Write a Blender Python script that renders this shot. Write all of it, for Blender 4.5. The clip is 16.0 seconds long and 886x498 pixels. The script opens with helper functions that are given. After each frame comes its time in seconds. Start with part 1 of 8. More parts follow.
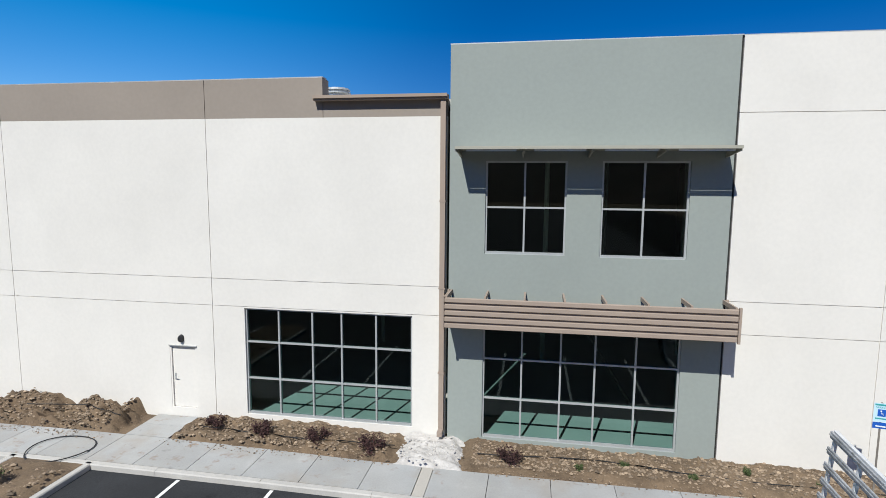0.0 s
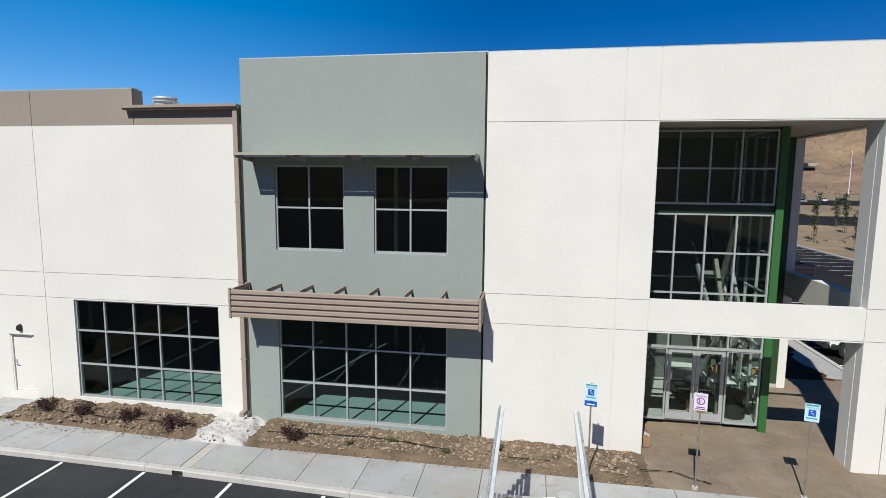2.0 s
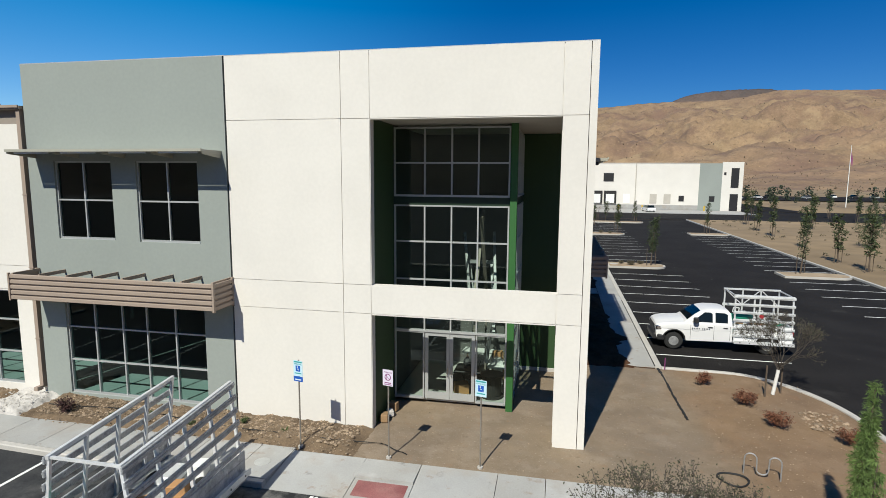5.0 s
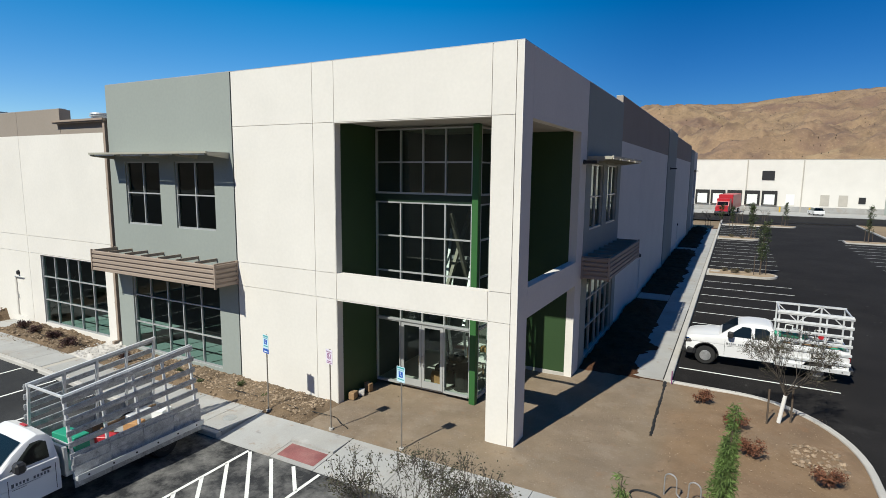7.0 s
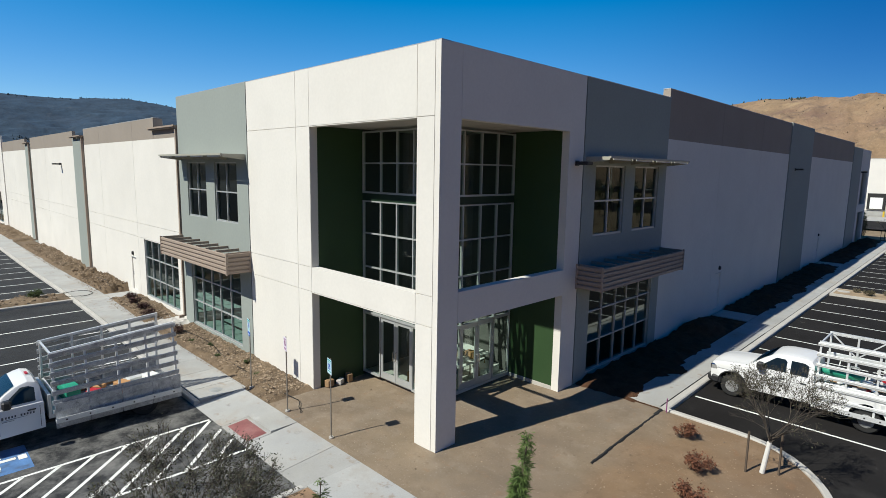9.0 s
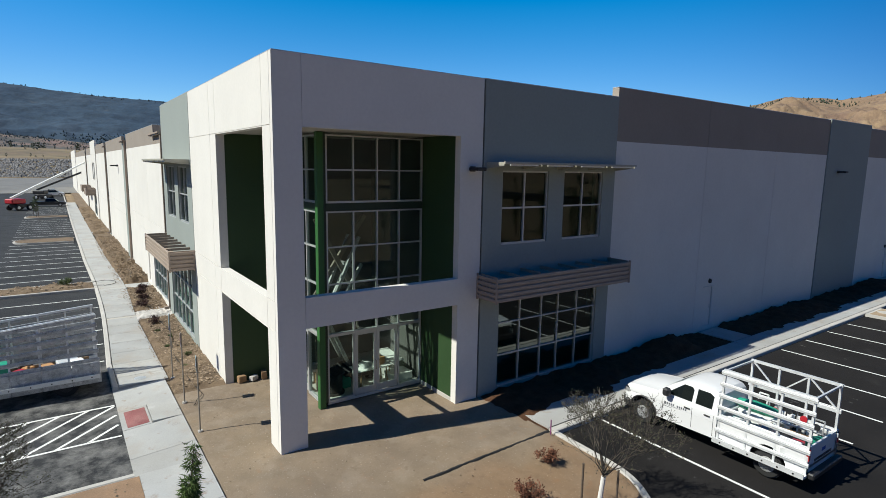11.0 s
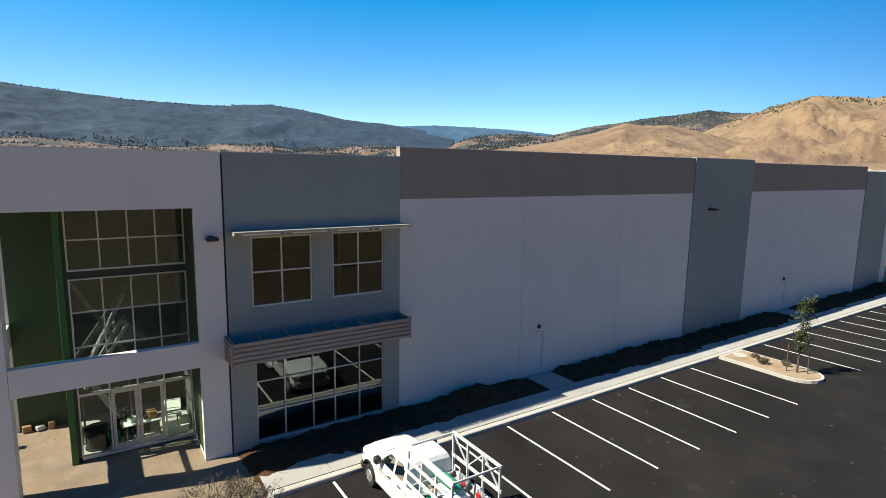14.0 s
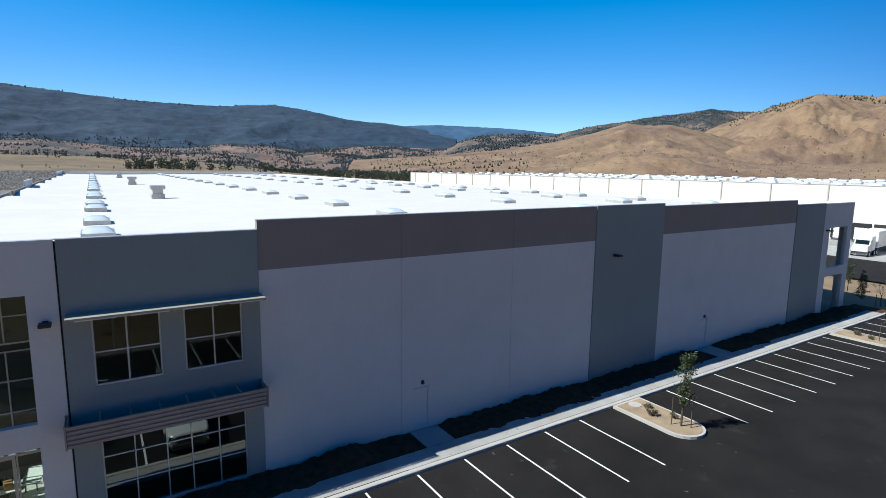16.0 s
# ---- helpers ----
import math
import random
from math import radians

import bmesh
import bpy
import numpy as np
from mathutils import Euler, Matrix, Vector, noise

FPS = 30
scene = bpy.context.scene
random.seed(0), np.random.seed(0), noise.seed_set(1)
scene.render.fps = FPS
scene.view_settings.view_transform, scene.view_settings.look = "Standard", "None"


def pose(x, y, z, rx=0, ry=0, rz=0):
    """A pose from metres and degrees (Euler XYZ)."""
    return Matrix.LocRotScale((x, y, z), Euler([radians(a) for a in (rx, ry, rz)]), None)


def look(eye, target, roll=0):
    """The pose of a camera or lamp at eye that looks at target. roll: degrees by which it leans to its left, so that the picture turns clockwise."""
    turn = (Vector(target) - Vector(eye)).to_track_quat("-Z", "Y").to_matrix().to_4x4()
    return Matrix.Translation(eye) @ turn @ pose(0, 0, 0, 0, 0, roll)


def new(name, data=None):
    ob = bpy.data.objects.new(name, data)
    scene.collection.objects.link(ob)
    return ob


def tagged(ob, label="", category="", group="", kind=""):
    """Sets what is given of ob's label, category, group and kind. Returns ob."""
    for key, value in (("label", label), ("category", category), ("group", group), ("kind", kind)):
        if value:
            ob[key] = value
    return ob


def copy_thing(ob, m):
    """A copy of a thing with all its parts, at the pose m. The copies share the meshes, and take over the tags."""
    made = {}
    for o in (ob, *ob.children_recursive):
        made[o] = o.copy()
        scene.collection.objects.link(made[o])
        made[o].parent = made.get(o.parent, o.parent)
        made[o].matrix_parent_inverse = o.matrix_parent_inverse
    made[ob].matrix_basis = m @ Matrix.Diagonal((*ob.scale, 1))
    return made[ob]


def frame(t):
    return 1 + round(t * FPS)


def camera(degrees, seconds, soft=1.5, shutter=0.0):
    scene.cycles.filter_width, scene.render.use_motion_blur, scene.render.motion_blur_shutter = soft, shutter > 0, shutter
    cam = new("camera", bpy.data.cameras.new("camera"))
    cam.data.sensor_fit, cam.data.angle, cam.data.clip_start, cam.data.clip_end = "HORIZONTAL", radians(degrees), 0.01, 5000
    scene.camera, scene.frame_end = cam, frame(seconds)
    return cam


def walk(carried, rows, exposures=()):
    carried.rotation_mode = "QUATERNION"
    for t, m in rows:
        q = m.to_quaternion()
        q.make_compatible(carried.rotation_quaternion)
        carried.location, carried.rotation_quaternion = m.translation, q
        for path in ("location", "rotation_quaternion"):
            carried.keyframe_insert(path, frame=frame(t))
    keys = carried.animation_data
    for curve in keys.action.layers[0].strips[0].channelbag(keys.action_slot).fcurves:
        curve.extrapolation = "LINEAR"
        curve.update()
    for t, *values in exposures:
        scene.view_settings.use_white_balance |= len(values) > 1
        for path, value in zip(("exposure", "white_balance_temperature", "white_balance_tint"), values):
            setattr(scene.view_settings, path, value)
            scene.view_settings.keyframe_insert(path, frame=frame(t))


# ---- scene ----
cam = camera(77.9, 16.0, soft=0.4)
PATH = [
    (0, (-0.01, 0.611, 7.76), (-0.334, 2.572, 7.531), 0.5),
    (0.5, (1.685, 0.48, 7.827), (1.359, 2.44, 7.596), 0.6),
    (1, (3.345, 0.364, 7.998), (3.018, 2.322, 7.751), 0.5),
    (1.5, (4.987, 0.268, 7.976), (4.661, 2.226, 7.732), 0.5),
    (2, (6.612, 0.189, 8.011), (6.285, 2.147, 7.767), 0.5),
    (2.5, (8.163, 0.178, 7.969), (7.832, 2.136, 7.729), 0.4),
    (3, (9.545, 0.188, 7.94), (9.22, 2.146, 7.698), 0.5),
    (3.5, (10.903, 0.211, 7.924), (10.577, 2.169, 7.678), 0.4),
    (4, (12.291, 0.238, 7.918), (11.964, 2.195, 7.671), 0.4),
    (4.5, (13.784, 0.375, 7.963), (13.449, 2.331, 7.713), 0.4),
    (5, (15.354, 0.51, 7.975), (14.952, 2.453, 7.72), 0.4),
    (7.5, (23.048, 2.523, 8.09), (21.981, 4.192, 7.818), 0.7),
    (8, (24.437, 3.469, 8.104), (23.244, 5.051, 7.829), 0.8),
    (10.5, (30.304, 9.741, 8.543), (28.724, 10.933, 8.253), 1.0),
    (11, (31.408, 11.287, 8.622), (29.792, 12.428, 8.329), 1.0),
    (11.5, (32.426, 12.765, 8.779), (30.793, 13.88, 8.479), 1.1),
    (12, (33.403, 14.157, 9.09), (31.76, 15.258, 8.793), 1.0),
    (12.5, (34.355, 15.477, 9.638), (32.705, 16.568, 9.341), 1.0),
    (13, (35.379, 16.843, 10.197), (33.724, 17.926, 9.904), 0.9),
    (13.5, (36.422, 18.223, 10.689), (34.762, 19.3, 10.396), 0.9),
    (14, (37.256, 19.527, 11.229), (35.595, 20.602, 10.936), 0.9),
    (14.5, (38.024, 20.896, 11.92), (36.361, 21.968, 11.626), 0.8),
    (15, (38.765, 22.28, 12.748), (37.101, 23.35, 12.453), 0.8),
    (15.5, (39.65, 23.656, 13.597), (37.985, 24.724, 13.302), 0.8),
    (16, (40.661, 24.927, 14.47), (38.993, 25.99, 14.174), 0.7),
]
walk(cam, [(t, look(eye, target, roll)) for t, eye, target, roll in PATH], [(0, -0.09, 6100, 7), (2.5, -0.11, 6250, 6), (5, -0.06, 6500, 4), (8, -0.05, 6450, 4), (10.5, 0.02, 6370, 3), (11.5, 0.1, 6330, 3), (12.5, 0.28, 6530, 3), (13.5, 0.52, 7050, 3), (15, 0.62, 7250, 3), (15.5, 0.4, 6450, 4), (16, 0.18, 6050, 4)])

# ---- light ----
SUN = Vector((-0.26, -1.0, 1.125)).normalized()
world = bpy.data.worlds.new("sky")
scene.world = world
world.use_nodes = True
wn = world.node_tree.nodes
sky = wn.new("ShaderNodeTexSky")
sky.sky_type = "NISHITA"
sky.sun_disc = False
sky.sun_elevation = math.asin(SUN.z)
sky.sun_rotation = math.atan2(SUN.x, SUN.y)
sky.altitude = 1400
sky.air_density, sky.dust_density, sky.ozone_density = 1.0, 0.25, 3.0
wn["Background"].inputs["Strength"].default_value = 0.084
tone = wn.new("ShaderNodeHueSaturation")
tone.inputs["Saturation"].default_value = 1.48
tone.inputs["Hue"].default_value = 0.508
world.node_tree.links.new(sky.outputs["Color"], tone.inputs["Color"])
# painted haze: multiplies the sky colour up towards the west to brighten it
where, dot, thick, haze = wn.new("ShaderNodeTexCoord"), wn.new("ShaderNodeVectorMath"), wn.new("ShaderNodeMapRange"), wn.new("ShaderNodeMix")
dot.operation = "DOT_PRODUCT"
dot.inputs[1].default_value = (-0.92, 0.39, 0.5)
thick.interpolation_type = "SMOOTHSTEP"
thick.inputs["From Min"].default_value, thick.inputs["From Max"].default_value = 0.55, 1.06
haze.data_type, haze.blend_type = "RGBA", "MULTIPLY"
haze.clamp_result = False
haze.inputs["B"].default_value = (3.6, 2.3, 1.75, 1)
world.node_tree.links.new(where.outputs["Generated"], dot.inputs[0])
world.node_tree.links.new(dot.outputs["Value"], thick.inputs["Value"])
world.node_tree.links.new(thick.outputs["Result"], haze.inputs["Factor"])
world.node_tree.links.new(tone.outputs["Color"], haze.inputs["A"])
# painted horizon tint: multiplies red and green down in the low sky
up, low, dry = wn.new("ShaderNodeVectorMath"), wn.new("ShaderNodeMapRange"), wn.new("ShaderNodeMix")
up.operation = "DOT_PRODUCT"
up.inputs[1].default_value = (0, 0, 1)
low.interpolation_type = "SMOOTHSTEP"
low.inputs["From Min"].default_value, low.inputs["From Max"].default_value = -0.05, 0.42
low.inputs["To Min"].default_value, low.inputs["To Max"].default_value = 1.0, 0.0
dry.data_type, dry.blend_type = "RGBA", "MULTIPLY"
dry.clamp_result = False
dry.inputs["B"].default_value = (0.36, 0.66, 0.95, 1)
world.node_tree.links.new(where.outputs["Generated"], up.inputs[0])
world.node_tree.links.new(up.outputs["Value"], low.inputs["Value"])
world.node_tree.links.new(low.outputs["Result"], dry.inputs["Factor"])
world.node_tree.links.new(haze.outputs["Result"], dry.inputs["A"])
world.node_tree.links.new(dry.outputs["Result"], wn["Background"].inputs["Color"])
sun = new("sun", bpy.data.lights.new("sun", "SUN"))
sun.data.energy, sun.data.angle, sun.data.color = 5.8, radians(0.53), (1.0, 0.945, 0.86)
sun.matrix_world = look(SUN * 50, (0, 0, 0))


# ---- materials ----
def material(name, colour, rough=0.8, metal=0.0, vary=0.12, scale=2.0, fine=40.0, bump=0.0, bump_scale=60.0, spec=0.5, second=None, mix_scale=0.6, island=0.0, rand=0.0, bump_far=0.02, spots=()):
    """Colour varied at two scales, with a fine relief."""
    m = bpy.data.materials.new(name)
    m.use_nodes = True
    nt = m.node_tree
    n, l = nt.nodes, nt.links
    b = n["Principled BSDF"]
    b.inputs["Roughness"].default_value, b.inputs["Metallic"].default_value = rough, metal
    b.inputs["Specular IOR Level"].default_value = spec
    tc = n.new("ShaderNodeNewGeometry")

    def noise_of(sc, detail=4.0):
        x = n.new("ShaderNodeTexNoise")
        x.inputs["Scale"].default_value, x.inputs["Detail"].default_value = sc, detail
        l.new(tc.outputs["Position"], x.inputs["Vector"])
        return x

    def value(socket, lo, hi):
        r = n.new("ShaderNodeMapRange")
        r.inputs["From Min"].default_value, r.inputs["From Max"].default_value = 0.3, 0.7
        r.inputs["To Min"].default_value, r.inputs["To Max"].default_value = lo, hi
        l.new(socket, r.inputs["Value"])
        return r.outputs["Result"]

    base = n.new("ShaderNodeMix")
    base.data_type = "RGBA"
    base.inputs["A"].default_value = (*colour, 1)
    base.inputs["B"].default_value = (*(second or colour), 1)
    l.new(value(noise_of(mix_scale).outputs["Fac"], 0, 1), base.inputs["Factor"])
    out = base.outputs["Result"]
    for sc, amount in ((scale, vary), (fine, vary * 0.7)):
        h = n.new("ShaderNodeHueSaturation")
        l.new(out, h.inputs["Color"])
        l.new(value(noise_of(sc).outputs["Fac"], 1 - amount, 1 + amount), h.inputs["Value"])
        out = h.outputs["Color"]
    if island or rand:
        src = tc.outputs["Random Per Island"] if island else n.new("ShaderNodeObjectInfo").outputs["Random"]
        h = n.new("ShaderNodeHueSaturation")
        l.new(out, h.inputs["Color"])
        r = n.new("ShaderNodeMapRange")
        k = island or rand
        r.inputs["To Min"].default_value, r.inputs["To Max"].default_value = 1 - k, 1 + k
        l.new(src, r.inputs["Value"])
        l.new(r.outputs["Result"], h.inputs["Value"])
        out = h.outputs["Color"]
    for sc, lo, hi, most, tint in spots:
        x = noise_of(sc, 7.0)
        x.inputs["Roughness"].default_value = 0.62
        r = n.new("ShaderNodeMapRange")
        r.inputs["From Min"].default_value, r.inputs["From Max"].default_value = lo, hi
        r.inputs["To Min"].default_value, r.inputs["To Max"].default_value = 0.0, most
        l.new(x.outputs["Fac"], r.inputs["Value"])
        mx = n.new("ShaderNodeMix")
        mx.data_type = "RGBA"
        l.new(r.outputs["Result"], mx.inputs["Factor"])
        l.new(out, mx.inputs["A"])
        mx.inputs["B"].default_value = (*tint, 1)
        out = mx.outputs["Result"]
    l.new(out, b.inputs["Base Color"])
    if bump:
        bp = n.new("ShaderNodeBump")
        bp.inputs["Strength"].default_value, bp.inputs["Distance"].default_value = bump, bump_far
        l.new(noise_of(bump_scale, 6.0).outputs["Fac"], bp.inputs["Height"])
        l.new(bp.outputs["Normal"], b.inputs["Normal"])
    return m


def glass(name, tint, strength=1.0):
    """A tinted pane: what is behind it shows through the tint, and it mirrors by Fresnel."""
    m = bpy.data.materials.new(name)
    m.use_nodes = True
    n, l = m.node_tree.nodes, m.node_tree.links
    n.remove(n["Principled BSDF"])
    t, g, mix, fr = n.new("ShaderNodeBsdfTransparent"), n.new("ShaderNodeBsdfGlossy"), n.new("ShaderNodeMixShader"), n.new("ShaderNodeFresnel")
    t.inputs["Color"].default_value = (*tint, 1)
    g.inputs["Roughness"].default_value = 0.01
    g.inputs["Color"].default_value = (0.85, 0.95, 0.92, 1)
    fr.inputs["IOR"].default_value = strength
    l.new(fr.outputs["Fac"], mix.inputs["Fac"])
    l.new(t.outputs["BSDF"], mix.inputs[1])
    l.new(g.outputs["BSDF"], mix.inputs[2])
    l.new(mix.outputs["Shader"], n["Material Output"].inputs["Surface"])
    return m


M = {}
M["white"] = material("white_wall", (0.71, 0.685, 0.635), 0.85, vary=0.03, scale=0.5, fine=9, bump=0.08, bump_scale=80, second=(0.675, 0.65, 0.60), mix_scale=0.15, spots=((0.9, 0.55, 0.75, 0.25, (0.62, 0.60, 0.56)),))
M["brown"] = material("brown_wall", (0.285, 0.245, 0.205), 0.85, vary=0.04, scale=0.5, fine=9, bump=0.08, bump_scale=80)
M["grey"] = material("grey_wall", (0.285, 0.315, 0.293), 0.85, vary=0.04, scale=0.4, fine=9, bump=0.08, bump_scale=80, second=(0.27, 0.298, 0.276), mix_scale=0.2)
# porch wall green, darkened in the colour to stand for shade
M["green"] = material("shaded_green_paint", (0.025, 0.06, 0.019), 0.6, vary=0.05, scale=0.8, fine=12)
# lighter copy of the same green for the sunlit column and ties
M["lit_green"] = material("lit_green_paint", (0.03, 0.12, 0.03), 0.55, vary=0.05, scale=0.8, fine=12)
M["soffit"] = material("soffit", (0.45, 0.42, 0.37), 0.9, vary=0.05, scale=1)
M["tan_metal"] = material("tan_metal", (0.33, 0.265, 0.215), 0.65, vary=0.05, scale=1.5, spec=0.2)
M["awning"] = material("awning_metal", (0.36, 0.35, 0.29), 0.5, vary=0.05)
M["frame"] = material("window_frame_aluminium", (0.50, 0.52, 0.52), 0.4, 0.4, vary=0.05)
M["post"] = material("weathered_steel_post", (0.24, 0.215, 0.185), 0.6, 0.3, vary=0.15, scale=6)
M["alu"] = material("aluminium", (0.72, 0.73, 0.73), 0.4, 0.35, vary=0.08, scale=4)
# grey aluminium, darkened further for the rack's shaded side; pale spots mimic highlights
M["dull_alu"] = material("dull_aluminium", (0.42, 0.43, 0.44), 0.45, 0.35, vary=0.25, scale=5, spots=((9.0, 0.58, 0.68, 0.6, (0.12, 0.12, 0.125)), (6.0, 0.6, 0.7, 0.6, (0.75, 0.75, 0.75))))
M["steel"] = material("galvanised_steel", (0.52, 0.53, 0.52), 0.45, 0.5, vary=0.12, scale=3)
M["glass"] = glass("tinted_glass", (0.28, 0.46, 0.41), 2.1)
M["glass_clear"] = glass("plain_tinted_glass", (0.235, 0.42, 0.405), 1.42)
M["sand"] = material("sandy_dirt", (0.37, 0.285, 0.19), 0.95, vary=0.15, scale=1.5, fine=20, bump=0.7, bump_scale=40, second=(0.29, 0.215, 0.14), mix_scale=0.5)
M["dark_green"] = material("dark_green_paint", (0.014, 0.035, 0.018), 0.5, vary=0.05, scale=0.8, fine=12)
# dark colour stands in for the unlit space under the roof
M["ceiling_in"] = material("darkened_ceiling", (0.10, 0.10, 0.10), 0.9, vary=0.1, scale=0.5)
M["glass_dark"] = glass("dark_glass", (0.42, 0.55, 0.49), 1.45)
M["glass_lobby"] = glass("lobby_glass", (0.56, 0.68, 0.62), 1.5)
M["car_glass"] = glass("car_glass", (0.10, 0.12, 0.12), 1.5)
M["asphalt"] = material("asphalt", (0.0155, 0.0143, 0.0141), 0.85, vary=0.22, scale=0.35, fine=30, bump=0.4, bump_scale=150, second=(0.0215, 0.02, 0.0195), mix_scale=0.12, spec=0.12, spots=((0.45, 0.62, 0.74, 0.3, (0.07, 0.068, 0.064)), (2.6, 0.67, 0.73, 0.6, (0.15, 0.147, 0.14)), (0.8, 0.60, 0.7, 0.5, (0.014, 0.014, 0.015)), (0.17, 0.55, 0.66, 0.35, (0.017, 0.016, 0.016))))
M["asphalt_old"] = material("asphalt_dusty", (0.021, 0.0225, 0.025), 0.9, vary=0.25, scale=0.5, fine=25, bump=0.4, bump_scale=150, second=(0.034, 0.035, 0.037), mix_scale=0.3, spec=0.3, spots=((1.6, 0.60, 0.70, 0.5, (0.012, 0.012, 0.013)), (0.7, 0.60, 0.72, 0.4, (0.06, 0.06, 0.058))))
# dust blown over the bays by the entrance
nt = M["asphalt_old"].node_tree
pb = nt.nodes["Principled BSDF"]
was = pb.inputs["Base Color"].links[0].from_socket
geo, sep, rng = nt.nodes.new("ShaderNodeNewGeometry"), nt.nodes.new("ShaderNodeSeparateXYZ"), nt.nodes.new("ShaderNodeMapRange")
spots_n, mul, mixd = nt.nodes.new("ShaderNodeTexNoise"), nt.nodes.new("ShaderNodeMath"), nt.nodes.new("ShaderNodeMix")
nt.links.new(geo.outputs["Position"], sep.inputs["Vector"])
nt.links.new(geo.outputs["Position"], spots_n.inputs["Vector"])
spots_n.inputs["Scale"].default_value, spots_n.inputs["Detail"].default_value = 1.1, 12.0
spots_n.inputs["Roughness"].default_value = 0.72
rng.inputs["From Min"].default_value, rng.inputs["From Max"].default_value = 0.0, 8.5
nt.links.new(sep.outputs["X"], rng.inputs["Value"])
mul.operation, mul.use_clamp = "MULTIPLY", True
grow_n = nt.nodes.new("ShaderNodeMapRange")
grow_n.inputs["From Min"].default_value, grow_n.inputs["From Max"].default_value = 0.42, 0.66
nt.links.new(spots_n.outputs["Fac"], grow_n.inputs["Value"])
nt.links.new(grow_n.outputs["Result"], mul.inputs[0])
nt.links.new(rng.outputs["Result"], mul.inputs[1])
mixd.data_type = "RGBA"
nt.links.new(mul.outputs["Value"], mixd.inputs["Factor"])
nt.links.new(was, mixd.inputs["A"])
mixd.inputs["B"].default_value = (0.19, 0.186, 0.178, 1)
nt.links.new(mixd.outputs["Result"], pb.inputs["Base Color"])
M["paint"] = material("road_paint", (0.75, 0.75, 0.72), 0.8, vary=0.1, scale=3, fine=60)
M["concrete"] = material("concrete", (0.375, 0.377, 0.37), 0.9, vary=0.07, scale=0.9, fine=25, bump=0.2, bump_scale=120, second=(0.35, 0.343, 0.322), mix_scale=0.5, rand=0.06, spots=((0.55, 0.52, 0.66, 0.55, (0.33, 0.29, 0.24)), (2.6, 0.60, 0.70, 0.6, (0.25, 0.18, 0.125)), (1.7, 0.64, 0.74, 0.6, (0.14, 0.13, 0.12)), (0.9, 0.62, 0.72, 0.4, (0.52, 0.515, 0.50))))
M["kerb"] = material("kerb_concrete", (0.46, 0.44, 0.405), 0.9, vary=0.08, scale=1.2, fine=25, bump=0.2, bump_scale=120)
M["red_pad"] = material("red_paving", (0.23, 0.075, 0.075), 0.9, vary=0.18, scale=2, fine=30, second=(0.29, 0.14, 0.13), mix_scale=1.5)
M["dirt"] = material("dirt", (0.128, 0.087, 0.052), 0.95, vary=0.22, scale=1.4, fine=18, bump=1.0, bump_scale=22, second=(0.172, 0.122, 0.075), mix_scale=0.35, spots=((7.0, 0.56, 0.66, 0.65, (0.085, 0.057, 0.036)), (13.0, 0.60, 0.68, 0.7, (0.31, 0.24, 0.165)), (24.0, 0.60, 0.68, 0.6, (0.07, 0.05, 0.035))))
M["warm_dirt"] = material("warm_dirt", (0.275, 0.175, 0.105), 0.95, vary=0.17, scale=1.4, fine=30, bump=0.8, bump_scale=45, second=(0.21, 0.14, 0.09), mix_scale=0.45, spots=((4.0, 0.60, 0.72, 0.6, (0.36, 0.27, 0.19)), (2.0, 0.58, 0.72, 0.5, (0.14, 0.09, 0.06))))
M["corner_soil"] = material("corner_soil", (0.238, 0.18, 0.118), 0.95, vary=0.12, scale=0.9, fine=45, bump=0.6, bump_scale=90, second=(0.2, 0.152, 0.107), mix_scale=0.3, spots=((1.1, 0.50, 0.66, 0.5, (0.3, 0.242, 0.18)), (5.0, 0.57, 0.68, 0.55, (0.165, 0.12, 0.082)), (0.5, 0.54, 0.68, 0.5, (0.24, 0.20, 0.155)), (16.0, 0.61, 0.67, 0.55, (0.41, 0.345, 0.28)), (2.3, 0.60, 0.70, 0.5, (0.25, 0.155, 0.09))))
# orange dirt towards the kerb, with a ragged soft border
nt = M["corner_soil"].node_tree
pb = nt.nodes["Principled BSDF"]
was = pb.inputs["Base Color"].links[0].from_socket
geo, sep, add = nt.nodes.new("ShaderNodeNewGeometry"), nt.nodes.new("ShaderNodeSeparateXYZ"), nt.nodes.new("ShaderNodeMath")
frag, amt, rng, mixd = nt.nodes.new("ShaderNodeTexNoise"), nt.nodes.new("ShaderNodeMath"), nt.nodes.new("ShaderNodeMapRange"), nt.nodes.new("ShaderNodeMix")
nt.links.new(geo.outputs["Position"], sep.inputs["Vector"])
nt.links.new(geo.outputs["Position"], frag.inputs["Vector"])
frag.inputs["Scale"].default_value, frag.inputs["Detail"].default_value = 0.55, 8.0
amt.operation = "MULTIPLY_ADD"
amt.inputs[1].default_value, amt.inputs[2].default_value = 3.4, -1.7
nt.links.new(frag.outputs["Fac"], amt.inputs[0])
nt.links.new(sep.outputs["X"], add.inputs[0])
nt.links.new(amt.outputs["Value"], add.inputs[1])
rng.interpolation_type = "SMOOTHSTEP"
rng.inputs["From Min"].default_value, rng.inputs["From Max"].default_value = 19.3, 21.2
nt.links.new(add.outputs["Value"], rng.inputs["Value"])
mixd.data_type, mixd.blend_type = "RGBA", "MULTIPLY"
nt.links.new(rng.outputs["Result"], mixd.inputs["Factor"])
nt.links.new(was, mixd.inputs["A"])
mixd.inputs["B"].default_value = (0.93, 0.80, 0.68, 1)
nt.links.new(mixd.outputs["Result"], pb.inputs["Base Color"])
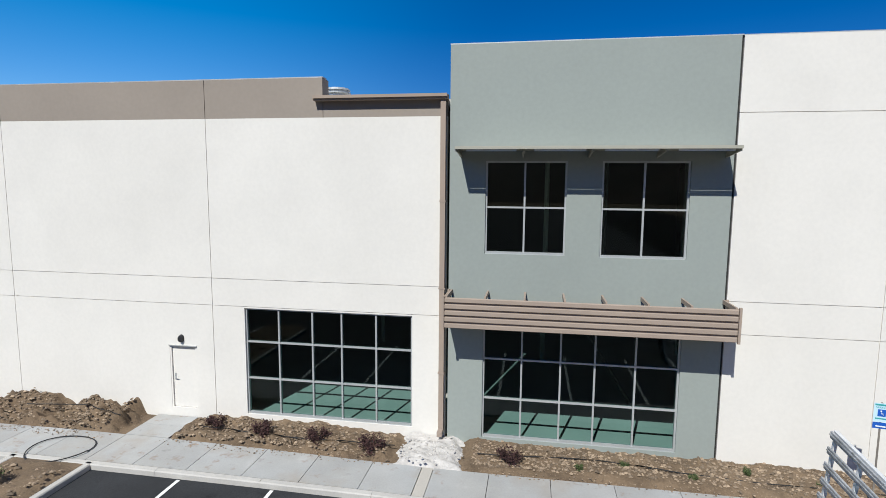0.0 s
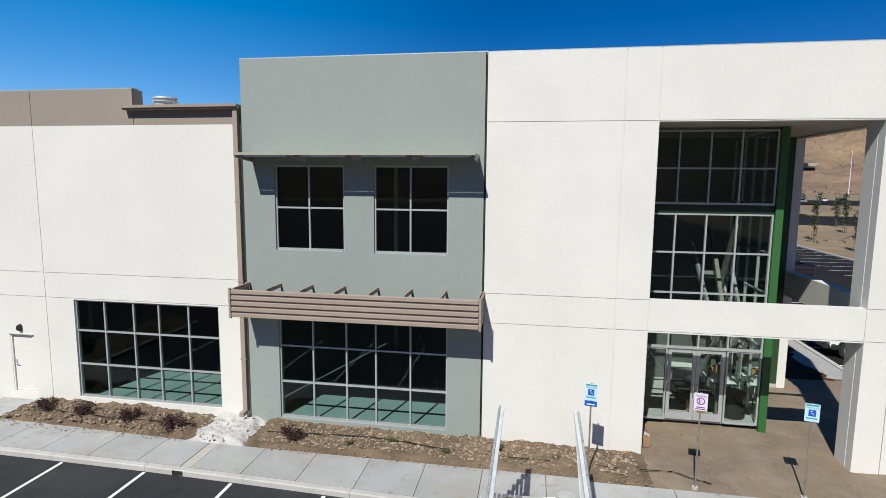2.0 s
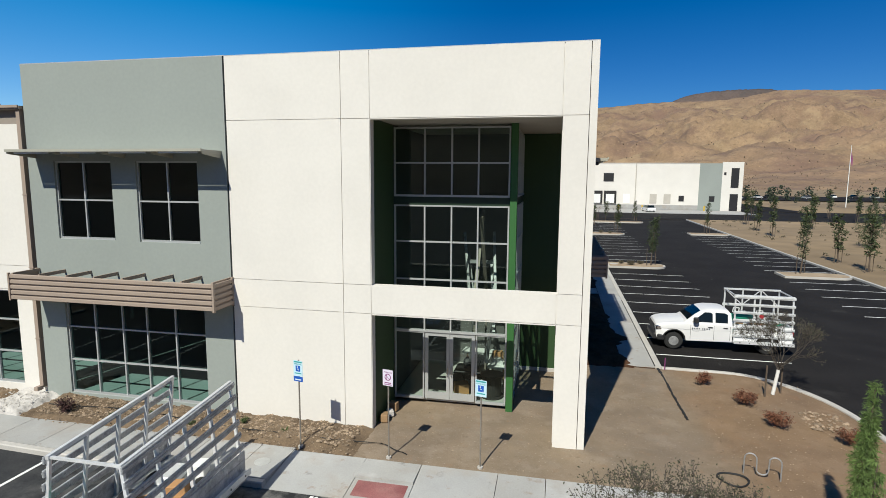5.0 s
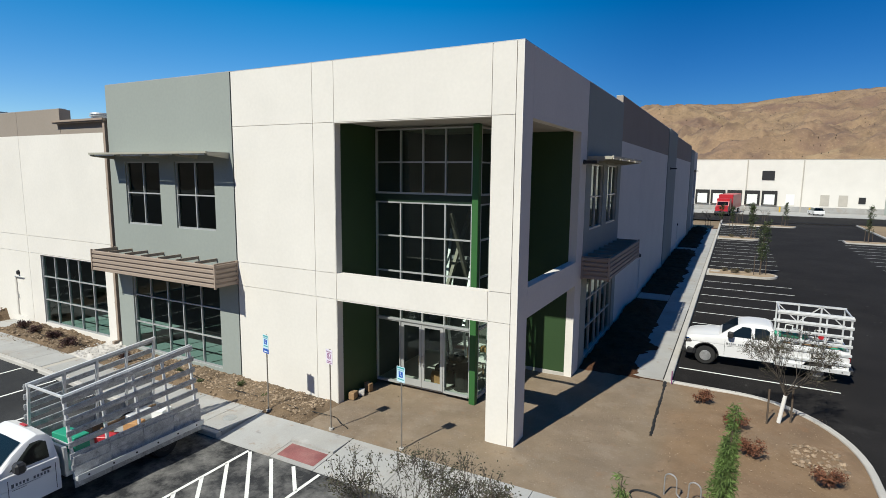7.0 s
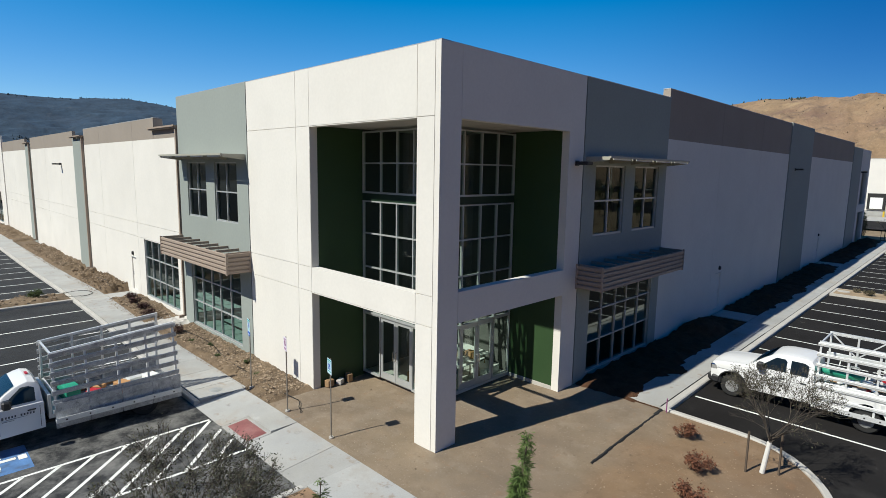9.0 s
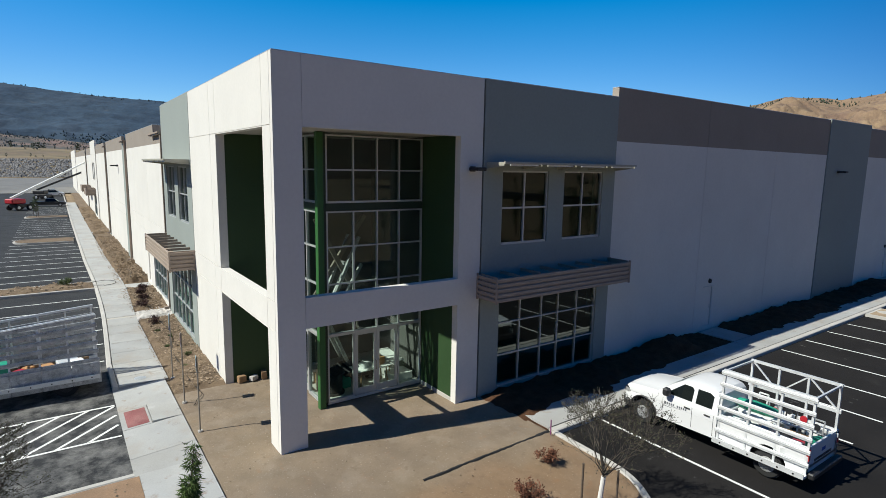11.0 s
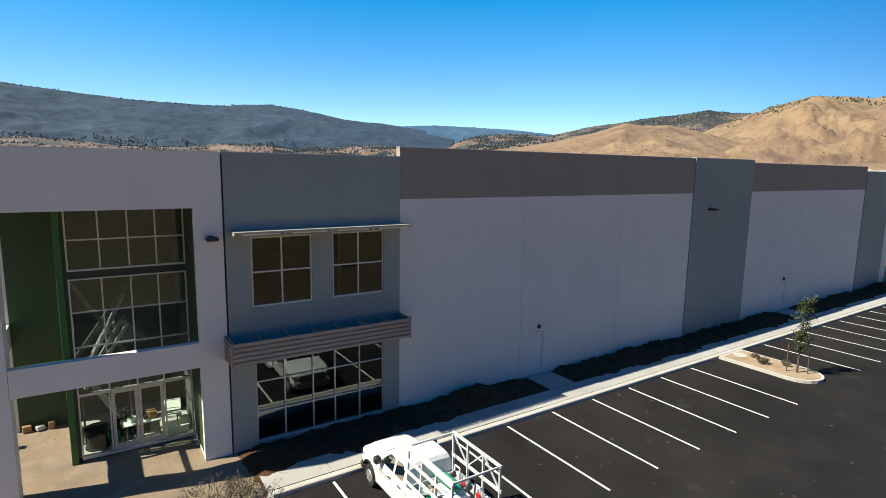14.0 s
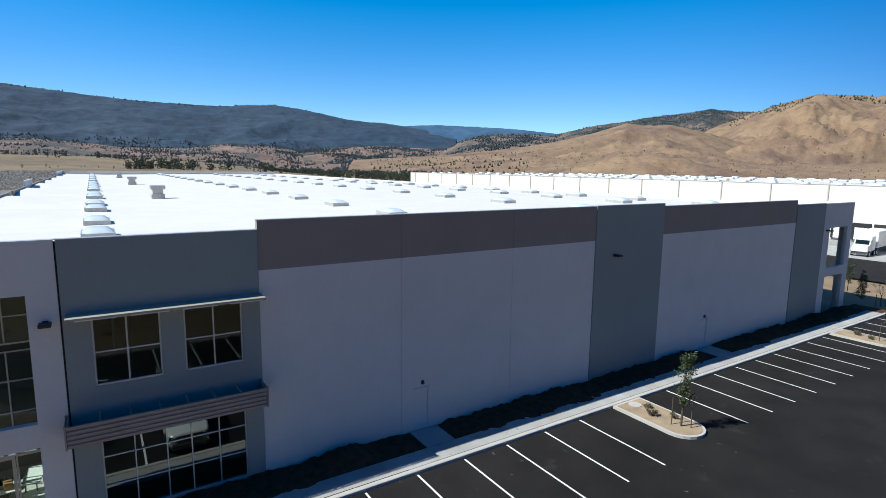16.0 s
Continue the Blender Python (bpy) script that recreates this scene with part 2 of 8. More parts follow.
M["mulch"] = material("dark_soil", (0.078, 0.040, 0.023), 0.97, spec=0.08, vary=0.28, scale=2.5, fine=20, bump=0.9, bump_scale=22, spots=((9.0, 0.58, 0.7, 0.6, (0.085, 0.056, 0.036)),))
M["stone"] = material("stone", (0.24, 0.18, 0.122), 0.9, vary=0.15, scale=4, fine=30, island=0.5)
M["warm_stone"] = material("warm_stone", (0.27, 0.20, 0.135), 0.9, vary=0.15, scale=4, fine=30, island=0.4)
M["grey_stone"] = material("grey_stone", (0.21, 0.20, 0.19), 0.9, vary=0.15, scale=1, fine=10, island=0.35)
M["rubble"] = material("broken_concrete", (0.48, 0.455, 0.425), 0.9, vary=0.12, scale=2.5, fine=14, bump=0.9, bump_scale=20, island=0.12)
M["roof"] = material("roof_membrane", (0.66, 0.635, 0.585), 0.8, vary=0.03, scale=0.3, fine=3)
M["dome"] = material("skylight_dome", (0.62, 0.68, 0.70), 0.25, vary=0.03)
M["floor_in"] = material("slab_inside", (0.50, 0.50, 0.47), 0.6, vary=0.08, scale=0.8)
# wall colour lowered to put the gloom of the rooms into it
M["wall_in"] = material("darkened_inside_wall", (0.12, 0.12, 0.115), 0.9, vary=0.08, scale=0.8)
M["dark"] = material("dark_metal", (0.02, 0.02, 0.022), 0.5, vary=0.1)
M["black"] = material("black_rubber", (0.018, 0.018, 0.018), 0.8, vary=0.15)
M["car"] = material("white_car_paint", (0.70, 0.70, 0.70), 0.28, vary=0.01, spec=0.6)
M["chrome"] = material("chrome", (0.7, 0.7, 0.7), 0.12, 1.0, vary=0.03)
M["sign_w"] = material("sign_white", (0.75, 0.76, 0.74), 0.5, vary=0.03)
M["sign_pale"] = material("pale_blue_sign", (0.50, 0.68, 0.76), 0.5, vary=0.03)
M["sign_lilac"] = material("pale_lilac_sign", (0.68, 0.63, 0.72), 0.5, vary=0.03)
M["sign_b"] = material("sign_blue", (0.01, 0.09, 0.42), 0.5, vary=0.03)
M["bay_blue"] = material("worn_blue_paint", (0.09, 0.20, 0.42), 0.8, vary=0.15, scale=2, fine=20, spots=((2.5, 0.5, 0.65, 0.7, (0.06, 0.075, 0.10)),))
M["sign_g"] = material("sign_green", (0.05, 0.32, 0.33), 0.5, vary=0.03)
M["sign_r"] = material("sign_purple", (0.22, 0.05, 0.17), 0.5, vary=0.03)
M["print_grey"] = material("grey_print", (0.09, 0.095, 0.11), 0.5, vary=0.03)
M["tyre_rim"] = material("dusty_steel_rim", (0.42, 0.42, 0.42), 0.42, 0.55, vary=0.2, scale=6)
M["red"] = material("red_paint", (0.42, 0.02, 0.03), 0.4, vary=0.06)
M["yellow"] = material("yellow_paint", (0.62, 0.42, 0.03), 0.5, vary=0.08)
M["teal"] = material("teal_tarp", (0.02, 0.27, 0.17), 0.6, vary=0.12, scale=4)
M["card"] = material("cardboard", (0.42, 0.23, 0.10), 0.8, vary=0.08)
M["bark"] = material("bark", (0.10, 0.075, 0.055), 0.9, vary=0.2, scale=12, fine=60)
M["wrap"] = material("trunk_wrap", (0.72, 0.71, 0.68), 0.8, vary=0.08)
M["twig"] = material("twigs", (0.075, 0.062, 0.05), 0.9, vary=0.2)
M["leaf"] = material("leaves", (0.042, 0.062, 0.02), 0.7, vary=0.2, scale=3, island=0.35)
M["dull_leaf"] = material("dull_small_leaves", (0.055, 0.055, 0.03), 0.8, vary=0.2, scale=3, island=0.4)
M["conifer"] = material("conifer_leaves", (0.095, 0.15, 0.035), 0.8, vary=0.2, scale=3, island=0.3)
M["far_leaf"] = material("far_foliage", (0.034, 0.048, 0.030), 0.9, vary=0.25, scale=0.05, island=0.4)
M["sage"] = material("sagebrush_leaves", (0.11, 0.095, 0.06), 0.9, vary=0.2, island=0.4)
M["shrub"] = material("dry_shrub", (0.15, 0.06, 0.032), 0.9, vary=0.2, island=0.4)
M["plum"] = material("dark_shrub", (0.05, 0.022, 0.02), 0.9, vary=0.2, island=0.4)
M["grass"] = material("green_weed", (0.07, 0.10, 0.03), 0.9, vary=0.2, island=0.4)
M["wood"] = material("timber", (0.30, 0.19, 0.10), 0.8, vary=0.15, scale=4)
# bluish haze of distance is mixed into the pine colour
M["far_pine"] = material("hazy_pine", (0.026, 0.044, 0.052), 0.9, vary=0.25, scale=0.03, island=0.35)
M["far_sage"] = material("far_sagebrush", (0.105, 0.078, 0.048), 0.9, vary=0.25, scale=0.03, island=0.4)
# blue of the far air painted into the ridge colour
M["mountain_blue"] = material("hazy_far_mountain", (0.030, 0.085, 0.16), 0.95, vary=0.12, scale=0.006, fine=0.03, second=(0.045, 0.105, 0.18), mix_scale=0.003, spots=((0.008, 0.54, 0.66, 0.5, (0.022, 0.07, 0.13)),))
# brown of the far crest with purplish haze painted in
M["hill_top"] = material("hazed_brown_crest", (0.105, 0.075, 0.062), 0.95, vary=0.2, scale=0.01, fine=0.08, second=(0.075, 0.06, 0.055), mix_scale=0.006, spots=((0.02, 0.54, 0.66, 0.6, (0.05, 0.045, 0.042)),))
M["hill"] = material("dry_grass_hill", (0.252, 0.172, 0.096), 0.95, vary=0.16, scale=0.02, fine=0.22, bump=0.9, bump_scale=0.02, bump_far=9.0, second=(0.215, 0.138, 0.086), mix_scale=0.0045, spots=((0.0065, 0.51, 0.62, 0.7, (0.15, 0.09, 0.066)), (0.016, 0.54, 0.65, 0.7, (0.13, 0.082, 0.058)), (0.045, 0.57, 0.68, 0.55, (0.135, 0.09, 0.056)), (0.014, 0.57, 0.72, 0.5, (0.385, 0.285, 0.16)), (0.13, 0.58, 0.66, 0.55, (0.125, 0.088, 0.052)), (0.3, 0.60, 0.68, 0.5, (0.38, 0.28, 0.165))))
M["hill_red"] = material("scrub_hill", (0.225, 0.138, 0.108), 0.95, vary=0.22, scale=0.01, fine=0.06, second=(0.17, 0.125, 0.098), mix_scale=0.008, bump=0.9, bump_scale=0.02, bump_far=14.0, spots=((0.006, 0.50, 0.60, 0.8, (0.045, 0.058, 0.055)), (0.02, 0.52, 0.62, 0.7, (0.06, 0.06, 0.048)), (0.07, 0.56, 0.65, 0.8, (0.035, 0.042, 0.034)), (0.03, 0.60, 0.70, 0.6, (0.34, 0.24, 0.17))))
M["hill_pine"] = material("pine_ridge", (0.2, 0.135, 0.105), 0.95, vary=0.22, scale=0.01, fine=0.06, second=(0.1, 0.085, 0.07), mix_scale=0.006, bump=0.9, bump_scale=0.02, bump_far=18.0, spots=((0.012, 0.44, 0.56, 0.85, (0.035, 0.045, 0.045)), (0.08, 0.52, 0.6, 0.8, (0.02, 0.028, 0.026))))
M["hill_dark"] = material("dark_scrub_hill", (0.085, 0.052, 0.034), 0.95, vary=0.25, scale=0.01, fine=0.08, second=(0.04, 0.032, 0.022), mix_scale=0.006, bump=0.9, bump_scale=0.02, bump_far=18.0, spots=((0.02, 0.55, 0.66, 0.8, (0.02, 0.02, 0.013)), (0.03, 0.6, 0.68, 0.5, (0.15, 0.10, 0.07))))
M["lot_gravel"] = material("grey_gravel", (0.15, 0.145, 0.135), 0.95, vary=0.15, scale=0.2, fine=3.0, second=(0.19, 0.18, 0.165), mix_scale=0.03)
# forest colour shifted to blue to paint in the haze of distance
M["mountain"] = material("hazed_forest_mountain", (0.013, 0.036, 0.068), 0.95, vary=0.18, scale=0.008, fine=0.045, second=(0.026, 0.05, 0.08), mix_scale=0.0022, bump=0.5, bump_scale=0.006, bump_far=50.0, spots=((0.0035, 0.52, 0.66, 0.4, (0.04, 0.06, 0.09)), (0.012, 0.53, 0.64, 0.5, (0.008, 0.024, 0.044)), (0.01, 0.62, 0.72, 0.5, (0.07, 0.078, 0.09))))
M["raised_field"] = material("raised_field", (0.155, 0.108, 0.07), 0.95, vary=0.2, scale=0.03, fine=0.3, second=(0.2, 0.15, 0.078), mix_scale=0.008, spots=((0.011, 0.5, 0.6, 0.7, (0.255, 0.19, 0.085)), (0.02, 0.55, 0.65, 0.6, (0.10, 0.085, 0.05)), (0.08, 0.58, 0.66, 0.6, (0.07, 0.065, 0.035))))
M["field"] = material("dry_field", (0.27, 0.19, 0.10), 0.95, vary=0.2, scale=0.03, fine=0.4, second=(0.19, 0.14, 0.09), mix_scale=0.012)


# ---- mesh helpers ----
def link_mesh(name, bm, mat, parent=None, label="", smooth=False):
    me = bpy.data.meshes.new(name)
    if smooth and smooth is not True:
        for e in bm.edges:
            e.smooth = len(e.link_faces) == 2 and e.calc_face_angle(0.0) < smooth
    bm.to_mesh(me)
    bm.free()
    me.materials.append(M[mat])
    if smooth is True:
        me.shade_smooth()
    elif smooth:
        for f in me.polygons:
            f.use_smooth = True
    ob = new(name, me)
    if parent:
        ob.parent = parent
    if label:
        ob["label"] = label
    return ob


def part(name, bm, mat, parent, label="", smooth=False):
    return link_mesh(name, bm, mat, parent, label, smooth)


def thing(name, label, category, group="", kind="", at=(0, 0, 0)):
    ob = new(name)
    ob.location = at
    ob.empty_display_size = 0.2
    return tagged(ob, label, category, group, kind)


def box(bm, x0, x1, y0, y1, z0, z1, bevel=0.0, m=None):
    if x1 < x0: x0, x1 = x1, x0
    if y1 < y0: y0, y1 = y1, y0
    if z1 < z0: z0, z1 = z1, z0
    vs = [bm.verts.new((x, y, z)) for z in (z0, z1) for x, y in ((x0, y0), (x1, y0), (x1, y1), (x0, y1))]
    fs = [bm.faces.new([vs[i] for i in q]) for q in ((3, 2, 1, 0), (4, 5, 6, 7), (0, 1, 5, 4), (1, 2, 6, 5), (2, 3, 7, 6), (3, 0, 4, 7))]
    if m is not None:
        for v in vs:
            v.co = m @ v.co
    if bevel:
        es = list({e for f in fs for e in f.edges})
        bmesh.ops.bevel(bm, geom=es, offset=bevel, segments=1, affect="EDGES")
    return vs


def tube(bm, p0, p1, r0, r1=None, n=8, cap=True):
    """A tapered round bar."""
    p0, p1 = Vector(p0), Vector(p1)
    r1 = r0 if r1 is None else r1
    q = (p1 - p0).to_track_quat("Z", "Y")
    rings = []
    for p, r in ((p0, r0), (p1, r1)):
        rings.append([bm.verts.new(p + q @ Vector((r * math.cos(2 * math.pi * i / n), r * math.sin(2 * math.pi * i / n), 0))) for i in range(n)])
    for i in range(n):
        bm.faces.new((rings[0][i], rings[0][(i + 1) % n], rings[1][(i + 1) % n], rings[1][i]))
    if cap:
        bm.faces.new(rings[0][::-1])
        bm.faces.new(rings[1])


def beam(bm, p0, p1, w, h):
    """A square bar from p0 to p1."""
    p0, p1 = Vector(p0), Vector(p1)
    d = p1 - p0
    q = d.to_track_quat("Y", "Z")
    mm = Matrix.Translation(p0) @ q.to_matrix().to_4x4()
    box(bm, -w / 2, w / 2, 0, d.length, -h / 2, h / 2, m=mm)


def pipe(bm, pts, r, n=8):
    """A bent round pipe along points."""
    pts = [Vector(p) for p in pts]
    rings = []
    for i, p in enumerate(pts):
        d = (pts[min(i + 1, len(pts) - 1)] - pts[max(i - 1, 0)]).normalized()
        q = d.to_track_quat("Z", "Y")
        rings.append([bm.verts.new(p + q @ Vector((r * math.cos(2 * math.pi * k / n), r * math.sin(2 * math.pi * k / n), 0))) for k in range(n)])
    for a, b in zip(rings, rings[1:]):
        off = min(range(n), key=lambda s: (a[0].co - b[s].co).length)
        for k in range(n):
            bm.faces.new((a[k], a[(k + 1) % n], b[(k + 1 + off) % n], b[(k + off) % n]))
    bm.faces.new(rings[0][::-1])
    bm.faces.new(rings[-1])


def quad(bm, pts):
    return bm.faces.new([bm.verts.new(p) for p in pts])


def rock(bm, c, r, flat=0.7):
    """An uneven stone."""
    made = bmesh.ops.create_icosphere(bm, subdivisions=1, radius=1.0)["verts"]
    s = Vector((random.uniform(0.7, 1.3), random.uniform(0.7, 1.3), random.uniform(0.6, 1.0) * flat))
    rot = Matrix.Rotation(random.uniform(0, 6.3), 3, "Z")
    for v in made:
        k = random.uniform(0.75, 1.15)
        v.co = Vector(c) + rot @ Vector((v.co.x * s.x * k * r, v.co.y * s.y * k * r, v.co.z * s.z * k * r))




def rock_fast(verts, faces, c, r, flat=0.6):
    """An uneven eight-sided stone into plain lists."""
    b = len(verts)
    a = random.uniform(0, 6.3)
    for dx, dy, dz in ((1, 0, 0), (0, 1, 0), (-1, 0, 0), (0, -1, 0), (0.2, 0.1, 1), (0, 0, -1)):
        k = random.uniform(0.7, 1.3) * r
        x, y = dx * math.cos(a) - dy * math.sin(a), dx * math.sin(a) + dy * math.cos(a)
        verts.append((c[0] + x * k, c[1] + y * k, c[2] + dz * k * flat))
    faces += [tuple(b + i for i in q) for q in ((0, 1, 4), (1, 2, 4), (2, 3, 4), (3, 0, 4), (1, 0, 5), (2, 1, 5), (3, 2, 5), (0, 3, 5))]


def from_lists(name, verts, faces, mat, parent=None):
    me = bpy.data.meshes.new(name)
    me.from_pydata(verts, [], faces)
    me.materials.append(M[mat])
    ob = new(name, me)
    if parent:
        ob.parent = parent
    return ob


def gz(x, y):
    """Height of the walks and beds: the land rises a little to the north."""
    return 0.15 + 0.0075 * min(max(y - 17.0, 0.0), 90.0)


def lerp_table(tab, a):
    for (a0, v0), (a1, v1) in zip(tab, tab[1:]):
        if a0 <= a <= a1:
            return v0 + (v1 - v0) * (a - a0) / (a1 - a0)
    return tab[0][1] if a < tab[0][0] else tab[-1][1]


# how far the two sides of the south walk swing towards the wall
SWING_FRONT = [(-60, 0.2), (-25, 0.3), (-14, 0.46), (-9, 0.44), (-5, 0.4), (-1.5, 0.29), (3, 0.1), (5, 0.0)]
SWING_BACK = [(-60, 0.0), (-25, 0.1), (-14, 0.34), (-10, 0.3), (-7, 0.2), (-4.5, 0.08), (-2, 0.0)]


def warp(x, y):
    """The south walk swings a little towards the wall to the west."""
    if x > 5 or y < 4:
        return y
    g = max(0.0, min(1.0, (14.43 - y) / 1.7))
    back = lerp_table(SWING_BACK, x) * max(0.0, min(1.0, (16.2 - y) / 1.7))
    return y + g * lerp_table(SWING_FRONT, x) + (1 - g) * back


def mound(name, x0, x1, y0, y1, height, mat, step, label, seed=3.3, rscale=0.9, spill=0.25, base=0.05):
    """A heaped bed whose ragged foot runs out over its edges."""
    nx, ny = max(2, round((x1 - x0 + 2 * spill) / step)), max(2, round((y1 - y0 + 2 * spill) / step))
    bm = bmesh.new()
    g = []
    for j in range(ny + 1):
        row = []
        for i in range(nx + 1):
            x, y = x0 - spill + (x1 - x0 + 2 * spill) * i / nx, y0 - spill + (y1 - y0 + spill) * j / ny
            edge = min(x - x0, x1 - x, y - y0) + spill * 0.9 * noise.fractal(Vector((x * 1.7, y * 1.7, seed + 7)), 0.9, 2.0, 4)
            k = max(0.0, min(1.0, (edge + 0.12) / 0.45))
            k = k * k * (3 - 2 * k)
            row.append(bm.verts.new((x, warp(x, y), gz(x, y) - 0.06 + k * (0.06 + base + mound_h(x, y, height, seed, rscale)))))
        g.append(row)
    for j in range(ny):
        for i in range(nx):
            bm.faces.new((g[j][i], g[j][i + 1], g[j + 1][i + 1], g[j + 1][i]))
    ob = link_mesh(name, bm, mat, smooth=True)
    return tagged(ob, label, "ground", kind="structure")


def mound_h(x, y, height, seed=3.3, rscale=0.9):
    return height * max(0.0, 0.5 + noise.fractal(Vector((x, y, seed)) * rscale, 0.8, 2.0, 4)) + (0.02 + 0.22 * height) * noise.fractal(Vector((x * 4.2, y * 4.2, seed)), 0.75, 2.0, 4)


def sheet(name, x0, x1, y0, y1, dz, mat, step=4.0, label="", category="ground", rough=0.0, rscale=1.0, xmax=None, xmin=None):
    """A ground sheet that follows gz, with an uneven surface if wanted."""
    nx, ny = max(1, round((x1 - x0) / step)), max(1, round((y1 - y0) / step))
    bm = bmesh.new()
    g = []
    for j in range(ny + 1):
        row = []
        for i in range(nx + 1):
            y = y0 + (y1 - y0) * j / ny
            xa = xmin(y) if xmin else x0
            x = xa + ((xmax(y) if xmax else x1) - xa) * i / nx
            z = gz(x, y) + dz
            if rough and 0 < i < nx and 0 < j < ny:
                z += rough * (0.5 + noise.fractal(Vector((x, y, 3.3)) * rscale, 0.8, 2.0, 4))
            row.append(bm.verts.new((x, y, z)))
        g.append(row)
    for j in range(ny):
        for i in range(nx):
            bm.faces.new((g[j][i], g[j][i + 1], g[j + 1][i + 1], g[j + 1][i]))
    ob = link_mesh(name, bm, mat, smooth=bool(rough))
    return tagged(ob, label, category, kind="structure")


# ---- the warehouse ----
S, E = 16.2, 16.35          # planes of the south and east walls
WEST, NORTH, ROOF = -190.0, 89.4, 10.1


def roof_z(y):
    """The roof falls a little to the south gutters."""
    return 10.12 + 0.5 * min(1.0, (y - 16.5) / 33.5)



def sbox(bm, side, u0, u1, d0, d1, z0, z1, bevel=0.0):
    """A box on a wall: u along it, d into the building, z up."""
    if side == "S":
        return box(bm, u0, u1, S + d0, S + d1, z0, z1, bevel)
    return box(bm, E - d1, E - d0, u0, u1, z0, z1, bevel)


def spt(side, u, d, z):
    return Vector((u, S + d, z)) if side == "S" else Vector((E - d, u, z))


def free_rects(u0, u1, z0, z1, holes):
    """The rectangle cut into rectangles round the holes."""
    us = sorted({u0, u1, *[h[i] for h in holes for i in (0, 1) if u0 < h[i] < u1]})
    out = []
    for a, b in zip(us, us[1:]):
        cuts = sorted((max(h[2], z0), min(h[3], z1)) for h in holes if h[0] < (a + b) / 2 < h[1] and h[2] < z1 and h[3] > z0)
        z = z0
        for c, d in cuts:
            if c > z:
                out.append((a, b, z, c))
            z = max(z, d)
        if z < z1:
            out.append((a, b, z, z1))
    return out


GAP = 0.009


def panel_wall(name, side, us, zs, mats, d0=0.0, thick=0.22, holes=(), label=""):
    """A wall of concrete panels: us and zs are the joints, mats gives each course its paint."""
    root = thing(name, label, "wall", kind="structure")
    for k, (z0, z1) in enumerate(zip(zs, zs[1:])):
        for u0, u1 in zip(us, us[1:]):
            bm = bmesh.new()
            some = False
            a0, a1 = u0 + GAP, u1 - GAP
            b0, b1 = z0 + (GAP if k else 0), z1 - (GAP if k < len(zs) - 2 else 0)
            for r in free_rects(a0, a1, b0, b1, holes):
                sbox(bm, side, r[0], r[1], d0, d0 + thick, r[2], r[3])
                some = True
            if some:
                part("panel", bm, mats[k], root)
            else:
                bm.free()
    # the recessed bottom of the joints
    for k, (z0, z1) in enumerate(zip(zs, zs[1:])):
        bm = bmesh.new()
        for r in free_rects(us[0] + 0.03, us[-1] - 0.03, z0 + 0.03 * (k == 0), z1 - 0.03 * (k == len(zs) - 2), [(h[0] - 0.01, h[1] + 0.01, h[2] - 0.01, h[3] + 0.01) for h in holes]):
            sbox(bm, side, r[0], r[1], d0 + 0.025, d0 + thick - 0.02, r[2], r[3])
        part("joint_backing", bm, mats[k], root)
    return root


def window(name, side, u0, u1, z0, z1, cols, rows, d=0.06, label="", w=0.05, deep=0.11, colour="frame", doors=(), pane_mat="glass"):
    """A storefront window: outer frame, mullions, transoms and one pane a field. doors: spans of u left without the sill."""
    root = thing(name, label or "tinted storefront window in an aluminium frame", "window", kind="structure")
    bm = bmesh.new()
    sbox(bm, side, u0, u0 + w, d, d + deep, z0, z1)
    sbox(bm, side, u1 - w, u1, d, d + deep, z0, z1)
    sbox(bm, side, u0 + w, u1 - w, d + 0.002, d + deep, z1 - w, z1)
    part("window_frame", bm, colour, root)
    bm = bmesh.new()
    sbox(bm, side, u0 + w, u1 - w, d - 0.03, d + deep, z0, z0 + w * 1.3)
    part("window_sill", bm, colour, root)
    for c in cols:
        bm = bmesh.new()
        sbox(bm, side, c - w / 2, c + w / 2, d + 0.004, d + deep, z0 + w * 1.3, z1 - w)
        part("mullion", bm, colour, root)
    for r in rows:
        bm = bmesh.new()
        sbox(bm, side, u0 + w, u1 - w, d + 0.008, d + deep - 0.01, r - w / 2, r + w / 2)
        part("transom", bm, colour, root)
    cu, cz = [u0, *cols, u1], [z0, *rows, z1]
    for a, b in zip(cu, cu[1:]):
        for e, f in zip(cz, cz[1:]):
            bm = bmesh.new()
            g = d + deep * 0.6
            tilt = random.uniform(-0.0012, 0.0012)
            pts = [spt(side, a, g, e), spt(side, b, g + tilt, e), spt(side, b, g + tilt, f), spt(side, a, g, f)]
            quad(bm, pts)
            pane = part("pane", bm, pane_mat, root)
            pane.visible_shadow = pane_mat == "glass_dark" or (pane_mat == "glass_lobby" and side == "E")
    return root


